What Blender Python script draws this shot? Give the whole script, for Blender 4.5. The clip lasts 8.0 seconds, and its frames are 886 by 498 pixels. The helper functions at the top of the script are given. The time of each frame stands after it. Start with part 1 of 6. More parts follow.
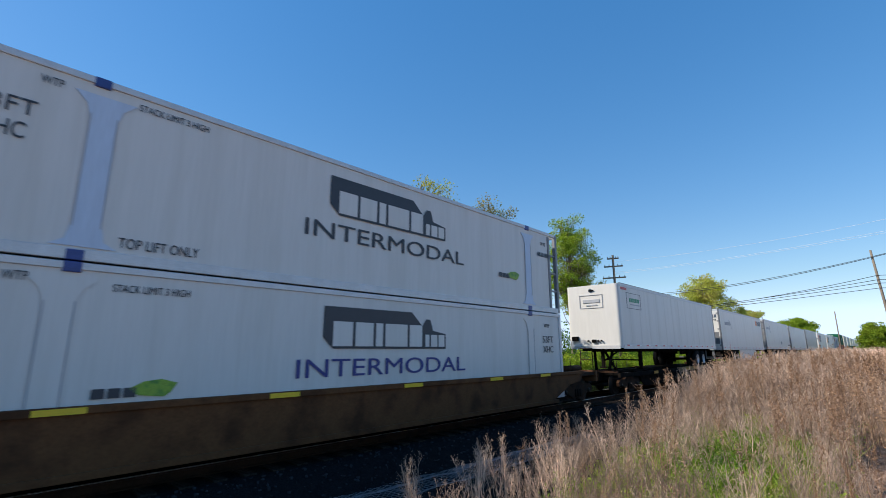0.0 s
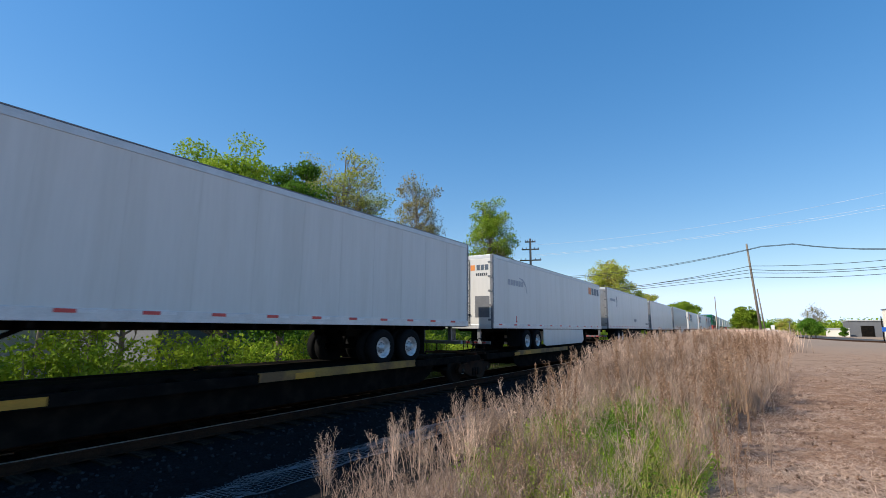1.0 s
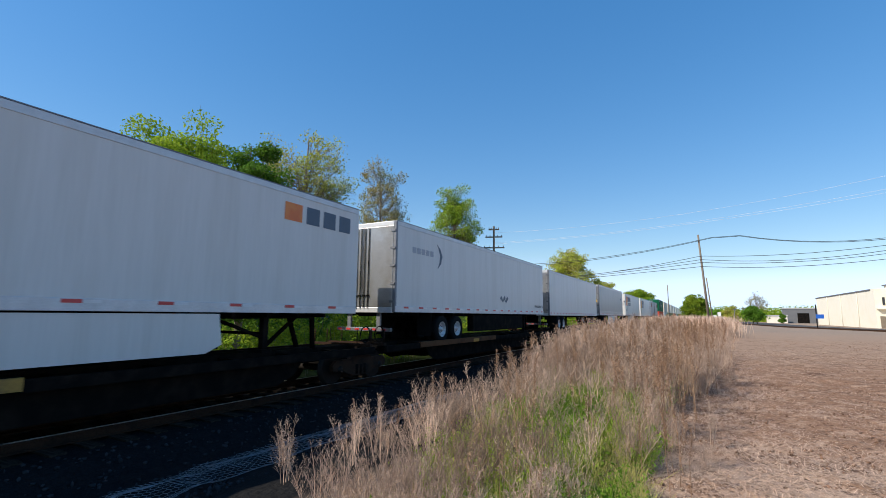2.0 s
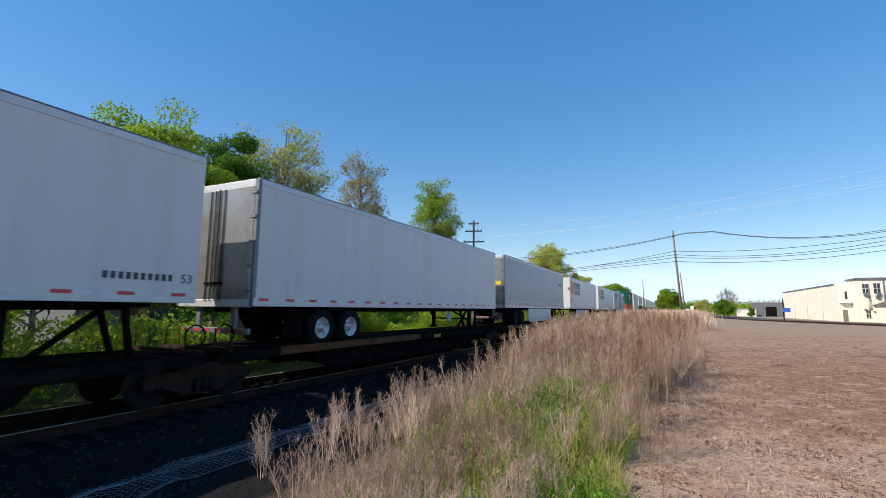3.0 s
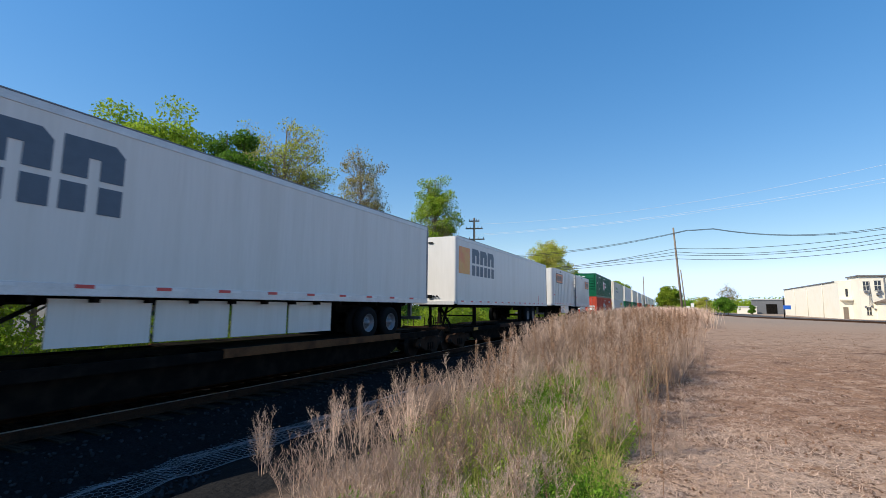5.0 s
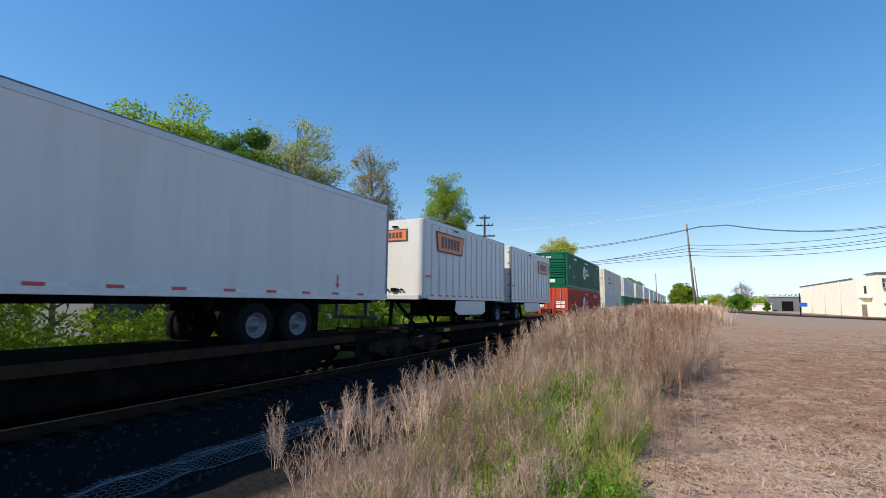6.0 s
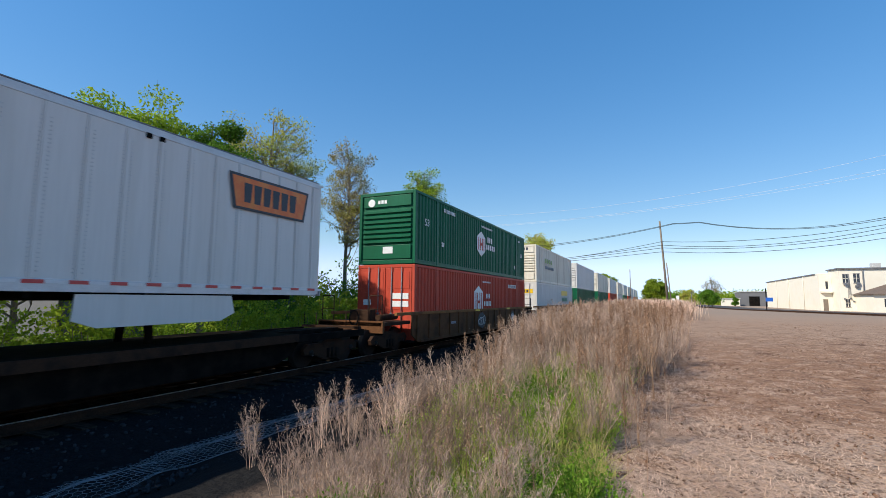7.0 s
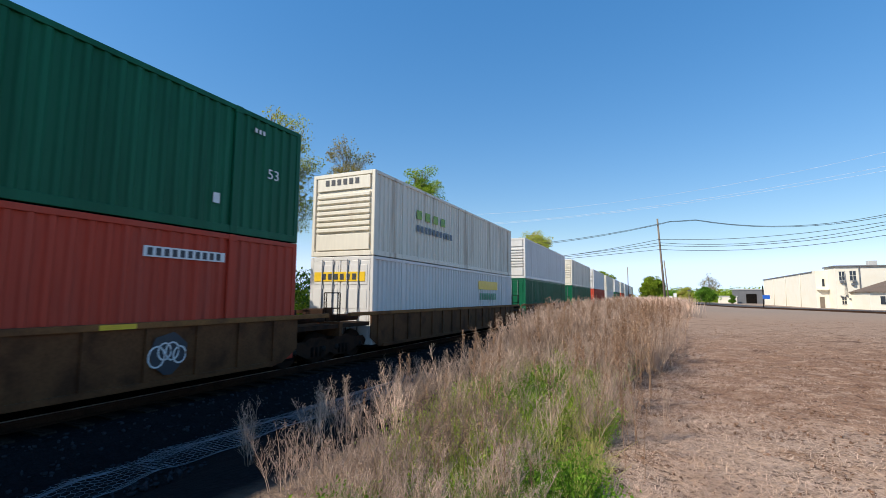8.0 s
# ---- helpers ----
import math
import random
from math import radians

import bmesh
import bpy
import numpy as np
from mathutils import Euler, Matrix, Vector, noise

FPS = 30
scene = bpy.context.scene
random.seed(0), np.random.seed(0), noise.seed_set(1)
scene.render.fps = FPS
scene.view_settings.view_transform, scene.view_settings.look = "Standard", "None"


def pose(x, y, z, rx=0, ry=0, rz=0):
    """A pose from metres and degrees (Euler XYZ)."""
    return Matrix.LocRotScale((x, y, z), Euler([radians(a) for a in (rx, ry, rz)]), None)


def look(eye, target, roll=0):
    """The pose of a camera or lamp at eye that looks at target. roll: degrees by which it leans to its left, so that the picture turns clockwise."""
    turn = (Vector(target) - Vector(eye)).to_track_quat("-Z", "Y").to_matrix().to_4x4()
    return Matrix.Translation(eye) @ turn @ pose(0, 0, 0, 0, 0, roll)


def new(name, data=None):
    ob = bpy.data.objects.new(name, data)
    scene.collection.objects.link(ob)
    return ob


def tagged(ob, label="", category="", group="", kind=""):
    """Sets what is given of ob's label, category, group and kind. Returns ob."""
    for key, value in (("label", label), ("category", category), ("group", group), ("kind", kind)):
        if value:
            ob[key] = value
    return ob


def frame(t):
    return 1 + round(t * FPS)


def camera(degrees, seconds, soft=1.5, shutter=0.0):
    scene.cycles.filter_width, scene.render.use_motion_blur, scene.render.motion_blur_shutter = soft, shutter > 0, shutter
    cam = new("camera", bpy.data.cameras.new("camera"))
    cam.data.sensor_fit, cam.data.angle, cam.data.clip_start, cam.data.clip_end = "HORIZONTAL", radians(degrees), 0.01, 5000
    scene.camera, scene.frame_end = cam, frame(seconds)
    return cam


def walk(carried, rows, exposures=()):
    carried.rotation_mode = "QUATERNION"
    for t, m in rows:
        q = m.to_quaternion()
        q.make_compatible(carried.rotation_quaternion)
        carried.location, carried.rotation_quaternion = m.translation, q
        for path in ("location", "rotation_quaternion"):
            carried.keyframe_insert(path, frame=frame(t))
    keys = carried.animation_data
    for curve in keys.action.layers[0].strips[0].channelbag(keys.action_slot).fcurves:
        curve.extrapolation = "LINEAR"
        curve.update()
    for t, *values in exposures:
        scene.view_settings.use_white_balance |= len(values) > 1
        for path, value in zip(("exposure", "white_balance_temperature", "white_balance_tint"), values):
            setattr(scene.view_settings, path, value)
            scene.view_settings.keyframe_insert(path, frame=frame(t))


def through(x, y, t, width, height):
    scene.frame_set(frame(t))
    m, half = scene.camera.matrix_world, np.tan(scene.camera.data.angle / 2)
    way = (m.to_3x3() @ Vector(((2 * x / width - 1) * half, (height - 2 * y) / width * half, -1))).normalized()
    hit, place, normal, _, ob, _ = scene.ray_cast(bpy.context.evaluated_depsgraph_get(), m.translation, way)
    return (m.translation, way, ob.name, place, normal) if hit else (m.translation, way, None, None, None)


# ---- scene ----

# Freight train of trailers and stacked containers passing a weedy bank.
# World: the track runs along +Y, the train travels towards -Y; z = 0 is the dirt lot.
EYE = 1.65
cam = camera(87.5, 8.0, soft=0.8, shutter=0.06)
# seconds, yaw, pitch, roll
TURNS = [
    (0, 42.87, 12.35, 0.12), (0.25, 39.43, 11.44, -0.22), (0.5, 36.75, 10.72, -0.45),
    (0.75, 34.71, 10.14, -0.48), (1, 33.11, 9.65, -0.46), (1.25, 31.74, 9.16, -0.53),
    (1.5, 30.54, 8.69, -0.62), (1.7, 29.66, 8.36, -0.61), (2.2, 28.0, 7.85, -0.60),
    (2.8, 26.44, 7.37, -0.58), (3, 26.10, 7.30, -0.57), (3.5, 25.27, 7.10, -0.59),
    (4, 24.79, 6.99, -0.54), (4.5, 24.66, 6.95, -0.57), (4.7, 25.06, 6.97, -0.57),
    (5.2, 26.9, 6.96, -0.57), (5.8, 28.07, 6.87, -0.58), (6, 27.45, 6.58, -0.63),
    (6.25, 26.55, 6.34, -0.61), (6.5, 25.74, 6.16, -0.57), (7, 24.77, 6.10, -0.48),
    (7.5, 24.56, 5.98, -0.47), (8, 24.53, 5.81, -0.46)]
walk(cam, [(t, pose(0, 0, EYE, 90 + p, r, y)) for t, y, p, r in TURNS])

TRACK_X, RAIL_Z = -9.71, -0.28
SPEED, GAIN = 22.28, 0.029


def run(t):
    """How far the train has gone at t seconds."""
    return SPEED * t + GAIN * t * t / 2


# ---- light ----
SUN_FROM = Vector((-0.72, -0.70, 0.80)).normalized()
world = bpy.data.worlds.new("sky")
scene.world = world
world.use_nodes = True
wn = world.node_tree
sky = wn.nodes.new("ShaderNodeTexSky")
sky.sky_type = "NISHITA"
sky.sun_disc = False
sky.sun_elevation = math.asin(SUN_FROM.z)
sky.sun_rotation = math.atan2(SUN_FROM.x, SUN_FROM.y)
sky.altitude = 100
sky.air_density, sky.dust_density, sky.ozone_density = 1.0, 0.15, 1.6
back = wn.nodes["Background"]
back.inputs["Strength"].default_value = 0.282
tint = wn.nodes.new("ShaderNodeHueSaturation")
tint.inputs["Hue"].default_value, tint.inputs["Saturation"].default_value = 0.507, 1.88
flat = wn.nodes.new("ShaderNodeGamma")
flat.inputs["Gamma"].default_value = 0.57
wn.links.new(sky.outputs["Color"], flat.inputs["Color"])
wn.links.new(flat.outputs["Color"], tint.inputs["Color"])
split, join = wn.nodes.new("ShaderNodeSeparateColor"), wn.nodes.new("ShaderNodeCombineColor")
wn.links.new(tint.outputs["Color"], split.inputs[0])


def channel(kind, name, share):
    """Keeps a colour channel above or below a share of the green, so that the haze stays pale blue."""
    mul, lim = wn.nodes.new("ShaderNodeMath"), wn.nodes.new("ShaderNodeMath")
    mul.operation, lim.operation = "MULTIPLY", kind
    mul.inputs[1].default_value = share
    wn.links.new(split.outputs["Green"], mul.inputs[0])
    wn.links.new(mul.outputs[0], lim.inputs[0])
    wn.links.new(split.outputs[name], lim.inputs[1])
    wn.links.new(lim.outputs[0], join.inputs[name])


channel("MINIMUM", "Red", 0.79)
channel("MAXIMUM", "Blue", 1.32)
wn.links.new(split.outputs["Green"], join.inputs["Green"])
wn.links.new(join.outputs[0], back.inputs["Color"])
sun = new("sun", bpy.data.lights.new("sun", "SUN"))
sun.data.energy, sun.data.angle, sun.data.color = 5.0, radians(0.53), (1.0, 0.925, 0.80)
sun.matrix_world = look(SUN_FROM * 100, (0, 0, 0))
scene.view_settings.exposure = 0.2


# ---- materials ----
def material(name, colour, rough=0.6, metal=0.0, vary=0.12, scale=3.0, fine=40.0, bump=0.15, stretch=(1, 1, 1),
             second=None, mix=(0.45, 0.65), per_piece=0.0, depth=0.01):
    """Principled paint with stains and grain at two scales, a second colour in patches, and relief."""
    m = bpy.data.materials.new(name)
    m.use_nodes = True
    n, l = m.node_tree.nodes, m.node_tree.links
    b = n["Principled BSDF"]
    b.inputs["Roughness"].default_value, b.inputs["Metallic"].default_value = rough, metal
    b.inputs["Specular IOR Level"].default_value = 0.15 if rough >= 0.7 else 0.5
    co = n.new("ShaderNodeTexCoord")
    mp = n.new("ShaderNodeMapping")
    mp.inputs["Scale"].default_value = stretch
    l.new(co.outputs["Object"], mp.inputs["Vector"])

    def tex(s, detail):
        t = n.new("ShaderNodeTexNoise")
        t.inputs["Scale"].default_value, t.inputs["Detail"].default_value = s, detail
        l.new(mp.outputs["Vector"], t.inputs["Vector"])
        return t.outputs["Fac"]

    big, small = tex(scale, 5), tex(fine, 3)
    base = n.new("ShaderNodeMix")
    base.data_type = "RGBA"
    base.inputs[6].default_value = (*colour, 1)
    base.inputs[7].default_value = (*(second or colour), 1)
    ramp = n.new("ShaderNodeMapRange")
    ramp.inputs["From Min"].default_value, ramp.inputs["From Max"].default_value = mix
    l.new(big, ramp.inputs["Value"])
    l.new(ramp.outputs["Result"], base.inputs[0])
    hsv = n.new("ShaderNodeHueSaturation")
    add = n.new("ShaderNodeMath")
    add.operation = "ADD"
    l.new(big, add.inputs[0])
    l.new(small, add.inputs[1])
    val = n.new("ShaderNodeMapRange")
    val.inputs["From Min"].default_value, val.inputs["From Max"].default_value = 0.6, 1.4
    val.inputs["To Min"].default_value, val.inputs["To Max"].default_value = 1 - vary, 1 + vary
    l.new(add.outputs[0], val.inputs["Value"])
    value = val.outputs["Result"]
    if per_piece:
        oi = n.new("ShaderNodeObjectInfo")
        geo = n.new("ShaderNodeNewGeometry")
        s = n.new("ShaderNodeMath")
        s.operation = "ADD"
        l.new(oi.outputs["Random"], s.inputs[0])
        l.new(geo.outputs["Random Per Island"], s.inputs[1])
        r = n.new("ShaderNodeMapRange")
        r.inputs["From Max"].default_value = 2.0
        r.inputs["To Min"].default_value, r.inputs["To Max"].default_value = 1 - per_piece, 1 + per_piece
        l.new(s.outputs[0], r.inputs["Value"])
        mu = n.new("ShaderNodeMath")
        mu.operation = "MULTIPLY"
        l.new(value, mu.inputs[0])
        l.new(r.outputs["Result"], mu.inputs[1])
        value = mu.outputs[0]
    l.new(value, hsv.inputs["Value"])
    l.new(base.outputs[2], hsv.inputs["Color"])
    l.new(hsv.outputs["Color"], b.inputs["Base Color"])
    if bump:
        bp = n.new("ShaderNodeBump")
        bp.inputs["Strength"].default_value, bp.inputs["Distance"].default_value = bump, depth
        l.new(add.outputs[0], bp.inputs["Height"])
        l.new(bp.outputs["Normal"], b.inputs["Normal"])
    return m


def leaf_material(name, colour, second, per_piece=0.4, through=0.45):
    """Leaves that let some light through."""
    m = material(name, colour, 0.55, vary=0.2, scale=0.6, fine=6, bump=0, second=second, per_piece=per_piece)
    n, l = m.node_tree.nodes, m.node_tree.links
    b, out = n["Principled BSDF"], n["Material Output"]
    b.inputs["Specular IOR Level"].default_value = 0.12
    tr = n.new("ShaderNodeBsdfTranslucent")
    src = b.inputs["Base Color"].links[0].from_socket
    l.new(src, tr.inputs["Color"])
    mx = n.new("ShaderNodeMixShader")
    mx.inputs[0].default_value = through
    l.new(b.outputs[0], mx.inputs[1])
    l.new(tr.outputs[0], mx.inputs[2])
    l.new(mx.outputs[0], out.inputs["Surface"])
    return m


STREAK = (1, 2.5, 0.15)
M = {
    "white": material("white_paint", (0.665, 0.64, 0.605), 0.42, vary=0.06, scale=0.9, fine=9, bump=0.04, stretch=STREAK,
                      second=(0.60, 0.575, 0.535)),
    "cream": material("cream_paint", (0.74, 0.68, 0.56), 0.5, vary=0.1, mix=(0.55, 0.70), scale=0.9, fine=9, bump=0.04, stretch=STREAK,
                      second=(0.36, 0.27, 0.18)),
    "silver": material("silver_paint", (0.35, 0.35, 0.35), 0.4, vary=0.08, scale=0.8, fine=8, bump=0.04, stretch=STREAK,
                       second=(0.29, 0.29, 0.295)),
    "rail": material("aluminium_rail", (0.56, 0.56, 0.565), 0.45, 0.3, vary=0.15, scale=4, fine=40),
    "steel_door": material("stainless_door", (0.46, 0.46, 0.47), 0.34, 0.8, vary=0.2, scale=1.2, fine=30, second=(0.32, 0.30, 0.28)),
    "grey": material("grey_metal", (0.17, 0.175, 0.19), 0.5, 0.4, vary=0.2, scale=5, fine=50),
    # wheel and underside steels hold the shade under the train in their colour
    "wheel_steel": material("worn_wheel_steel", (0.03, 0.026, 0.023), 0.5, 0.4, vary=0.25, scale=4, fine=40, second=(0.035, 0.028, 0.024)),
    "dark": material("shade_dark_steel", (0.008, 0.0075, 0.007), 0.85, 0.0, vary=0.3, scale=3, fine=40, second=(0.016, 0.012, 0.0095)),
    "rubber": material("tyre_rubber", (0.013, 0.013, 0.0135), 0.85, vary=0.2, scale=6, fine=60),
    "rim": material("wheel_rim", (0.6, 0.6, 0.6), 0.4, 0.4, vary=0.15, scale=8, fine=60, second=(0.4, 0.38, 0.36)),
    "brown": material("weathered_brown_steel", (0.155, 0.066, 0.027), 0.75, 0.1, vary=0.3, scale=1.5, fine=25, bump=0.3,
                      second=(0.07, 0.03, 0.014)),
    "yellow_brown": material("faded_yellow_steel", (0.28, 0.12, 0.04), 0.75, vary=0.35, scale=1.2, fine=25, bump=0.3,
                             second=(0.12, 0.05, 0.022)),
    # rust colour, darkened further to carry the shade under the cars
    "rust": material("rust", (0.05, 0.024, 0.013), 0.85, vary=0.35, scale=3, fine=40, bump=0.4, second=(0.022, 0.012, 0.008)),
    "yellow_beam": material("yellow_beam_paint", (0.40, 0.21, 0.035), 0.6, vary=0.3, scale=1.2, fine=25, bump=0.2, second=(0.14, 0.07, 0.025)),
    "yellow": material("yellow_reflector", (0.78, 0.50, 0.02), 0.4, vary=0.15, scale=6, fine=60),
    "marker": material("orange_side_marker", (0.50, 0.23, 0.02), 0.5, vary=0.25, scale=5, fine=50),
    "red_tape": material("red_tape", (0.55, 0.04, 0.04), 0.35, vary=0.1, scale=8, fine=60, bump=0),
    "white_tape": material("white_tape", (0.64, 0.64, 0.64), 0.35, vary=0.1, scale=8, fine=60, bump=0),
    "green_box": material("green_container_paint", (0.004, 0.10, 0.046), 0.45, vary=0.16, scale=0.7, fine=9, bump=0.05, stretch=STREAK,
                          second=(0.007, 0.125, 0.06)),
    "red_box": material("red_container_paint", (0.50, 0.062, 0.032), 0.55, vary=0.16, scale=0.7, fine=9, bump=0.05, stretch=STREAK,
                        second=(0.42, 0.07, 0.042)),
    "ink": material("black_ink", (0.035, 0.04, 0.05), 0.5, vary=0.12, scale=8, fine=60, bump=0),
    "navy": material("navy_ink", (0.03, 0.04, 0.2), 0.5, vary=0.12, scale=8, fine=60, bump=0),
    "slate": material("slate_ink", (0.07, 0.10, 0.14), 0.5, vary=0.12, scale=8, fine=60, bump=0),
    "orange": material("orange_paint", (0.72, 0.16, 0.03), 0.45, vary=0.12, scale=3, fine=50, bump=0, second=(0.7, 0.22, 0.04)),
    "amber": material("amber_paint", (0.75, 0.33, 0.06), 0.45, vary=0.12, scale=2, fine=50, bump=0, second=(0.72, 0.22, 0.05)),
    "green_ink": material("green_ink", (0.03, 0.27, 0.13), 0.5, vary=0.12, scale=8, fine=60, bump=0),
    "lime": material("lime_ink", (0.27, 0.42, 0.04), 0.5, vary=0.3, scale=8, fine=60, bump=0, second=(0.06, 0.2, 0.03)),
    "pale_ink": material("pale_ink", (0.75, 0.75, 0.73), 0.5, vary=0.12, scale=8, fine=60, bump=0),
    "faded_ink": material("faded_grey_ink", (0.36, 0.37, 0.40), 0.55, vary=0.15, scale=8, fine=60, bump=0),
    "blue_post": material("pale_blue_post_paint", (0.50, 0.58, 0.70), 0.45, vary=0.12, scale=1.5, fine=20, stretch=STREAK),
    "blue": material("blue_paint", (0.03, 0.06, 0.22), 0.45, vary=0.2, scale=5, fine=50),
    "dirt": None,
    # ballast, stones and sleepers: shade by the train is put into their colour
    "ballast": material("shade_dark_ballast", (0.017, 0.017, 0.018), 0.95, vary=0.45, scale=6, fine=26, bump=1.0, second=(0.010, 0.010, 0.011), depth=0.05),
    "stone": material("shade_dark_stone", (0.045, 0.045, 0.048), 0.95, vary=0.3, scale=10, fine=60, bump=0.5, per_piece=0.5),
    "wood": material("shade_dark_creosoted_wood", (0.024, 0.018, 0.014), 0.9, vary=0.4, scale=3, fine=40, bump=0.6, stretch=(1, 6, 6), per_piece=0.35,
                     second=(0.04, 0.032, 0.025)),
    "clod": material("brown_earth_clods", (0.19, 0.105, 0.065), 0.95, vary=0.4, scale=6, fine=60, bump=0.6, per_piece=0.6),
    "rail_top": material("polished_rail_steel", (0.62, 0.60, 0.57), 0.5, 0.6, vary=0.15, scale=5, fine=50),
    "bark": material("grey_brown_bark", (0.22, 0.18, 0.14), 0.95, vary=0.4, scale=4, fine=30, bump=0.8, stretch=(3, 3, 0.6)),
    "pole_wood": material("weathered_pole_wood", (0.2, 0.165, 0.13), 0.9, vary=0.25, scale=4, fine=40, bump=0.5, stretch=(4, 4, 0.3)),
    "wire": material("galvanised_wire", (0.30, 0.31, 0.33), 0.5, 0.6, vary=0.2, scale=3, fine=30, bump=0),
    "bright_wire": material("bright_aluminium_wire", (0.85, 0.85, 0.85), 0.35, 0.0, vary=0.05, bump=0),
    "cable": material("black_cable", (0.02, 0.02, 0.022), 0.6, vary=0.1, bump=0),
    "leaf_bright": leaf_material("bright_spring_leaves", (0.32, 0.42, 0.035), (0.20, 0.31, 0.028)),
    "leaf_dark": leaf_material("dark_leaves", (0.12, 0.25, 0.024), (0.16, 0.29, 0.035)),
    "leaf_olive": leaf_material("olive_young_leaves", (0.42, 0.45, 0.075), (0.42, 0.36, 0.10)),
    "leaf_brown": leaf_material("brownish_buds", (0.44, 0.36, 0.13), (0.36, 0.34, 0.09)),
    "leaf_weed": leaf_material("green_weed_leaves", (0.17, 0.30, 0.028), (0.35, 0.41, 0.06)),
    "straw": leaf_material("dry_weed_stems", (0.64, 0.46, 0.345), (0.27, 0.18, 0.13), 0.6, 0.1),
    "seed_brown": leaf_material("brown_seed_stalks", (0.24, 0.14, 0.085), (0.34, 0.22, 0.14), 0.5, 0.15),
    "grass_blade": leaf_material("yellow_green_grass", (0.40, 0.36, 0.12), (0.28, 0.32, 0.06), 0.5, 0.25),
    "litter": leaf_material("dry_straw_litter", (0.55, 0.39, 0.285), (0.36, 0.235, 0.165), 0.55, 0.1),
    "stucco": material("cream_stucco", (0.80, 0.74, 0.62), 0.85, vary=0.07, scale=0.5, fine=15, bump=0.2, second=(0.76, 0.69, 0.56)),
    "siding": material("grey_corrugated_siding", (0.50, 0.49, 0.46), 0.6, vary=0.1, scale=0.4, fine=10, second=(0.42, 0.41, 0.38)),
    "shingle": material("brown_roof_shingles", (0.17, 0.125, 0.10), 0.9, vary=0.3, scale=1, fine=18, bump=0.4, second=(0.13, 0.10, 0.08)),
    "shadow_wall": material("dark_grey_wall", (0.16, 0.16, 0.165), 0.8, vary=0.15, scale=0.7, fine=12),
    "window": material("dark_window_glass", (0.03, 0.035, 0.045), 0.08, vary=0.1, bump=0),
    "asphalt": material("asphalt", (0.075, 0.075, 0.078), 0.9, vary=0.2, scale=0.3, fine=30, bump=0.4),
    "concrete": material("concrete", (0.42, 0.40, 0.37), 0.9, vary=0.15, scale=0.7, fine=25, bump=0.3),
    "blue_sign": material("blue_sign_paint", (0.02, 0.12, 0.5), 0.4, vary=0.1, bump=0),
}


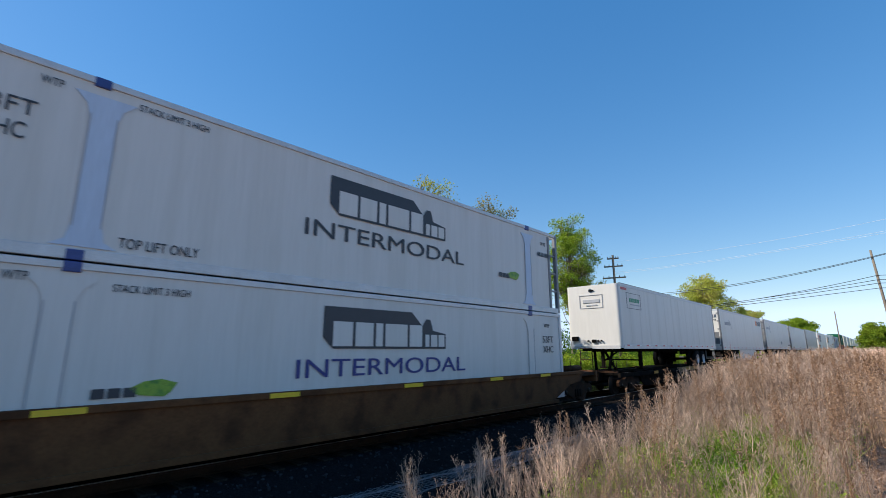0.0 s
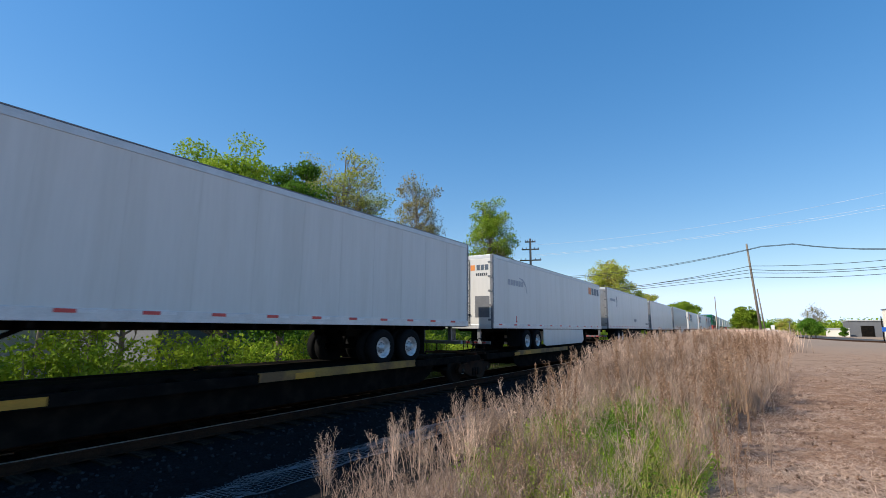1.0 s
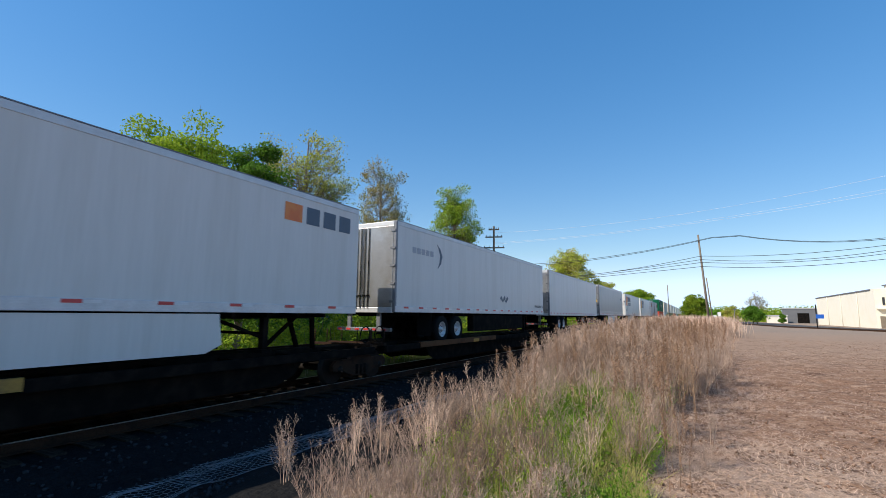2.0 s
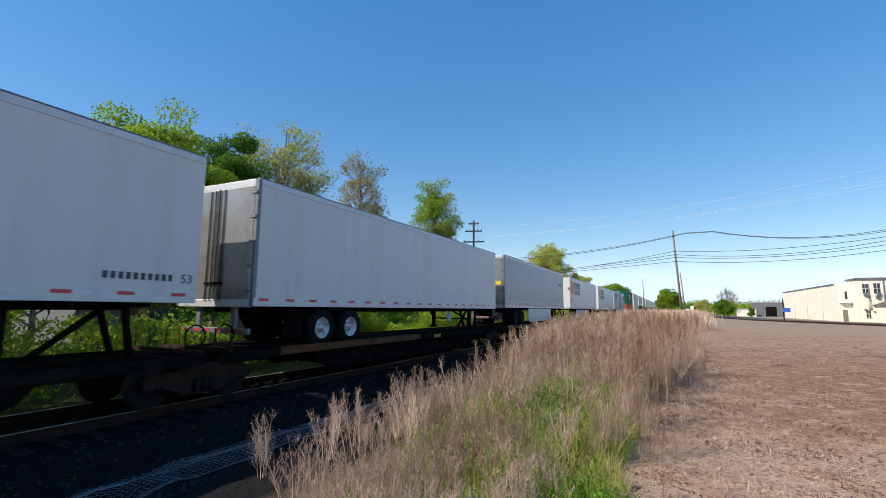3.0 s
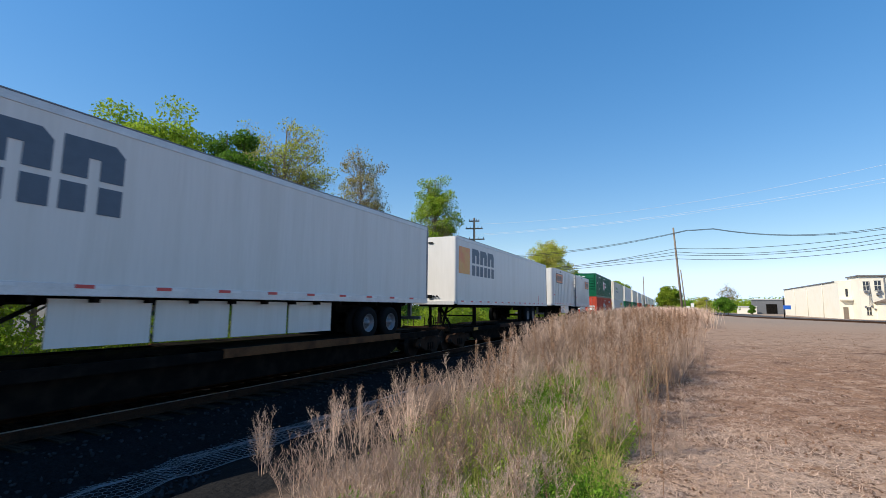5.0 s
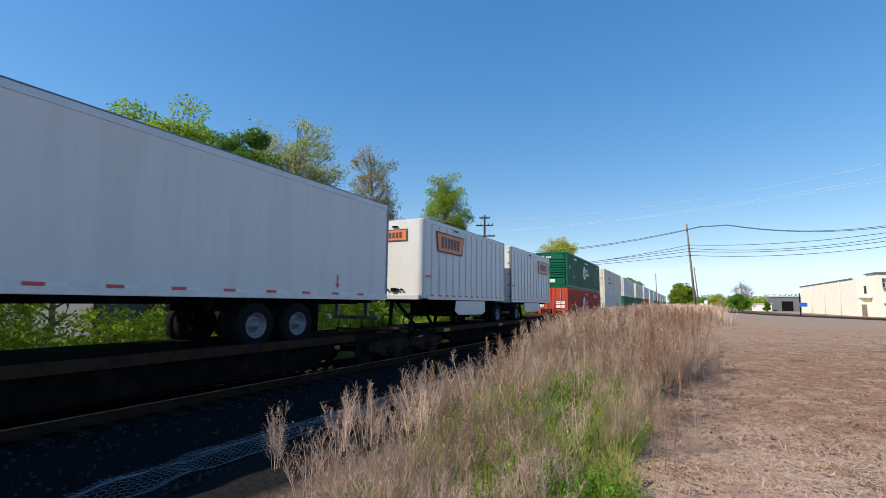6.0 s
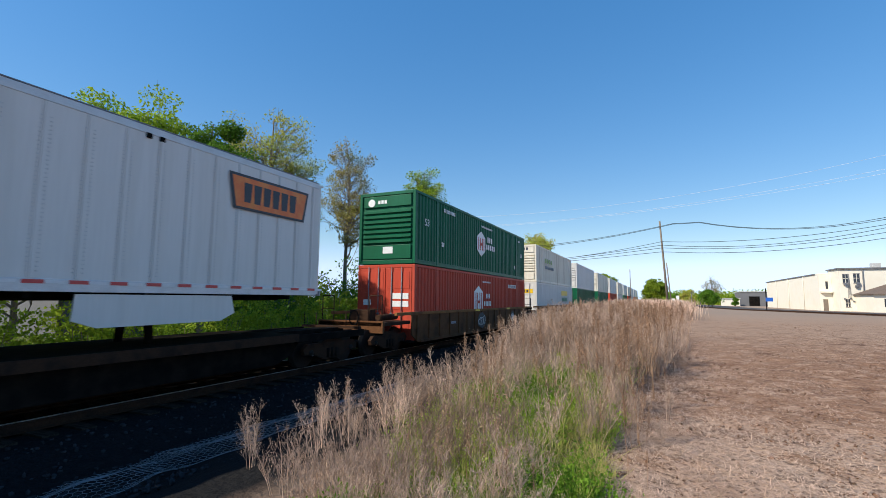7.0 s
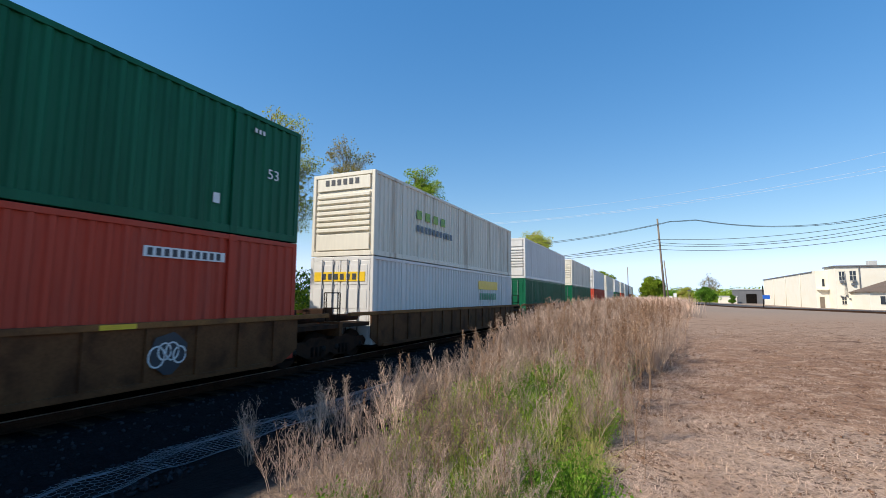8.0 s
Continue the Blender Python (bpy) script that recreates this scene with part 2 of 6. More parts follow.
def ground_material():
    """Dirt lot: pale straw litter, dark brown churned earth, grey gravel far off; gravel by the track has the train's
    shade in its colour.
    """
    m = material("straw_strewn_dirt", (0.44, 0.305, 0.215), 0.95, vary=0.4, scale=0.7, fine=14, bump=1.0,
                 second=(0.25, 0.15, 0.095), mix=(0.48, 0.60), depth=0.04)
    n, l = m.node_tree.nodes, m.node_tree.links
    b = n["Principled BSDF"]
    src = b.inputs["Base Color"].links[0].from_socket
    co = n.new("ShaderNodeTexCoord")
    xyz = n.new("ShaderNodeSeparateXYZ")
    l.new(co.outputs["Object"], xyz.inputs[0])
    ns = n.new("ShaderNodeTexNoise")
    ns.inputs["Scale"].default_value, ns.inputs["Detail"].default_value = 0.25, 6
    l.new(co.outputs["Object"], ns.inputs["Vector"])

    def blend(axis, lo, hi, wobble, colour, prev):
        a = n.new("ShaderNodeMath")
        a.operation = "MULTIPLY_ADD"
        a.inputs[1].default_value = wobble
        l.new(ns.outputs["Fac"], a.inputs[0])
        l.new(xyz.outputs[axis], a.inputs[2])
        r = n.new("ShaderNodeMapRange")
        r.inputs["From Min"].default_value, r.inputs["From Max"].default_value = lo, hi
        l.new(a.outputs[0], r.inputs["Value"])
        sp = n.new("ShaderNodeTexNoise")
        sp.inputs["Scale"].default_value, sp.inputs["Detail"].default_value = 9, 4
        l.new(co.outputs["Object"], sp.inputs["Vector"])
        tint = n.new("ShaderNodeMix")
        tint.data_type = "RGBA"
        tint.inputs[6].default_value = (*[c * 0.65 for c in colour], 1)
        tint.inputs[7].default_value = (*[c * 1.35 for c in colour], 1)
        l.new(sp.outputs["Fac"], tint.inputs[0])
        x = n.new("ShaderNodeMix")
        x.data_type = "RGBA"
        l.new(r.outputs["Result"], x.inputs[0])
        l.new(prev, x.inputs[6])
        l.new(tint.outputs[2], x.inputs[7])
        return x.outputs[2]

    src = blend("Y", 8.6, 10.4, 4.5, (0.27, 0.155, 0.098), src)
    src = blend("Y", 22, 34, 12, (0.35, 0.235, 0.165), src)
    src = blend("Y", 48, 80, 20, (0.31, 0.235, 0.18), src)
    # gravel by the track: the train's shade is painted in as near-black
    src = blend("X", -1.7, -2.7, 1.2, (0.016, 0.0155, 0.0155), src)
    src = blend("X", -12.0, -13.0, 1.0, (0.10, 0.12, 0.04), src)
    far = n.new("ShaderNodeMapRange")
    far.inputs["From Min"].default_value, far.inputs["From Max"].default_value = 55, 25
    l.new(xyz.outputs["Y"], far.inputs["Value"])
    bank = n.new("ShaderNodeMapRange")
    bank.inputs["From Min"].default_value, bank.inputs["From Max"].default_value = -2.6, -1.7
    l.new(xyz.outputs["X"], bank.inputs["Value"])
    both = n.new("ShaderNodeMath")
    both.operation = "MULTIPLY"
    l.new(far.outputs["Result"], both.inputs[0])
    l.new(bank.outputs["Result"], both.inputs[1])
    for sc, lo, hi, colour, amount in ((0.8, 0.54, 0.64, (0.12, 0.066, 0.046), 0.8), (2.6, 0.50, 0.60, (0.52, 0.36, 0.255), 0.5), (9.0, 0.54, 0.62, (0.075, 0.045, 0.034), 0.8), (24.0, 0.55, 0.62, (0.09, 0.055, 0.04), 0.7)):
        pn = n.new("ShaderNodeTexNoise")
        pn.inputs["Scale"].default_value, pn.inputs["Detail"].default_value, pn.inputs["Roughness"].default_value = sc, 8, 0.65
        l.new(co.outputs["Object"], pn.inputs["Vector"])
        pr = n.new("ShaderNodeMapRange")
        pr.inputs["From Min"].default_value, pr.inputs["From Max"].default_value, pr.inputs["To Max"].default_value = lo, hi, amount
        l.new(pn.outputs["Fac"], pr.inputs["Value"])
        mu = n.new("ShaderNodeMath")
        mu.operation = "MULTIPLY"
        l.new(pr.outputs["Result"], mu.inputs[0])
        l.new(both.outputs[0], mu.inputs[1])
        px = n.new("ShaderNodeMix")
        px.data_type = "RGBA"
        px.inputs[7].default_value = (*colour, 1)
        l.new(mu.outputs[0], px.inputs[0])
        l.new(src, px.inputs[6])
        src = px.outputs[2]
    l.new(src, b.inputs["Base Color"])
    return m


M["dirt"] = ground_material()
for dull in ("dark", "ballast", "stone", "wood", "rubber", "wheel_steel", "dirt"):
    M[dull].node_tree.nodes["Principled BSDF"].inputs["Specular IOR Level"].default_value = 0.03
for chalky in ("green_box", "red_box"):
    M[chalky].node_tree.nodes["Principled BSDF"].inputs["Specular IOR Level"].default_value = 0.2


# ---- mesh helpers ----
def box(bm, x0, x1, y0, y1, z0, z1, bevel=0.0):
    vs = [bm.verts.new((x, y, z)) for x in (x0, x1) for y in (y0, y1) for z in (z0, z1)]
    fs = [bm.faces.new([vs[i] for i in q]) for q in
          ((0, 1, 3, 2), (4, 6, 7, 5), (0, 4, 5, 1), (2, 3, 7, 6), (0, 2, 6, 4), (1, 5, 7, 3))]
    if bevel:
        es = list({e for f in fs for e in f.edges})
        bmesh.ops.bevel(bm, geom=es, offset=bevel, segments=2, affect="EDGES", profile=0.5)
    return bm


def tube(bm, a, b, r0, r1=None, seg=10, caps=True):
    """A round bar or cone from a to b."""
    a, b = Vector(a), Vector(b)
    d = (b - a).normalized()
    u = d.orthogonal().normalized()
    w = d.cross(u)
    r1 = r0 if r1 is None else r1
    rings = [[bm.verts.new(p + (u * math.cos(k * math.tau / seg) + w * math.sin(k * math.tau / seg)) * r) for k in range(seg)]
             for p, r in ((a, r0), (b, r1))]
    for k in range(seg):
        f = bm.faces.new((rings[0][k], rings[0][(k + 1) % seg], rings[1][(k + 1) % seg], rings[1][k]))
        f.smooth = True
    if caps:
        bm.faces.new(rings[0][::-1])
        bm.faces.new(rings[1])
    return bm


def lathe(bm, axis_point, profile, seg=24):
    """Turns (offset along x, radius) pairs round the x axis through axis_point."""
    c = Vector(axis_point)
    rings = [[bm.verts.new(c + Vector((o, r * math.cos(k * math.tau / seg), r * math.sin(k * math.tau / seg)))) for k in range(seg)]
             for o, r in profile]
    for a, b in zip(rings, rings[1:]):
        for k in range(seg):
            f = bm.faces.new((a[k], a[(k + 1) % seg], b[(k + 1) % seg], b[k]))
            f.smooth = True
    return bm


def prism(bm, outline, x0, x1):
    """Extrudes an outline of (y, z) corners from x0 to x1."""
    a = [bm.verts.new((x0, y, z)) for y, z in outline]
    b = [bm.verts.new((x1, y, z)) for y, z in outline]
    k = len(outline)
    bm.faces.new(a[::-1])
    bm.faces.new(b)
    for i in range(k):
        bm.faces.new((a[i], a[(i + 1) % k], b[(i + 1) % k], b[i]))
    return bm


def part(name, bm, mat, parent=None, label=""):
    bmesh.ops.recalc_face_normals(bm, faces=bm.faces)
    me = bpy.data.meshes.new(name)
    bm.to_mesh(me)
    bm.free()
    return mesh_part(name, me, mat, parent, label)


def mesh_part(name, me, mat, parent=None, label=""):
    if mat and not me.materials:
        me.materials.append(mat)
    ob = new(name, me)
    if parent:
        ob.parent = parent
    if label:
        ob["label"] = label
    return ob


def boxed(name, x0, x1, y0, y1, z0, z1, mat, parent=None, label="", bevel=0.0):
    return part(name, box(bmesh.new(), x0, x1, y0, y1, z0, z1, bevel), mat, parent, label)


def lettering(name, words, y, z, size, mat, parent, x, width=None, face="side"):
    """Words on the side (read along +y) or on the leading end (read along +x)."""
    cu = bpy.data.curves.new(name, "FONT")
    cu.body, cu.size, cu.extrude, cu.offset = words, size * 1.38, 0.003, 0.0
    tmp = bpy.data.objects.new(name, cu)
    scene.collection.objects.link(tmp)
    me = bpy.data.meshes.new_from_object(tmp.evaluated_get(bpy.context.evaluated_depsgraph_get()))
    bpy.data.objects.remove(tmp)
    co = np.zeros(len(me.vertices) * 3)
    me.vertices.foreach_get("co", co)
    co = co.reshape(-1, 3)
    k = width / max(co[:, 0].max(), 1e-6) if width else 1
    out = np.empty_like(co)
    if face == "side":
        out[:, 0], out[:, 1], out[:, 2] = x + co[:, 2], y + co[:, 0] * k, z + co[:, 1]
    else:
        out[:, 0], out[:, 1], out[:, 2] = x + co[:, 0] * k, y - co[:, 2], z + co[:, 1]
    me.vertices.foreach_set("co", out.ravel())
    me.materials.clear()
    return mesh_part(name, me, mat, parent)


def bars(name, y0, y1, z0, z1, count, mat, parent, x, gap=0.42):
    """Plain bars in place of unreadable or private writing, one raised piece each."""
    w = (y1 - y0) / count
    for i in range(count):
        boxed(name, x, x + 0.005, y0 + w * i, y0 + w * (i + 1 - gap), z0, z1, mat, parent)


MOVING = []  # (thing, place along the train)
WHEELSETS = [[], []]  # leading and trailing axles of the trucks


def train_thing(name, s, label, category, group):
    e = tagged(new(name), label, category, group)
    e.location = (TRACK_X, s, RAIL_Z)
    MOVING.append((e, s))
    return e


# ---- ground and track ----
PROFILE = [(-3000, -0.5), (-60, -0.5), (-16, -0.5), (-13.2, -0.72), (-12.4, -0.75), (-7.2, -0.78), (-6.6, -0.74), (-6.15, -0.60),
           (-5.7, -0.62), (-5.1, -0.45), (-4.3, -0.18), (-3.2, -0.02), (-1.5, 0.05), (0, 0.0), (3000, 0.0)]


def ground_z(x, y):
    z = float(np.interp(x, [p[0] for p in PROFILE], [p[1] for p in PROFILE]))
    return z


def build_ground():
    xs = sorted({-2500, -900, -300, -120, -60, -35, -22, -16, -14, *np.round(np.arange(-13.2, -1.2, 0.3), 2), *np.round(np.arange(-1.2, 9.01, 0.13), 2), *np.round(np.arange(9.3, 12.01, 0.3), 2), 15, 20, 30, 45, 70, 120, 300, 900, 2500})
    ys = sorted({-1500, -500, -150, -60, -30, -15, -8, -4, *np.round(np.arange(-2, 3, 0.3), 2), *np.round(np.arange(3, 20.01, 0.13), 2), *np.round(np.arange(20.3, 30.01, 0.3), 2), *range(31, 60, 2), 65, 75, 90, 110, 140, 180, 240, 340, 500, 900, 1600, 3000})
    bm = bmesh.new()
    grid = []
    for x in xs:
        row = []
        for y in ys:
            z = ground_z(x, y)
            if -7 < x < 20 and -3 < y < 60:
                rough = 0.06 if x < -4 else 0.05
                z += rough * noise.noise((x * 0.9, y * 0.9, 0)) + 0.5 * rough * noise.noise((x * 2.7, y * 2.7, 5))
                if x > -0.8:
                    z += 0.022 * noise.noise((x * 4.5, y * 3.5, 2)) + 0.03 * max(0.0, noise.noise((x * 1.3, y * 2.2, 8)))
            row.append(bm.verts.new((x, y, z)))
        grid.append(row)
    for a, b in zip(grid, grid[1:]):
        for k in range(len(ys) - 1):
            f = bm.faces.new((a[k], b[k], b[k + 1], a[k + 1]))
            f.smooth = True
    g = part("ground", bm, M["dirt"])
    tagged(g, "brown dirt lot strewn with pale dry straw beside gravel coloured near-black for train shade", "ground", kind="structure")


def extrude_y(bm, outline, ys):
    """Sweeps an outline of (x, z) corners along y."""
    rings = [[bm.verts.new((x, y, z)) for x, z in outline] for y in ys]
    for a, b in zip(rings, rings[1:]):
        for i in range(len(outline) - 1):
            bm.faces.new((a[i], a[i + 1], b[i + 1], b[i]))
    return bm


def build_track():
    top = RAIL_Z - 0.20
    out = [(TRACK_X - 3.2, -0.85), (TRACK_X - 2.5, -0.70), (TRACK_X - 1.75, top), (TRACK_X - 0.4, top - 0.02), (TRACK_X + 0.4, top - 0.02),
           (TRACK_X + 1.75, top), (TRACK_X + 2.35, -0.70), (TRACK_X + 3.1, -0.86)]
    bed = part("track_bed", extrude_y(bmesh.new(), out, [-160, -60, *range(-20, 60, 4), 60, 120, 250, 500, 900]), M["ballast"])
    tagged(bed, "crushed-stone ballast under the railway track, shade painted into its colour", "track bed", kind="structure")
    for side, x in (("near", TRACK_X + 0.755), ("far", TRACK_X - 0.755)):
        h = RAIL_Z
        prof = [(x - 0.07, h - 0.17), (x - 0.07, h - 0.155), (x - 0.012, h - 0.135), (x - 0.012, h - 0.045), (x - 0.036, h - 0.035),
                (x - 0.036, h - 0.004), (x + 0.036, h - 0.004), (x + 0.036, h - 0.035), (x + 0.012, h - 0.045), (x + 0.012, h - 0.135),
                (x + 0.07, h - 0.155), (x + 0.07, h - 0.17)]
        r = part("rail", extrude_y(bmesh.new(), prof, [-160, 0, 100, 900]), M["rust"])
        tagged(r, "rusty steel rail with a polished running surface", "rail", "rails", "structure")
        boxed("rail_head", x - 0.03, x + 0.03, -160, 900, h - 0.004, h, M["rail_top"], r, "bright polished running surface")


# ---- trailers ----
W2 = 1.3  # half width of bodies


def wheel(parent, x, y, z, r=0.5, side=1, rim_mat="rim"):
    """A pair of tyres on one side, with a rim seen from outside."""
    for off in (0.0, -0.33):
        bm = bmesh.new()
        lathe(bm, (x + side * off, y, z), [(-0.12 * side, r * 0.56), (-0.13 * side, r * 0.8), (-0.11 * side, r * 0.97), (-0.05 * side, r), (0.05 * side, r),
                                           (0.11 * side, r * 0.97), (0.13 * side, r * 0.8), (0.12 * side, r * 0.56)], 22)
        t = part("tyre", bm, M["rubber"], parent)
        if off == 0.0:
            bm = bmesh.new()
            lathe(bm, (x, y, z), [(0.115 * side, r * 0.58), (0.12 * side, r * 0.53), (0.04 * side, r * 0.48), (0.0, r * 0.36), (0.03 * side, r * 0.3),
                                  (0.035 * side, r * 0.17), (0.11 * side, r * 0.15), (0.12 * side, 0.001)], 20)
            rim = part("rim", bm, M[rim_mat], t, "pale steel rim with a hub" if rim_mat == "rim" else "dull dark rim with a hub")
            bm = bmesh.new()
            for k in range(8):
                a = k * math.tau / 8
                tube(bm, (x + 0.02 * side, y + r * 0.26 * math.cos(a), z + r * 0.26 * math.sin(a)),
                     (x + 0.055 * side, y + r * 0.26 * math.cos(a), z + r * 0.26 * math.sin(a)), 0.018, seg=6)
            bm_ob = part("wheel_nuts", bm, M["grey"], t)


def trailer(s0, s1, label, nose="lead", z0=2.0, z1=4.94, paint="white", door="white", ribs=0, rib_step=1.22, skirt=None, skirt_z=1.12,
            wheels_at=None, wheel_z=1.38, wheel_r=0.36, axles=2, legs=True, tape=1.2, tape_from=0.5, frame_end=False, rounded=0.06, stripes=0, deck=1.0, gear=None, rim_mat="rim"):
    """A highway trailer riding on a railcar. y runs from the leading end back; nose says which end has the front wall."""
    length = s1 - s0
    e = train_thing("semi_trailer", s0, label, "trailer", "trailers on the train")

    def Y(v):  # distance from the nose to local y
        return v if nose == "lead" else length - v

    def yy(a, b):
        return sorted((Y(a), Y(b)))

    bm = box(bmesh.new(), -W2 + 0.012, W2 - 0.012, 0.02, length - 0.02, z0 + 0.05, z1 - 0.03)
    ends = [ed for ed in bm.edges if abs(ed.verts[0].co.x - ed.verts[1].co.x) < 1e-6 and abs(ed.verts[0].co.y - ed.verts[1].co.y) < 1e-6
            and (min(abs(ed.verts[0].co.y - Y(0)), 9) < 0.1)]
    bmesh.ops.bevel(bm, geom=ends, offset=max(rounded, 0.02), segments=5, affect="EDGES", profile=0.5)
    part("body", bm, M[paint], e)
    for sx in (1, -1):
        x0, x1 = sorted((sx * (W2 - 0.03), sx * W2))
        a, b = yy(rounded + 0.02, length - 0.02)
        boxed("top_rail", x0, x1, a, b, z1 - 0.14, z1, M["rail"], e, bevel=0.008)
        boxed("roof_edge", *sorted((sx * (W2 - 0.06), sx * (W2 + 0.006))), a, b, z1 + 0.001, z1 + 0.022, M["grey"], e, "thin dark roof edge")
        boxed("bottom_rail", x0, x1 + (0.006 if sx > 0 else 0), a, b, z0, z0 + 0.2, M["rail"], e, bevel=0.008)
    boxed("roof", -W2 + 0.05, W2 - 0.05, 0.05, length - 0.05, z1 - 0.035, z1 - 0.01, M["white"], e)
    # vertical seams or ribs of the wall panels
    x = W2 - 0.012
    k = 1
    while ribs and k * rib_step < length - 0.3:
        yv = k * rib_step
        if ribs == 1:
            boxed("panel_seam", x, x + 0.004, yv - 0.012, yv + 0.012, z0 + 0.2, z1 - 0.14, M[paint], e)
        else:
            bm = bmesh.new()
            for q, w in ((0.0, 0.055), (0.014, 0.03)):
                box(bm, x + q, x + q + 0.012, yv - w, yv + w, z0 + 0.21, z1 - 0.15)
            part("wall_rib", bm, M[paint], e)
        k += 1
    if ribs == 2:
        bm = bmesh.new()
        for i in range(1, k):
            for j in range(36):
                zz = z0 + 0.3 + j * 0.068
                box(bm, x, x + 0.018, i * rib_step - 0.075, i * rib_step - 0.06, zz, zz + 0.016)
                box(bm, x, x + 0.018, i * rib_step + 0.06, i * rib_step + 0.075, zz, zz + 0.016)
        rv = part("rivets", bm, M["rail"], e)
        rv["kind"] = "stuff"
    for j in range(stripes):
        boxed("rub_rail", x, x + 0.022, 0.1, length - 0.1, z0 + 0.24 + j * 0.075, z0 + 0.275 + j * 0.075, M["rail"], e)
    # reflective tape along the bottom rail
    v = tape_from
    while v < length - 0.5:
        boxed("red_reflector", W2 + 0.005, W2 + 0.011, v, v + 0.28, z0 + 0.125, z0 + 0.185, M["red_tape"], e)
        boxed("white_reflector", W2 + 0.005, W2 + 0.011, v + 0.29, v + 0.55, z0 + 0.13, z0 + 0.18, M["white_tape"], e)
        v += tape
    # door end
    dy = Y(length)
    out = -1 if nose == "trail" else 1
    d0, d1 = sorted((dy, dy - out * 0.035))
    for sx in (1, -1):
        x0, x1 = sorted((sx * 0.02, sx * (W2 - 0.1)))
        p0, p1 = sorted((dy - out * 0.01, dy + out * 0.03))
        dr = boxed("door", x0, x1, p0, p1, z0 + 0.16, z1 - 0.16, M[door], e, bevel=0.01)
        for bx in (sx * 0.08, sx * 0.24):
            bm = tube(bmesh.new(), (bx, dy + out * 0.055, z0 + 0.12), (bx, dy + out * 0.055, z1 - 0.18), 0.014, seg=8)
            box(bm, bx - 0.05, bx + 0.05, *sorted((dy + out * 0.03, dy + out * 0.075)), z0 + 0.5, z0 + 0.56)
            part("lock_bar", bm, M["dark"], dr, "dark steel lock bar")
        for hz in np.linspace(z0 + 0.3, z1 - 0.35, 5):
            boxed("hinge", *sorted((sx * (W2 - 0.2), sx * (W2 - 0.02))), *sorted((dy + out * 0.03, dy + out * 0.05)), hz, hz + 0.07, M["grey"], dr)
    for sx in (1, -1):
        boxed("corner_post", *sorted((sx * (W2 - 0.1), sx * (W2 + 0.004))), *sorted((dy - out * 0.08, dy + out * 0.02)), z0, z1 - 0.01, M["grey"], e, bevel=0.012)
    boxed("door_header", -W2 + 0.1, W2 - 0.1, *sorted((dy - out * 0.08, dy + out * 0.025)), z1 - 0.16, z1 - 0.005, M["rail"], e, bevel=0.012)
    boxed("door_sill", -W2 + 0.1, W2 - 0.1, *sorted((dy - out * 0.08, dy + out * 0.03)), z0 - 0.02, z0 + 0.16, M["rail"], e, bevel=0.012)
    # rear guard
    gy = dy - out * 0.12
    bm = box(bmesh.new(), -1.1, 1.1, gy - 0.05, gy + 0.05, z0 - 0.62, z0 - 0.5, 0.01)
    part("rear_guard", bm, M["grey"], e, "galvanised guard with red and white tape")
    for gx in (-0.6, 0.6):
        boxed("guard_post", gx - 0.07, gx + 0.07, gy - 0.04, gy + 0.04, z0 - 0.5, z0 + 0.02, M["grey"], e)
    for gi in range(6):
        boxed("red_reflector", -1.05 + gi * 0.36, -0.88 + gi * 0.36, *sorted((gy + out * 0.051, gy + out * 0.056)), z0 - 0.59, z0 - 0.53, M["red_tape"], e)
    # front wall fittings
    ny = Y(0)
    o = -1 if nose == "lead" else 1
    hc = boxed("coupling_plate", -0.1, 0.12, *sorted((ny, ny + o * 0.07)), z0 + 0.28, z0 + 0.42, M["dark"], e, "black coupling plate on the front wall", 0.01)
    for q in (-0.28, -0.05, 0.2, 0.36):
        part("hose_coupling", tube(bmesh.new(), (q, ny, z0 + 0.36), (q, ny + o * 0.078, z0 + 0.36), 0.04, seg=8), M["dark"], hc)
    boxed("front_sill", -W2 + 0.1, W2 - 0.1, *sorted((ny - o * 0.02, ny + o * 0.012)), z0, z0 + 0.15, M["rail"], e)
    boxed("roof_lamp", -0.12, 0.12, *sorted((ny, ny + o * 0.03)), z1 - 0.3, z1 - 0.24, M["dark"], e)
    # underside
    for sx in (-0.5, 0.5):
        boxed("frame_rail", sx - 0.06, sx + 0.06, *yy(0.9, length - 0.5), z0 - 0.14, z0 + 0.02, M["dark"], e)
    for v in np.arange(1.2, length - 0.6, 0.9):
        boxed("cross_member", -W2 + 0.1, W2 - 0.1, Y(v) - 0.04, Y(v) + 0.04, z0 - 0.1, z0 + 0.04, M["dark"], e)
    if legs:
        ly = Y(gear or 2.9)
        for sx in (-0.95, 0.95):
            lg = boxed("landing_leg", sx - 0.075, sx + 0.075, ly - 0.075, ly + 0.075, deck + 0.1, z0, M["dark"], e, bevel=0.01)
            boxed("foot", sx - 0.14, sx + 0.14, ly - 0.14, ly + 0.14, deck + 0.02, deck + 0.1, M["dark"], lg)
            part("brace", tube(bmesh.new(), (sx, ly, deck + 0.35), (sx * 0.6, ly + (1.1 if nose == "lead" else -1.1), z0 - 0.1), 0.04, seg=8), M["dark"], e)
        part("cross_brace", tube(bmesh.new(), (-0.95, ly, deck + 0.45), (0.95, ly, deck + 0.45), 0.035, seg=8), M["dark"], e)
        # hitch stand that holds the king pin
        hy = Y(0.9)
        bm = bmesh.new()
        back = 1 if nose == "lead" else -1
        tube(bm, (-0.45, hy, z0), (-0.3, hy - 0.25 * back, deck - 0.05), 0.07, seg=8)
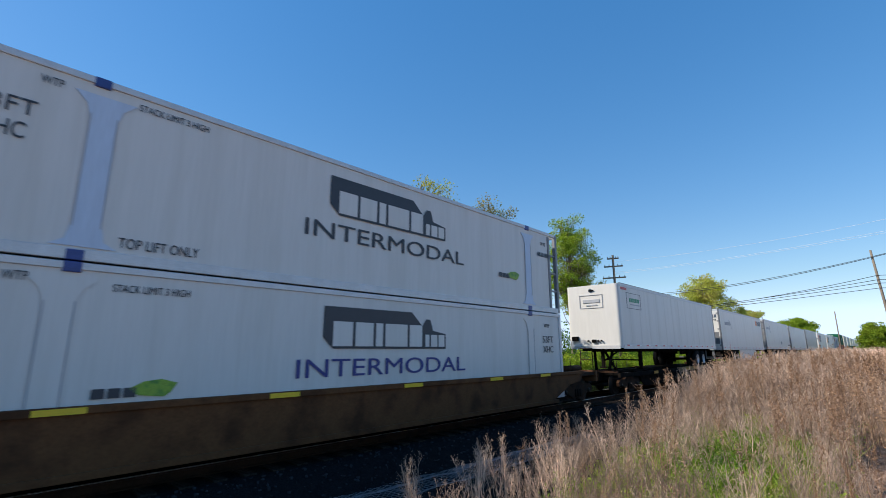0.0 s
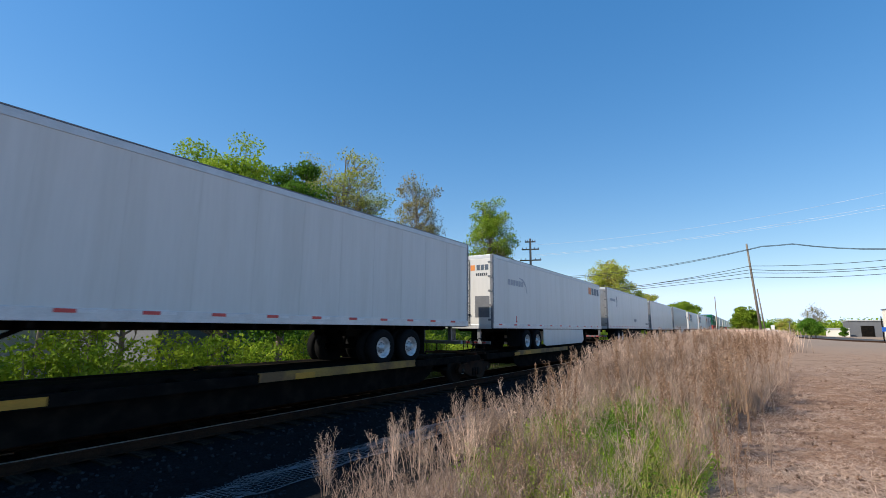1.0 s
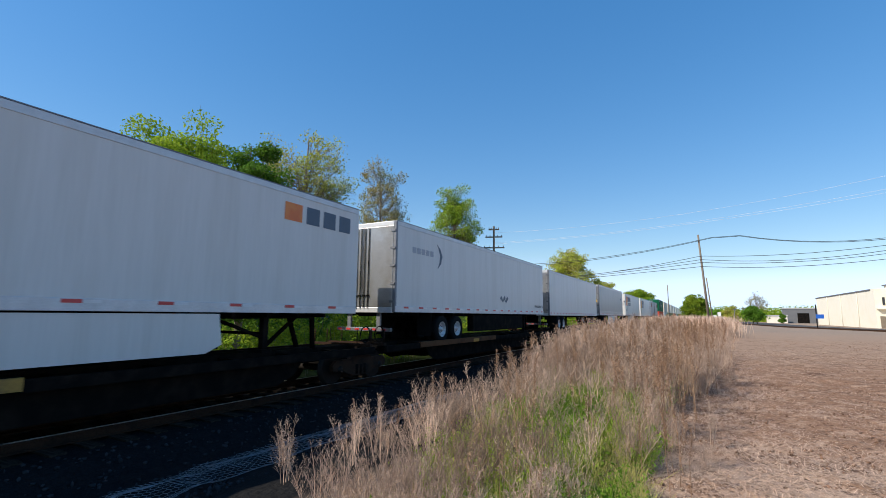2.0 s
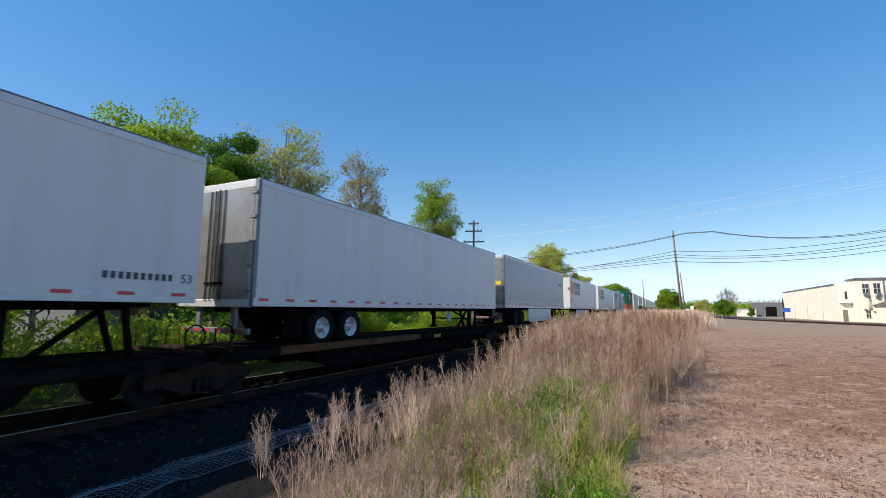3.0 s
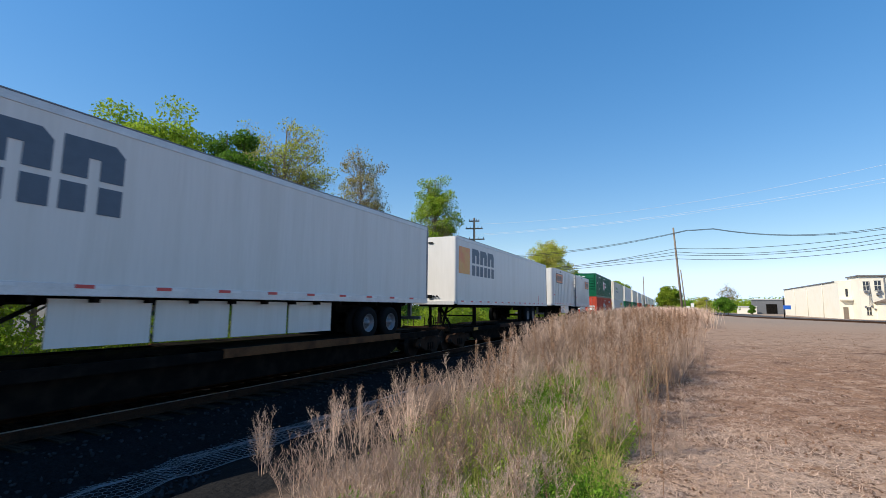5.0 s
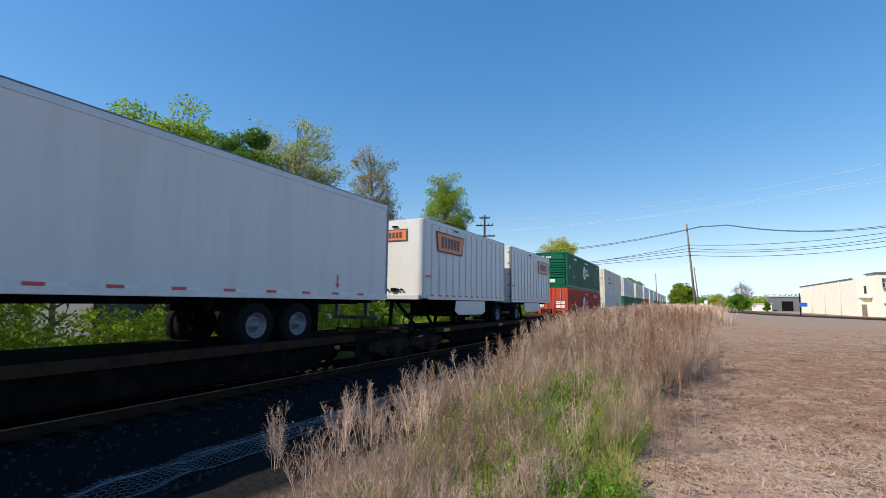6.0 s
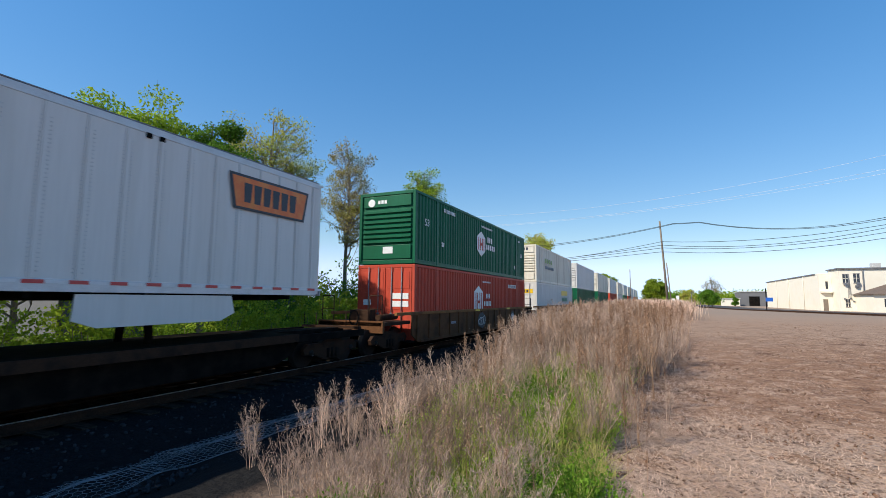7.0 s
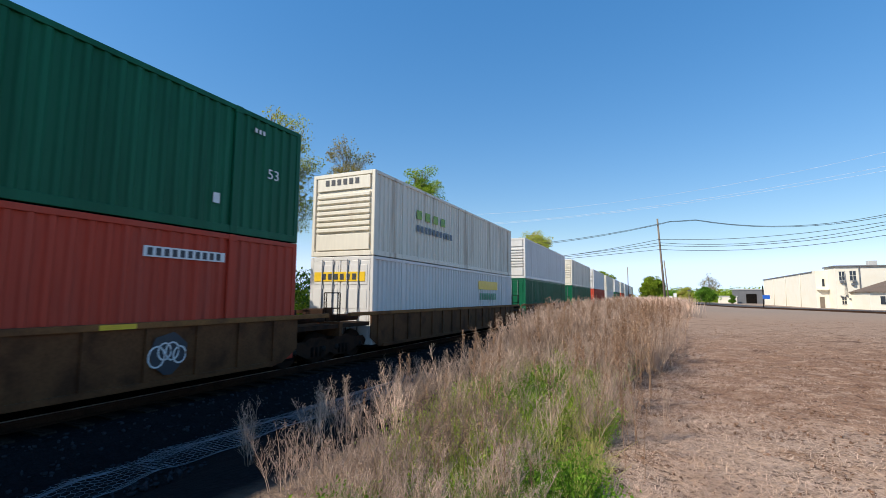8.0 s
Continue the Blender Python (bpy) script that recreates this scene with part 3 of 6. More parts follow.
        tube(bm, (0.45, hy, z0), (0.3, hy - 0.25 * back, deck - 0.05), 0.07, seg=8)
        tube(bm, (0, hy, z0), (0, hy + 1.3 * back, deck - 0.05), 0.06, seg=8)
        box(bm, -0.5, 0.5, hy - 0.45, hy + 0.45, z0 - 0.09, z0 - 0.01)
        part("hitch_stand", bm, M["dark"], e)
    for wv in (wheels_at if wheels_at else ()):
        for sx in (1, -1):
            wheel(e, sx * (W2 - 0.15), wv, wheel_z + deck - 1.0, wheel_r / 0.72, sx, rim_mat)
        part("axle", tube(bmesh.new(), (-1.0, wv, wheel_z + deck - 1.0), (1.0, wv, wheel_z + deck - 1.0), 0.065, seg=10), M["dark"], e)
    if wheels_at:
        w0, w1 = min(wheels_at) - 0.8, max(wheels_at) + 0.8
        for sx in (-0.55, 0.55):
            boxed("bogie_rail", sx - 0.07, sx + 0.07, w0, w1, z0 - 0.3, z0 - 0.1, M["dark"], e)
        fy = (max(wheels_at) + 0.75) if nose == "lead" else (min(wheels_at) - 0.75)
        for sx in (-0.92, 0.92):
            boxed("mud_flap", sx - 0.3, sx + 0.3, fy - 0.008, fy + 0.008, 1.15, z0 - 0.05, M["rubber"], e)
    if skirt:
        a, b = skirt
        cut = 0.35
        outl = [(a, z0 - 0.03), (b - 0.1, z0 - 0.03), (b, skirt_z + 0.16), (b - cut, skirt_z), (a + cut, skirt_z - 0.03), (a - 0.03, skirt_z + 0.1)]
        if nose == "lead":
            outl = [(a + b - y, z) for y, z in outl][::-1]
        for sx in (1, -1) if legs else (1,):
            part("side_skirt", prism(bmesh.new(), outl, *sorted((sx * (W2 - 0.06), sx * (W2 - 0.03)))), M["white"], e, "pale side skirt panel")
    return e


LX = W2 - 0.008  # plane of decals on the side


def panel(name, outline, mat, parent, x=LX, thick=0.006, label=""):
    return part(name, prism(bmesh.new(), outline, x, x + thick), mat, parent, label)


def block_letters(name, parts, mat, parent, x=LX):
    """Plain slabs standing for a brand's heavy letters."""
    for o in parts:
        panel(name, o, mat, parent, x)


def rect(y0, y1, z0, z1):
    return [(y0, z0), (y1, z0), (y1, z1), (y0, z1)]


# ---- containers ----
def container(s0, z, label, paint, length=16.15, height=2.9, corrugated=True, post="same", door="corrugated", group="stacked containers", castings=None, open_end=0.0):
    e = train_thing("shipping_container", s0, label, "container", group)
    L, H = length, height
    cy = 2.0 if L > 13 else 0.0
    bm = bmesh.new()
    xo, depth = W2 - 0.02, 0.045
    if corrugated:
        outline = []
        y = 0.12
        pitch = 0.28
        while y < L - 0.12 - pitch:
            outline += [(y, xo), (y + 0.08, xo), (y + 0.12, xo - depth), (y + 0.24, xo - depth)]
            y += pitch
        outline += [(y, xo), (L - 0.12, xo)]
        for sx in (1, -1):
            lo = [bm.verts.new((sx * a, b, z + 0.16)) for b, a in outline]
            hi = [bm.verts.new((sx * a, b, z + H - 0.1)) for b, a in outline]
            for i in range(len(outline) - 1):
                bm.faces.new((lo[i], lo[i + 1], hi[i + 1], hi[i]))
        box(bm, -xo + 0.06, xo - 0.06, 0.06, L - 0.06, z + 0.1, z + H - 0.03)
    else:
        box(bm, -xo + 0.01, xo - 0.01, 0.04, L - 0.04 - open_end, z + 0.1, z + H - 0.03)
    part("body", bm, M[paint], e)
    rail = M[paint] if post == "same" else M["rail"]
    for sx in (1, -1):
        boxed("top_rail", *sorted((sx * (W2 - 0.07), sx * W2)), 0.05, L - 0.05, z + H - 0.11, z + H, rail, e, bevel=0.01)
        boxed("bottom_rail", *sorted((sx * (W2 - 0.07), sx * W2)), 0.05, L - 0.05, z, z + 0.17, rail, e, bevel=0.01)
        for y in (0.0, L):
            a, b = sorted((y, y + (0.14 if y == 0 else -0.14)))
            boxed("corner_post", *sorted((sx * (W2 - 0.12), sx * (W2 + 0.003))), a, b, z, z + H, M["grey"] if open_end and y else rail, e, bevel=0.015)
        for y in (cy, L - cy):
            a, b = y - 0.09, y + 0.09
            if post == "same":
                boxed("lifting_post", *sorted((sx * (W2 - 0.06), sx * (W2 + 0.004))), a, b, z + 0.02, z + H - 0.02, rail, e, bevel=0.01)
            for zz in (z - 0.005, z + H - 0.15):
                boxed("corner_casting", *sorted((sx * (W2 - 0.15), sx * (W2 + 0.012))), a - 0.02, b + 0.02, zz, zz + 0.155, castings or rail, e, bevel=0.012)
    for y, out in ((0.0, -1), (L, 1)):
        boxed("end_header", -W2 + 0.12, W2 - 0.12, *sorted((y, y - out * 0.1)), z + H - 0.13, z + H, M["grey"] if open_end and y else rail, e, bevel=0.01)
        boxed("end_sill", -W2 + 0.12, W2 - 0.12, *sorted((y, y - out * 0.1)), z, z + 0.16, rail, e, bevel=0.01)
    # leading end
    if door == "louvre":
        for k in range(7):
            zz = z + 0.85 + k * 0.2
            bm = prism(bmesh.new(), [(-0.02, zz), (0.05, zz - 0.03), (0.05, zz + 0.13), (-0.02, zz + 0.09)], -W2 + 0.2, W2 - 0.2)
            part("end_rib", bm, M[paint], e)
        boxed("top_plate", -W2 + 0.2, W2 - 0.2, -0.005, 0.05, z + 2.3, z + H - 0.16, M[paint], e, bevel=0.01)
        boxed("bottom_plate", -W2 + 0.2, W2 - 0.2, -0.005, 0.05, z + 0.2, z + 0.75, M[paint], e, bevel=0.01)
    elif door == "doors":
        for sx in (1, -1):
            dr = boxed("door", *sorted((sx * 0.015, sx * (W2 - 0.13))), -0.01, 0.05, z + 0.17, z + H - 0.14, M[paint], e, bevel=0.01)
            for k in range(3):
                zz = z + 0.35 + k * 0.8
                boxed("door_panel", *sorted((sx * 0.1, sx * (W2 - 0.22))), -0.022, -0.009, zz, zz + 0.66, M[paint], dr, bevel=0.005)
            for bx in (0.3, 0.75):
                bm = tube(bmesh.new(), (sx * bx, -0.05, z + 0.1), (sx * bx, -0.05, z + H - 0.1), 0.02, seg=8)
                box(bm, sx * bx - 0.05, sx * bx + 0.05, -0.07, -0.01, z + 0.95, z + 1.02)
                part("lock_bar", bm, M["grey"], dr, "galvanised lock bar")
    return e


# ---- railcars ----
def rail_truck(parent, y):
    """A two-axle truck; each wheelset turns."""
    t = boxed("truck", -1.0, 1.0, -0.25, 0.25, 0.42, 0.66, M["dark"], parent, "dark cast-steel two-axle truck", bevel=0.02)
    t.location = (0, y, 0)
    for sx in (1, -1):
        bm = bmesh.new()
        xa, xb = sorted((sx * 0.98, sx * 1.1))
        prism(bm, [(-1.2, 0.52), (-1.05, 0.66), (-0.5, 0.66), (-0.3, 0.76), (0.3, 0.76), (0.5, 0.66), (1.05, 0.66), (1.2, 0.52),
                   (1.15, 0.38), (0.75, 0.36), (0.35, 0.2), (-0.35, 0.2), (-0.75, 0.36), (-1.15, 0.38)], xa, xb)
        part("side_frame", bm, M["rust"], t)
        for k in (-0.18, 0.0, 0.18):
            part("spring", tube(bmesh.new(), (sx * 1.06, k, 0.24), (sx * 1.06, k, 0.5), 0.07, seg=10), M["dark"], t)
    for w_i, k in enumerate((-0.89, 0.89)):
        bm = bmesh.new()
        for sx in (1, -1):
            lathe(bm, (sx * 0.755, 0, 0), [(0.065 * sx, 0.02), (0.07 * sx, 0.3), (0.06 * sx, 0.4), (0.065 * sx, 0.42), (-0.045 * sx, 0.425), (-0.05 * sx, 0.45), (-0.075 * sx, 0.445),
                                          (-0.07 * sx, 0.32), (-0.04 * sx, 0.16), (-0.08 * sx, 0.1)], 24)
            lathe(bm, (sx * 0.755, 0, 0), [(0.0, 0.09), (0.36 * sx, 0.085), (0.37 * sx, 0.02)], 12)
        tube(bm, (-0.75, 0, 0), (0.75, 0, 0), 0.085, seg=12)
        box(bm, 1.085, 1.128, -0.07, 0.07, -0.015, 0.015)
        w = part("wheelset", bm, M["wheel_steel"], t, "worn steel wheels with bright treads")
        w.location = (0, k, 0.425)
        WHEELSETS[w_i].append(w)
    return t


def spine_car(s0, s1, label, trucks, beam, paint="brown", marks=()):
    """Low articulated flat car for trailers: centre sill, wheel platforms and side beams."""
    e = train_thing("flat_car", s0, label, "railcar", "railcars")
    L = s1 - s0
    sill = [(0.1, 0.98), (0.1, 0.6), (2.9, 0.6), (4.0, 0.33), (L - 4.0, 0.33), (L - 2.9, 0.6), (L - 0.1, 0.6), (L - 0.1, 0.98)]
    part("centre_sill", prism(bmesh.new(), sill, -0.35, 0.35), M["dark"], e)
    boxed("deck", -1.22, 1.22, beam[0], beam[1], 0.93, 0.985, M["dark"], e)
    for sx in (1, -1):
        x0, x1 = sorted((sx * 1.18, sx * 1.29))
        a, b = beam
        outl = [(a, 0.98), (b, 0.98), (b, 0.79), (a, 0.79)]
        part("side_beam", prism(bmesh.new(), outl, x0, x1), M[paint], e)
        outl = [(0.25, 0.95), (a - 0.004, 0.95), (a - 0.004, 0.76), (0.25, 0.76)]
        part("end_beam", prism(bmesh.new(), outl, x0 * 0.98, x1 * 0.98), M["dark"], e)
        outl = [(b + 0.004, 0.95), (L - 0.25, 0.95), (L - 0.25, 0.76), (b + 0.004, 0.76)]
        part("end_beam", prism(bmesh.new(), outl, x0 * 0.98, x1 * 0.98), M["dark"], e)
    # dark sheets added below the side beams to stand for the black shade
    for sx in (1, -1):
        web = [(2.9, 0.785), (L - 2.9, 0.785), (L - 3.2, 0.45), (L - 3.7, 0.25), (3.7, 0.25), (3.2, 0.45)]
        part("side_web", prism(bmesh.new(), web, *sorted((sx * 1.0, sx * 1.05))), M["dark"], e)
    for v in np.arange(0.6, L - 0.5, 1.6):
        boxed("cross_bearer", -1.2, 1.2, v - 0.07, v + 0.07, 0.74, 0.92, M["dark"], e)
    for v in marks:
        boxed("yellow_reflector", 1.291, 1.297, v, v + 0.55, 0.79, 0.92, M["marker"], e)
    for ya in (0.3, L - 0.3):
        bm = box(bmesh.new(), -1.15, 1.15, ya - 0.06, ya + 0.06, 0.95, 1.03)
        for q in (-1.1, -0.6, 0.6, 1.1):
            tube(bm, (q, ya, 1.0), (q, ya, 1.45), 0.016, seg=6)
        part("end_platform", bm, M["rust"], e)
        part("hand_wheel", lathe(bmesh.new(), (0.9, ya, 1.3), [(-0.015, 0.24), (0.015, 0.25), (0.015, 0.22), (-0.015, 0.22)], 16), M["dark"], e)
    for ty in trucks:
        rail_truck(e, ty)
    bm = box(bmesh.new(), -0.12, 0.12, -0.55, 0.3, 0.62, 0.86, 0.02)
    box(bm, -0.17, 0.17, -0.6, -0.3, 0.58, 0.9, 0.03)
    part("coupler", bm, M["rust"], e)
    return e


def well_car(s0, s1, label, wa, wb, paint="brown", top=1.42, bottom=0.28, rib_step=1.02, trucks=(), marks=(), tapered=False):
    """Double-stack car: deep ribbed side walls with a top chord, and end platforms over the trucks."""
    e = train_thing("well_car", s0, label, "railcar", "railcars")
    L = s1 - s0
    for sx in (1, -1):
        x0, x1 = sorted((sx * (W2 + 0.03), sx * (W2 + 0.075)))
        if tapered:
            outl = [(wa - 1.3, top - 0.02), (wa - 1.0, top - 0.35), (wa - 0.2, top - 0.45), (wa + 1.1, bottom), (wb - 1.1, bottom), (wb + 0.2, top - 0.45), (wb + 1.0, top - 0.35),
                    (wb + 1.3, top - 0.02)]
        else:
            outl = [(wa, top - 0.05), (wa, bottom + 0.3), (wa + 0.5, bottom), (wb - 0.5, bottom), (wb, bottom + 0.3), (wb, top - 0.05)]
        sw = part("side_wall", prism(bmesh.new(), outl, x0, x1), M[paint], e)
        boxed("top_chord", *sorted((sx * (W2 + 0.02), sx * (W2 + 0.13))), wa - 1.2, wb + 1.2, top - 0.11, top, M["yellow_brown" if not tapered else paint], e, bevel=0.012)
        boxed("bottom_chord", *sorted((sx * (W2 + 0.02), sx * (W2 + 0.11))), wa + 0.7, wb - 0.7, bottom - 0.03, bottom + 0.08, M[paint], e, bevel=0.01)
        for v in (np.arange(wa + 0.4, wb - 0.2, rib_step) if rib_step else ()):
            boxed("rib", *sorted((sx * (W2 + 0.075), sx * (W2 + 0.12))), v - 0.05, v + 0.05, bottom + 0.08, top - 0.11, M[paint], sw)
    boxed("well_floor", -W2, W2, wa, wb, bottom, bottom + 0.06, M["dark"], e)
    for a, b in ((0.1, wa), (wb, L - 0.1)):
        boxed("end_platform", -1.3, 1.3, a, b, 0.98, 1.1, M["rust"], e)
        boxed("end_sill", -1.35, 1.35, *((a, a + 0.12) if a < 1 else (b - 0.12, b)), 0.75, 1.15, M[paint], e)
        ya = a + 0.1 if a < 1 else b - 0.1
        for sx in (1, -1):
            bm = bmesh.new()
            for q in (1.25, 0.75):
                tube(bm, (sx * q, ya, 1.1), (sx * q, ya, 2.0), 0.018, seg=6)
            for zz in (1.55, 2.0):
                tube(bm, (sx * 1.25, ya, zz), (sx * 0.75, ya, zz), 0.016, seg=6)
            part("hand_rail", bm, M["rust"], e)
        m = (a + b) / 2
        bm = box(bmesh.new(), -0.5, 0.3, m - 0.3, m + 0.2, 1.1, 1.5, 0.02)
        tube(bm, (0.9, m - 0.6, 1.25), (0.9, m + 0.6, 1.25), 0.11, seg=10)
        part("brake_gear", bm, M["rust"], e)
    for v in marks:
        boxed("yellow_reflector", W2 + 0.131, W2 + 0.137, v, v + 0.6, top - 0.1, top - 0.015, M["yellow"], e)
    for ty in trucks:
        rail_truck(e, ty)
    bm = box(bmesh.new(), -0.12, 0.12, -0.6, 0.3, 0.62, 0.86, 0.02)
    part("coupler", bm, M["rust"], e)
    return e


# ---- the train, front to back ----
def build_train():
    # double stack of white containers
    s = -0.81
    for z, letter in ((0.33, "navy"), (3.23, "ink")):
        c = container(s, z, "white smooth-sided 53-foot container with dark lettering", "white", height=2.87 if z < 1 else 2.91, corrugated=False, post="pale", castings=M["blue"], open_end=0.5 if z > 1 else 0.0)
        for y in (2.08 if z > 1 else 1.92, 16.15 - 2.0):
            f = 0.24
            outl = [(y - f * 1.7, z + 0.2), (y - f, z + 0.3), (y - f * 0.72, z + 0.6), (y - f * 0.72, z + 2.2), (y - f, z + 2.45), (y - f * 1.7, z + 2.62), (y + f * 1.7, z + 2.62), (y + f, z + 2.45),
                    (y + f * 0.72, z + 2.2), (y + f * 0.72, z + 0.6), (y + f, z + 0.3), (y + f * 1.7, z + 0.2)]
            panel("lifting_post_plate", outl, M["blue_post" if z > 1 else "white"], c, LX - 0.014, 0.012, "recessed lifting post plate")
            panel("post_edge", [(a, b) for a, b in [(y - f * 0.76, z + 0.5), (y - f * 0.70, z + 0.5), (y - f * 0.70, z + 2.3), (y - f * 0.76, z + 2.3)]], M["faded_ink"], c, LX)
            panel("post_edge", rect(y + f * 0.70, y + f * 0.76, z + 0.5, z + 2.3), M["faded_ink"], c, LX)
        zb = z + 1.07
        lettering("lettering", "INTERMODAL", 5.62, zb, 0.38, M[letter], c, LX, 5.15)
        # plain slanted slabs in place of the brand name, with a dark shadow block behind
        panel("logo_shadow", [(6.25, zb + 0.8), (6.25, zb + 1.45), (8.75, zb + 1.45), (9.12, zb + 1.12), (9.25, zb + 1.3), (9.4, zb + 1.3), (9.5, zb + 1.02), (9.98, zb + 0.95), (9.98, zb + 0.57), (6.5, zb + 0.57)], M["ink"], c)
        for k, (a, b) in enumerate(((6.48, 6.98), (7.06, 7.55), (7.63, 7.83), (7.91, 8.6), (8.68, 9.1), (9.22, 9.36), (9.42, 9.65), (9.7, 9.92))):
            top = zb + (1.14 if k < 5 else 0.92)
            panel("logo_slab", rect(a, b, zb + 0.62, top), M["white"], c, LX + 0.006)
        if z > 1:
            lettering("lettering", "TOP LIFT ONLY", 2.5, z + 0.26, 0.17, M["ink"], c, LX, 1.18)
        lettering("lettering", "STACK LIMIT 3 HIGH", 2.52, z + (2.58 if z > 1 else 2.48), 0.12, M["ink"], c, LX, 1.1)
        lettering("lettering", "WTP", 15.0, z + 2.36, 0.13, M["ink"], c, LX, 0.34)
        lettering("lettering", "WTP", 1.27, z + 2.55, 0.13, M["ink"], c, LX, 0.27)
        if z < 1:
            lettering("lettering", "53FT", 14.85, z + 1.85, 0.23, M["ink"], c, LX, 0.72)
            lettering("lettering", "XHC", 14.88, z + 1.52, 0.23, M["ink"], c, LX, 0.65)
        else:
            bars("number_bar", 14.8, 15.7, z + 1.95, z + 2.1, 9, M["ink"], c, LX)
            lettering("lettering", "53FT", 0.6, z + 1.98, 0.25, M["ink"], c, LX, 0.7)
            lettering("lettering", "XHC", 0.7, z + 1.62, 0.25, M["ink"], c, LX, 0.52)
        ey = 12.6 if z > 1 else 2.6
        ez = z + 0.95 if z > 1 else z + 0.92
        panel("leaf_emblem", [(ey + 0.45, ez + 0.02), (ey + 0.8, ez - 0.02), (ey + 0.9, ez + 0.05), (ey + 0.98, ez + 0.18), (ey + 0.75, ez + 0.25), (ey + 0.5, ez + 0.22), (ey + 0.3, ez + 0.12)], M["lime"], c)
        for k in range(3):
            panel("logo_slab", rect(ey + 0.2 * k - 0.15, ey + 0.2 * k + 0.01, ez, ez + 0.14), M["ink"], c)
        if z > 1:
            for sx in (1, -1):
                for zz in (0.75, 1.4, 2.05):
                    boxed("frame_bar", *sorted((sx * (W2 - 0.08), sx * (W2 - 0.02))), 15.6, 16.05, z + zz, z + zz + 0.06, M["grey"], c)
                boxed("frame_post", *sorted((sx * (W2 - 0.1), sx * (W2 - 0.005))), 15.5, 15.62, z + 0.15, z + 2.75, M["grey"], c)
    well_car(-3.3, 18.0, "long brown well car with yellow markers under white containers", 2.35, 18.75, "brown", top=1.18, bottom=0.22, rib_step=0,
             trucks=(1.1, 20.0), marks=(4.3, 7.6, 10.9, 14.2, 16.9), tapered=True)

    # trailers on low flat cars
    t = trailer(20.76, 36.85, "white semi-trailer with a boxed green emblem on its side", "lead", 1.98, 4.94, ribs=1, wheels_at=(11.5, 12.75), legs=True, rounded=0.16)
    for q in (rect(0.9, 2.63, 4.55, 4.57), rect(0.9, 2.63, 3.83, 3.85), rect(0.9, 0.925, 3.85, 4.55), rect(2.605, 2.63, 3.85, 4.55)):
        panel("emblem_frame", q, M["ink"], t)
    for k in range(7):
        panel("emblem_slab", [(1.2 + k * 0.18, 4.14), (1.34 + k * 0.18, 4.14), (1.38 + k * 0.18, 4.33), (1.24 + k * 0.18, 4.33)], M["green_ink"], t)
    panel("emblem_line", rect(1.3, 2.45, 4.0, 4.05), M["faded_ink"], t)
    panel("maker_plate", [(0.28, 4.66), (0.95, 4.66), (1.0, 4.72), (0.95, 4.78), (0.28, 4.78)], M["red_tape"], t)
    for q in ((-0.62, 0.52, 4.45, 4.47), (-0.62, 0.52, 3.85, 3.87), (-0.62, -0.6, 3.85, 4.47), (0.5, 0.52, 3.85, 4.47), (-0.45, 0.38, 4.1, 4.25), (-0.3, 0.25, 3.96, 4.01)):
        boxed("front_emblem", q[0], q[1], -0.006, 0.021, q[2], q[3], M["faded_ink"], t)
    part("round_badge", tube(bmesh.new(), (-0.05, -0.008, 4.68), (-0.05, 0.02, 4.68), 0.09, seg=18), M["slate"], t)
    boxed("document_box", -1.1, -0.78, -0.05, 0.02, 2.35, 2.55, M["dark"], t, bevel=0.01)
    spine_car(20.1, 38.0, "dark flat car with a yellow side beam under a trailer", (1.6, 17.6), (8.3, 13.6), "yellow_beam", marks=(4.3, 9.2))

    t = trailer(38.81, 55.0, "white semi-trailer with closed doors and faded grey emblem", "trail", 1.92, 4.88, wheels_at=(3.43, 4.68), skirt=(5.45, 12.0), tape=1.45)
    for k in range(6):
        panel("emblem_slab", [(1.38 + k * 0.28, 3.76), (1.6 + k * 0.28, 3.76), (1.64 + k * 0.28, 4.0), (1.42 + k * 0.28, 4.0)], M["faded_ink"], t)
    panel("emblem_swoosh", [(2.5, 4.15), (2.95, 4.13), (3.2, 4.0), (3.36, 3.8), (3.42, 3.5), (3.3, 3.78), (3.1, 3.95), (2.85, 4.06)], M["faded_ink"], t)
    panel("emblem_block", rect(13.4, 13.95, 4.12, 4.55), M["orange"], t)
    for k in range(3):
        panel("emblem_letter", rect(14.1 + k * 0.6, 14.55 + k * 0.6, 4.12, 4.55), M["slate"], t)
    panel("down_arrow", [(2.2, 2.45), (2.26, 2.45), (2.26, 2.25), (2.32, 2.25), (2.23, 2.15), (2.14, 2.25), (2.2, 2.25)], M["red_tape"], t)
    for k in range(3):
        boxed("door_letter", 0.58 + k * 0.19, 0.73 + k * 0.19, -0.038, -0.028, 4.25, 4.47, M["slate"], t)
    boxed("door_letter", 0.3, 0.5, -0.038, -0.028, 4.25, 4.47, M["amber"], t)
    for k in range(6):
        boxed("number_bar", 0.55 + k * 0.09, 0.61 + k * 0.09, -0.038, -0.028, 4.02, 4.13, M["ink"], t)
    boxed("door_patch", 0.5, 1.15, -0.038, -0.028, 2.35, 3.2, M["grey"], t)
    spine_car(38.1, 56.2, "dark flat car with a yellow side beam under a trailer", (17.4,), (3.0, 9.6), "yellow_beam", marks=(2.7, 3.9))

    t = trailer(56.85, 73.12, "white semi-trailer with a stained patch and number bars", "trail", 1.98, 4.94, door="steel_door", wheels_at=(3.2, 4.45), tape=0.95)
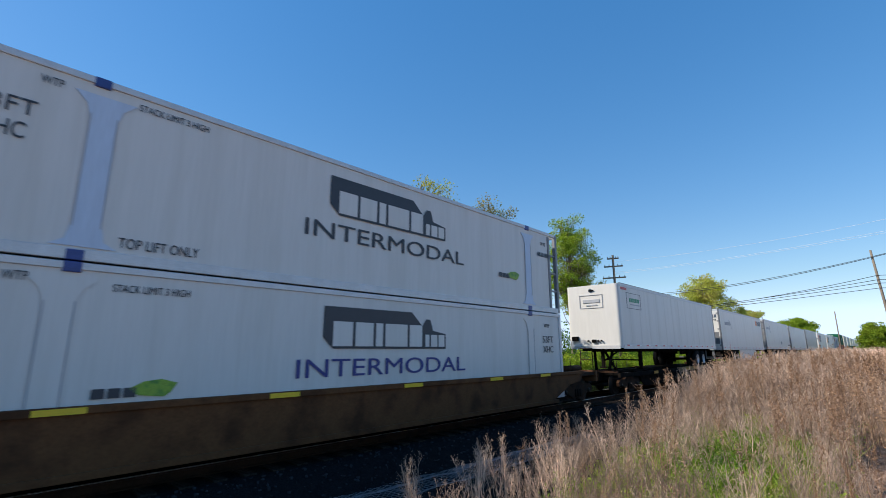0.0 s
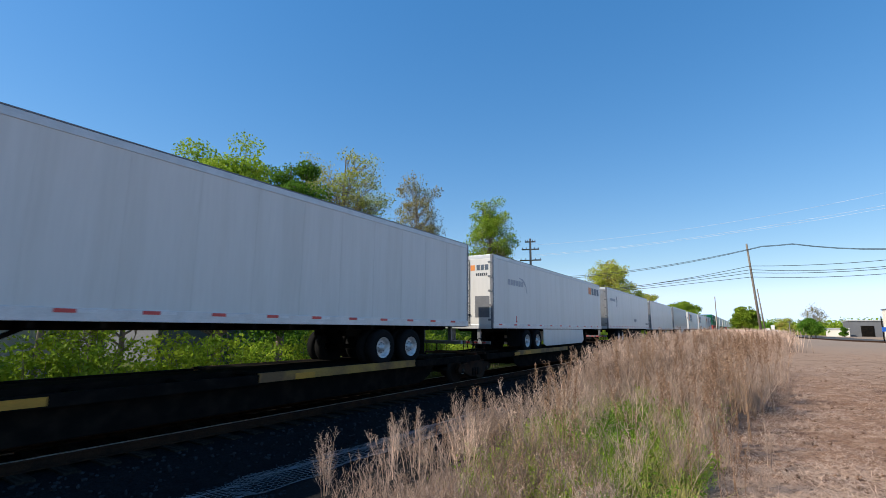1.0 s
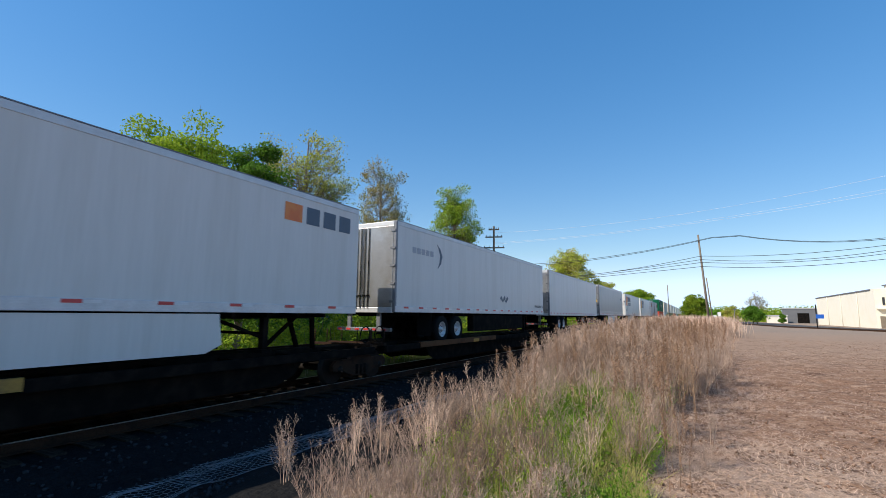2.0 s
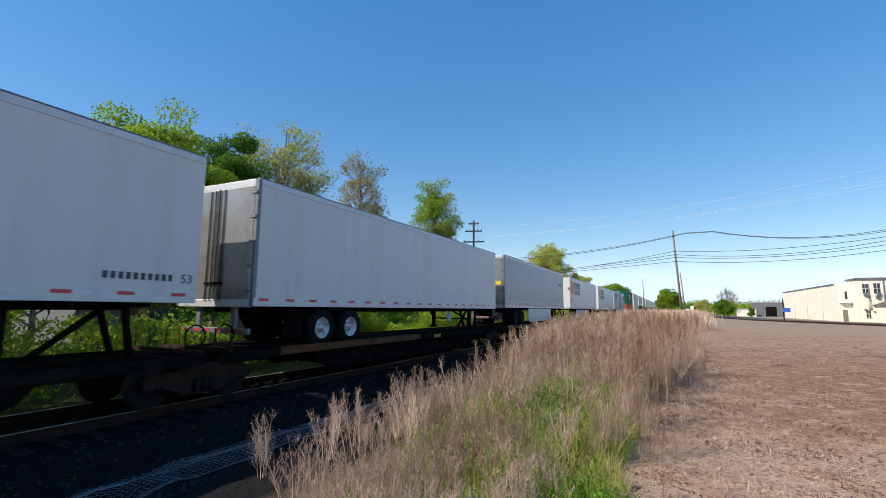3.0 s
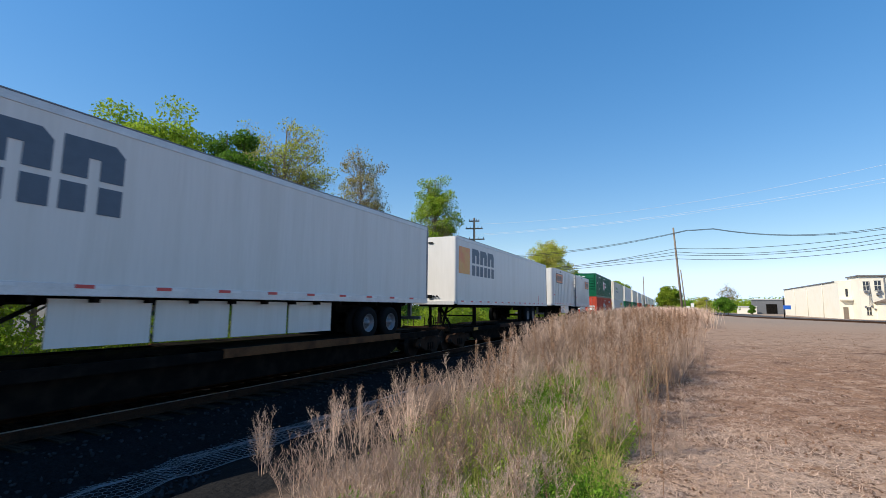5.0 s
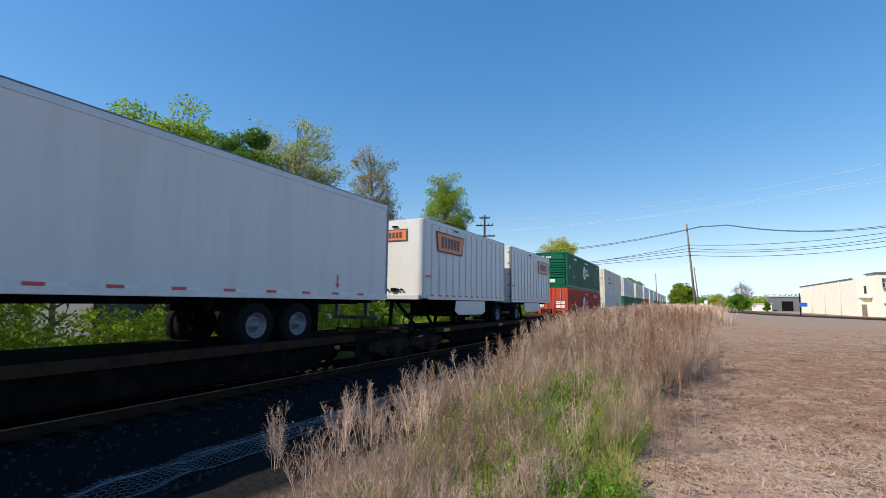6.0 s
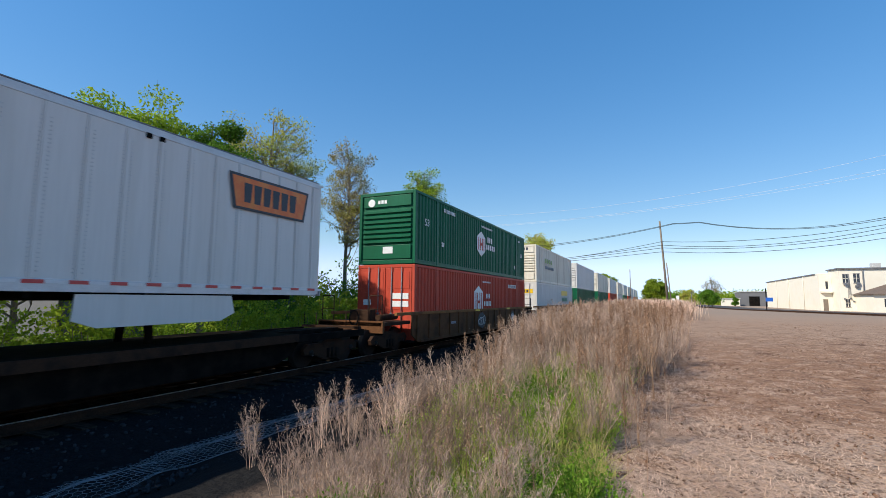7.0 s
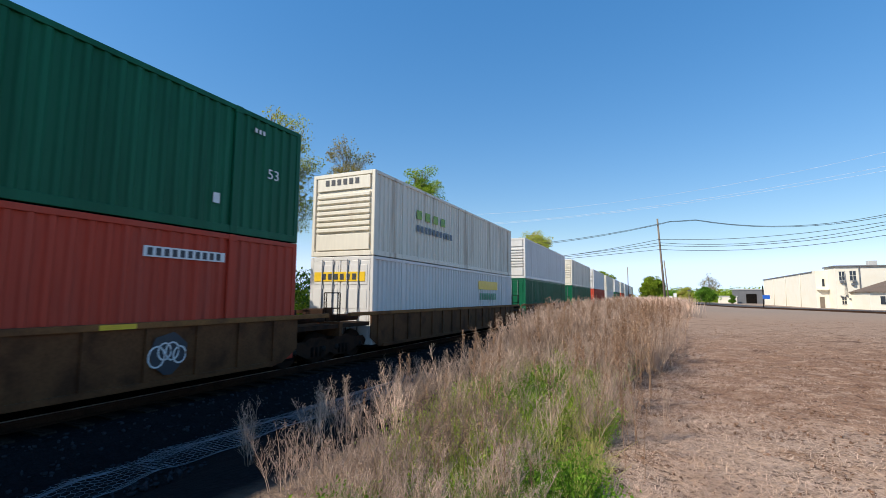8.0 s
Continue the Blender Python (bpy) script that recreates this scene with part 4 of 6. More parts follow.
    for k in range(5):
        panel("emblem_slab", rect(1.0 + k * 0.3, 1.22 + k * 0.3, 4.0, 4.2), M["faded_ink"], t)
    panel("emblem_arc", [(2.7, 4.5), (2.95, 4.35), (3.1, 4.1), (3.0, 3.8), (2.75, 3.6), (2.88, 3.85), (2.93, 4.1), (2.82, 4.33)], M["slate"], t)
    for k, q in enumerate(((0, 0.12), (0.24, 0.02), (0.45, 0.14), (0.66, 0.0), (0.84, 0.12))):
        yq, zq = 9.0 + q[0], 2.5 + q[1]
        panel("checker_patch", [(yq, zq + 0.1), (yq + 0.14, zq), (yq + 0.27, zq + 0.13), (yq + 0.13, zq + 0.24)], M["slate"], t)
    bars("number_bar", 14.5, 15.75, 2.38, 2.5, 10, M["ink"], t, LX)
    lettering("lettering", "53", 15.86, 2.36, 0.17, M["ink"], t, LX, 0.24)
    boxed("dark_tank", 0.95, 1.25, 6.0, 12.4, 1.22, 1.9, M["dark"], t, "dark side skirt", 0.03)
    spine_car(56.3, 73.7, "dark flat car under a white trailer", (17.2,), (2.2, 9.0), "brown", marks=(6.5,))

    t = trailer(74.45, 90.6, "plain white semi-trailer with dull steel doors", "trail", 1.93, 4.88, door="steel_door", wheels_at=(2.4, 3.63), tape=0.82, tape_from=0.17)
    part("spare_disc", tube(bmesh.new(), (1.1, 10.6, 1.58), (1.16, 10.6, 1.58), 0.2, seg=20), M["concrete"], t, "pale round landing-gear pad")
    spine_car(73.8, 91.1, "dark flat car under a white trailer", (17.0,), (1.6, 8.5), "brown", marks=(9.6,))

    t = trailer(92.02, 108.1, "dull silver semi-trailer with rub rails and a small emblem", "trail", 2.0, 4.99, paint="silver", door="steel_door", wheels_at=(2.3, 3.5), rim_mat="wheel_steel", skirt=(5.0, 11.3), stripes=3, tape=0.75)
    for k in range(6):
        panel("emblem_slab", rect(14.1 + k * 0.17, 14.22 + k * 0.17, 3.93, 4.06), M["navy"], t)
    panel("emblem_line", [(14.5, 4.1), (14.9, 4.1), (15.1, 4.02), (15.08, 3.99), (14.9, 4.06), (14.5, 4.08)], M["red_tape"], t)
    for k in range(4):
        panel("emblem_slab", rect(14.6 + k * 0.12, 14.69 + k * 0.12, 3.8, 3.87), M["ink"], t)
    boxed("door_sign", 0.75, 1.1, -0.038, -0.028, 3.3, 3.5, M["yellow"], t)
    spine_car(91.2, 109.5, "dark flat car under a silver trailer", (17.0,), (1.6, 8.4), "brown", marks=(13.0, 14.6))

    t = trailer(111.35, 127.5, "white semi-trailer with an orange square emblem and slate letters", "lead", 2.02, 4.95, wheels_at=(12.4, 13.65), rim_mat="grey", rounded=0.12, tape=1.3, gear=3.2)
    panel("emblem_square", [(0.4, 3.38), (1.87, 3.38), (1.87, 4.6), (0.4, 4.6)], M["orange"], t)
    panel("emblem_square_lower", [(0.55, 3.4), (1.85, 3.4), (1.85, 3.95), (1.2, 3.7)], M["amber"], t, LX + 0.006)
    for a0, cx, cz, r in ((math.pi, 2.25, 4.85, 1.25), (math.pi * 0.5, 1.95, 2.75, 1.05), (math.pi * 0.5, 1.95, 2.6, 0.95)):
        pts = [(cx + r * math.cos(a0 + k * 0.13), cz + r * math.sin(a0 + k * 0.13)) for k in range(13)]
        pts = [(min(max(y, 0.42), 1.86), min(max(z, 3.4), 4.58)) for y, z in pts]
        bm = bmesh.new()
        for p, q in zip(pts, pts[1:]):
            if (Vector(p) - Vector(q)).length > 0.03:
                d = (Vector(q) - Vector(p)).normalized()
                nrm = Vector((-d.y, d.x)) * 0.04
                prism(bm, [tuple(Vector(p) - nrm), tuple(Vector(q) - nrm), tuple(Vector(q) + nrm), tuple(Vector(p) + nrm)], LX + 0.011, LX + 0.015)
        part("emblem_arc", bm, M["white"], t)
    heavy_blocks(t, 1.92, 5.05, 3.36, 4.56)
    bars("number_bar", 0.4, 1.05, 2.62, 2.75, 6, M["ink"], t, LX)
    bars("number_bar", 0.42, 0.8, 2.82, 2.9, 4, M["ink"], t, LX)
    panel("down_arrow", [(2.0, 2.5), (2.05, 2.5), (2.05, 2.3), (2.12, 2.3), (2.025, 2.2), (1.93, 2.3), (2.0, 2.3)], M["ink"], t)
    for k in range(3):
        boxed("front_letter", -0.12 + k * 0.2, 0.04 + k * 0.2, -0.006, 0.02, 4.2, 4.45, M["slate"], t)
    boxed("front_letter", -0.42, -0.18, -0.006, 0.02, 4.2, 4.45, M["amber"], t)
    for k in range(6):
        boxed("number_bar", -0.3 + k * 0.1, -0.24 + k * 0.1, -0.006, 0.02, 3.98, 4.12, M["ink"], t)
    boxed("document_box", 1.02, 1.2, -0.05, 0.02, 3.8, 4.0, M["grey"], t)
    for k in range(4):
        boxed("skirt_panel", W2 - 0.32, W2 - 0.29, 4.2 + k * 1.7, 5.82 + k * 1.7, 1.2, 1.98, M["white"], t, "pale side skirt panel")
    spine_car(110.6, 128.9, "dark flat car under a white trailer", (1.5, 17.6), (8.0, 15.0), "brown", marks=(3.0,))

    t = trailer(130.2, 146.5, "white semi-trailer with large slate letters on its side", "lead", 1.98, 5.02, wheels_at=(11.3, 12.55), rim_mat="grey", rounded=0.12, tape=1.1)
    panel("emblem_square", [(0.25, 3.38), (1.5, 3.38), (1.5, 4.6), (0.25, 4.6)], M["amber"], t)
    heavy_blocks(t, 1.75, 4.85, 3.36, 4.64)
    panel("down_arrow", [(13.9, 2.65), (13.96, 2.65), (13.96, 2.4), (14.03, 2.4), (13.93, 2.28), (13.83, 2.4), (13.9, 2.4)], M["red_tape"], t)
    spine_car(129.5, 147.4, "brown flat car under a white trailer", (1.5, 17.6), (6.5, 15.5), "rust", marks=(2.7,))

    for s0, s1, nose, y0, wh, sk in ((148.86, 157.4, "lead", 0.9, 7.6, (2.7, 5.9)), (158.5, 166.95, "trail", 5.2, 0.95, (2.45, 5.55))):
        t = trailer(s0, s1, "short white ribbed trailer with an orange black-edged sign", nose, 2.03 if nose == "lead" else 1.98, 5.05, ribs=2, rib_step=0.61, wheels_at=(wh,), rim_mat="grey", skirt=sk, skirt_z=1.42,
                    rounded=0.28, frame_end=True, tape=0.61, legs=False)
        yb = y0
        panel("sign_edge", [(yb + 0.12, 3.88), (yb + 2.35, 3.88), (yb + 2.5, 4.68), (yb - 0.03, 4.68)], M["ink"], t, LX + 0.028, 0.006)
        panel("sign_face", [(yb + 0.19, 3.94), (yb + 2.28, 3.94), (yb + 2.42, 4.62), (yb + 0.05, 4.62)], M["orange"], t, LX + 0.034, 0.005)
        for k in range(6):
            ya = yb + 0.38 + k * 0.285
            panel("sign_slab", [(ya + 0.02, 4.06), (ya + 0.2, 4.06), (ya + 0.23, 4.5), (ya, 4.5)], M["ink"], t, LX + 0.039, 0.005)
        yf = -0.045 if nose == "trail" else -0.006
        boxed("end_sign_edge", -0.85, 0.55, yf, 0.02, 4.22, 4.68, M["ink"], t)
        boxed("end_sign", -0.8, 0.5, yf - 0.005, 0.0, 4.26, 4.64, M["orange"], t)
        for k in range(6):
            boxed("sign_slab", -0.6 + k * 0.16, -0.48 + k * 0.16, yf - 0.01, 0.0, 4.34, 4.56, M["ink"], t)
        for k in (2.45, 2.7):
            boxed("marker_lamp", LX, LX + 0.03, k if nose == "lead" else k + 0.9, (k if nose == "lead" else k + 0.9) + 0.1, 4.83, 4.92, M["dark"], t)
        boxed("marker_lamp", LX, LX + 0.02, 0.15, 0.5, 2.85, 2.92, M["red_tape"], t)
        bm = bmesh.new()
        tube(bm, (-0.5, 4.2, 0.99), (-0.35, 4.2, 1.98), 0.08, seg=8)
        tube(bm, (0.5, 4.2, 0.99), (0.35, 4.2, 1.98), 0.08, seg=8)
        part("landing_leg", bm, M["dark"], t)
        if nose == "lead":
            bm = bmesh.new()
            for q in (-0.55, 0.55):
                tube(bm, (q, 0.75, 2.03), (q * 0.8, 0.45, 0.985), 0.075, seg=8)
                tube(bm, (q, 0.95, 2.0), (q * 0.8, 2.3, 0.985), 0.065, seg=8)
            box(bm, -0.6, 0.6, 0.35, 1.25, 1.93, 2.03)
            part("hitch_stand", bm, M["dark"], t)
            # dark boxes added to blacken the space below the floor
            for q in (-0.55, 0.55):
                boxed("frame_box", q - 0.3, q + 0.3, 2.6, 7.0, 1.35, 2.0, M["dark"], t)
    spine_car(148.1, 169.3, "brown flat car under two short trailers", (1.5, 19.6), (1.8, 18.0), "rust", marks=(2.4, 8.5))

    # double stacks
    c = container(172.3, 0.34, "red corrugated 53-foot container with white emblem and doors", "red_box", height=2.9, door="doors")
    hub(c, 6.35, 7.6, 1.3, 2.6, arch=True)
    bars("brand_bar", 7.8, 9.0, 1.55, 1.8, 5, M["pale_ink"], c, LX + 0.02)
    bars("brand_bar", 8.1, 8.8, 1.95, 2.2, 3, M["pale_ink"], c, LX + 0.02)
    panel("number_panel", rect(12.2, 13.95, 2.61, 2.81), M["pale_ink"], c, LX + 0.012)
    bars("number_bar", 12.27, 13.9, 2.64, 2.78, 10, M["ink"], c, LX + 0.019)
    bars("number_bar", 7.6, 8.9, 2.78, 2.86, 12, M["pale_ink"], c, LX + 0.012)
    for x0, zz, w in ((-1.0, 1.65, 0.35), (0.35, 1.9, 0.7), (0.35, 1.6, 0.7)):
        boxed("end_bar", x0, x0 + w, -0.032, -0.02, zz, zz + 0.22, M["pale_ink"], c)
    c = container(172.3, 3.27, "green corrugated 53-foot container with white hexagon emblem", "green_box", height=2.9, door="louvre")
    hub(c, 6.75, 8.0, 4.15, 5.5, arch=False)
    bars("brand_bar", 8.35, 9.25, 5.0, 5.3, 3, M["pale_ink"], c, LX + 0.02)
    bars("brand_bar", 8.15, 9.7, 4.6, 4.88, 5, M["pale_ink"], c, LX + 0.02)
    bars("number_bar", 2.6, 3.9, 5.7, 5.86, 9, M["pale_ink"], c, LX + 0.02)
    bars("number_bar", 7.4, 9.2, 5.72, 5.82, 14, M["pale_ink"], c, LX + 0.02)
    lettering("lettering", "53", 0.75, 4.85, 0.3, M["pale_ink"], c, LX + 0.02, 0.42)
    lettering("lettering", "53", 15.03, 4.72, 0.25, M["pale_ink"], c, LX + 0.02, 0.36)
    bars("number_bar", 2.4, 2.7, 4.15, 4.35, 2, M["pale_ink"], c, LX + 0.02)
    bars("number_bar", 13.57, 13.85, 3.86, 4.08, 1, M["pale_ink"], c, LX + 0.02)
    bars("number_bar", 14.6, 14.95, 5.72, 5.82, 3, M["pale_ink"], c, LX + 0.02)
    part("round_badge", tube(bmesh.new(), (-0.72, -0.02, 5.75), (-0.72, 0.0, 5.75), 0.16, seg=18), M["pale_ink"], c)
    for k in range(3):
        boxed("end_bar", -0.42 + k * 0.15, -0.31 + k * 0.15, -0.015, 0.0, 5.7, 5.84, M["pale_ink"], c)
    boxed("end_bar", -0.15, 0.3, -0.015, 0.0, 3.68, 3.95, M["pale_ink"], c)
    car = well_car(169.9, 190.5, "rusty brown ribbed well car with painted scrawls", 2.1, 18.6, "brown", trucks=(1.0, 19.7), marks=(8.6, 13.9))
    graffiti(car, 8.9, 0.42, 1.25, 0.8)
    graffiti(car, 14.75, 0.45, 0.75, 0.76)
    bars("number_bar", 5.55, 6.3, 0.82, 0.93, 6, M["faded_ink"], car, W2 + 0.08)

    stack(192.05, ("cream", "louvre", 2.9), ("white", "doors", 2.9), "weathered white corrugated container with yellow emblem")
    stack(211.8, ("white", "louvre", 2.9), ("green_box", "doors", 2.9), "")
    stack(232.4, ("cream", "louvre", 2.9), ("green_box", "doors", 2.9), "")
    stack(252.6, ("white", "louvre", 2.9), ("red_box", "doors", 2.9), "")
    stack(272.6, ("cream", "louvre", 2.9), ("white", "doors", 2.9), "")
    stack(292.6, ("white", "louvre", 2.9), ("green_box", "doors", 2.9), "")
    stack(312.8, ("cream", "louvre", 2.9), ("red_box", "doors", 2.9), "")
    stack(333.0, ("white", "louvre", 2.9), ("white", "doors", 2.9), "")
    stack(353.2, ("white", "louvre", 2.9), ("red_box", "doors", 2.9), "")
    stack(373.4, ("cream", "louvre", 2.9), ("green_box", "doors", 2.9), "")


COLOURS = {"white": "white", "cream": "stained cream", "green_box": "green", "red_box": "red"}


def stack(s, upper, lower, label):
    a = container(s, 0.34, label or "%s corrugated container low in a well car" % COLOURS[lower[0]], lower[0], height=lower[2], door=lower[1])
    b = container(s, 0.37 + lower[2], label or "%s corrugated container stacked on another" % COLOURS[upper[0]], upper[0], height=upper[2], door=upper[1])
    well_car(s - 1.85, s + 18.0, "brown ribbed well car under stacked containers", 1.7, 18.15, "brown", trucks=(0.6, 19.3))
    if label:
        bars("brand_bar", 3.0, 6.0, 4.95, 5.3, 4, M["lime"], b, LX + 0.02)
        bars("brand_bar", 3.0, 6.6, 4.45, 4.7, 10, M["slate"], b, LX + 0.02)
        panel("emblem_panel", rect(10.0, 13.2, 2.3, 2.75), M["yellow"], a, LX + 0.012)
        bars("brand_bar", 10.2, 13.0, 1.75, 2.1, 8, M["green_ink"], a, LX + 0.02)
        boxed("end_panel", -1.1, 1.0, -0.035, -0.02, 2.4, 2.72, M["yellow"], a)
        for k in range(6):
            boxed("brand_bar", -0.75 + k * 0.25, -0.6 + k * 0.25, -0.042, -0.03, 2.46, 2.66, M["ink"], a)
            boxed("brand_bar", -0.75 + k * 0.25, -0.6 + k * 0.25, -0.02, 0.0, 5.75, 5.95, M["ink"], b)


def heavy_blocks(t, y0, y1, z0, z1):
    """Three heavy slate blocks, each split across by a pale line and notched by a slot."""
    w = (y1 - y0) / 3
    zm = z0 + (z1 - z0) * 0.42
    for i in range(3):
        a, b = y0 + i * w + 0.05, y0 + (i + 1) * w - 0.08
        m, c, g = (a + b) / 2, 0.16, 0.09
        shapes = [[(a, zm + 0.05), (m - g, zm + 0.05), (m - g, z1 - 0.3), (a, z1 - 0.3)], [(m + g, zm + 0.05), (b, zm + 0.05), (b, z1 - 0.3), (m + g, z1 - 0.3)],
                  [(a, z1 - 0.3), (b, z1 - 0.3), (b, z1 - c), (b - c, z1), (a, z1)],
                  [(a, z0), (m - g, z0), (m - g, zm - 0.05), (a, zm - 0.05)], [(m + g, z0), (b, z0), (b, zm - 0.05), (m + g, zm - 0.05)]]
        bm = bmesh.new()
        for o in shapes:
            prism(bm, o, LX, LX + 0.006)
        part("emblem_block", bm, M["slate"], t)


def hub(c, y0, y1, z0, z1, arch):
    """A white badge with upright bars."""
    m, q = (y0 + y1) / 2, (z1 - z0) * 0.24
    if arch:
        o = [(y0, z0), (y1, z0), (y1, z1 - q), (m, z1), (y0, z1 - q)]
    else:
        o = [(m, z0), (y1, z0 + q), (y1, z1 - q), (m, z1), (y0, z1 - q), (y0, z0 + q)]
    panel("badge", o, M["pale_ink"], c, LX + 0.012)
    ink = M["red_box"]
    h0, h1 = z0 + (0.0 if arch else q), z1 - q * 1.15
    for f in (-0.36, -0.17, 0.1, 0.29):
        panel("badge_bar", rect(m + f * (y1 - y0), m + (f + 0.08) * (y1 - y0), h0, h1), ink, c, LX + 0.019, 0.005)
    panel("badge_bar", rect(m - 0.1 * (y1 - y0), m + 0.1 * (y1 - y0), (h0 + h1) / 2 - 0.07, (h0 + h1) / 2 + 0.07), ink, c, LX + 0.019, 0.005)


def graffiti(car, y, z, w, h):
    """A dark blotch with pale looping strokes."""
    rnd = random.Random(int(y * 10))
    cx, cz = y + w / 2, z + h / 2
    pts = [(cx + math.cos(k * math.tau / 14) * w * rnd.uniform(0.4, 0.56), cz + math.sin(k * math.tau / 14) * h * rnd.uniform(0.42, 0.55)) for k in range(14)]
    panel("scrawl", pts, M["ink"], car, W2 + 0.121, 0.004, "black sprayed scrawl with pale loops")
    bm = bmesh.new()
    for k in range(4):
        ox, oz, r = cx + (k - 1.5) * w * 0.2, cz + rnd.uniform(-0.1, 0.1) * h, h * rnd.uniform(0.16, 0.27)
        ring = [(ox + r * 0.8 * math.cos(a * 0.5), oz + r * math.sin(a * 0.5)) for a in range(14)]
        for p, q2 in zip(ring, ring[1:]):
            d = (Vector(q2) - Vector(p)).normalized()
            nn = Vector((-d.y, d.x)) * 0.015
            prism(bm, [tuple(Vector(p) - nn), tuple(Vector(q2) - nn), tuple(Vector(q2) + nn), tuple(Vector(p) + nn)], W2 + 0.125, W2 + 0.129)
    part("scrawl_line", bm, M["pale_ink"], car)


# ---- plants ----
RNG = np.random.default_rng(7)


def soup(name, verts, faces, mat, parent=None, label=""):
    """A mesh from arrays of corners and triangles."""
    verts, faces = np.asarray(verts, np.float32), np.asarray(faces, np.int32)
    me = bpy.data.meshes.new(name)
    me.vertices.add(len(verts))
    me.vertices.foreach_set("co", verts.ravel())
    me.loops.add(faces.size)
    me.loops.foreach_set("vertex_index", faces.ravel())
    me.polygons.add(len(faces))
    me.polygons.foreach_set("loop_start", np.arange(0, faces.size, 3, dtype=np.int32))
    me.update(calc_edges=True)
    return mesh_part(name, me, mat, parent, label)


def merge(pieces):
    vs, fs, n = [], [], 0
    for v, f in pieces:
        vs.append(v)
        fs.append(f + n)
        n += len(v)
    return np.concatenate(vs), np.concatenate(fs)


def twig(points, radii, seg=3):
    """A thin tapering stem through points, as corners and triangles."""
    p = np.asarray(points, float)
    d = np.gradient(p, axis=0)
    d /= np.linalg.norm(d, axis=1, keepdims=True) + 1e-9
    up = np.where(np.abs(d[:, 2:3]) > 0.9, [[1.0, 0, 0]], [[0, 0, 1.0]])
    u = np.cross(d, up)
    u /= np.linalg.norm(u, axis=1, keepdims=True) + 1e-9
    w = np.cross(d, u)
    a = np.arange(seg) * math.tau / seg
    ring = u[:, None] * np.cos(a)[None, :, None] + w[:, None] * np.sin(a)[None, :, None]
    v = (p[:, None] + ring * np.asarray(radii)[:, None, None]).reshape(-1, 3)
    f = []
    for i in range(len(p) - 1):
        for k in range(seg):
            q, r = i * seg + k, i * seg + (k + 1) % seg
            f += [(q, r, r + seg), (q, r + seg, q + seg)]
    return v, np.array(f)


def leaves(centres, size, rng, narrow=0.6, droop=0.0):
    """Small folded leaf blades of two triangles each, at random angles round the centres."""
    n = len(centres)
    s = size * rng.uniform(0.6, 1.4, (n, 1))
    d = rng.normal(size=(n, 3))
    d[:, 2] -= droop
    d /= np.linalg.norm(d, axis=1, keepdims=True)
    t = rng.normal(size=(n, 3))
    t -= d * (t * d).sum(1, keepdims=True)
    t /= np.linalg.norm(t, axis=1, keepdims=True) + 1e-9
    nn = np.cross(d, t)
    c = np.asarray(centres)
    a = c - d * s * 0.5
    b = c + d * s * 0.5
    m = c + nn * s * 0.12
    l, r = m + t * s * narrow * 0.5, m - t * s * narrow * 0.5
    v = np.stack([a, l, b, r], 1).reshape(-1, 3)
    k = np.arange(n)[:, None, None] * 4
    f = (k + np.array([[0, 1, 2], [0, 2, 3]])).reshape(-1, 3)
    return v, f


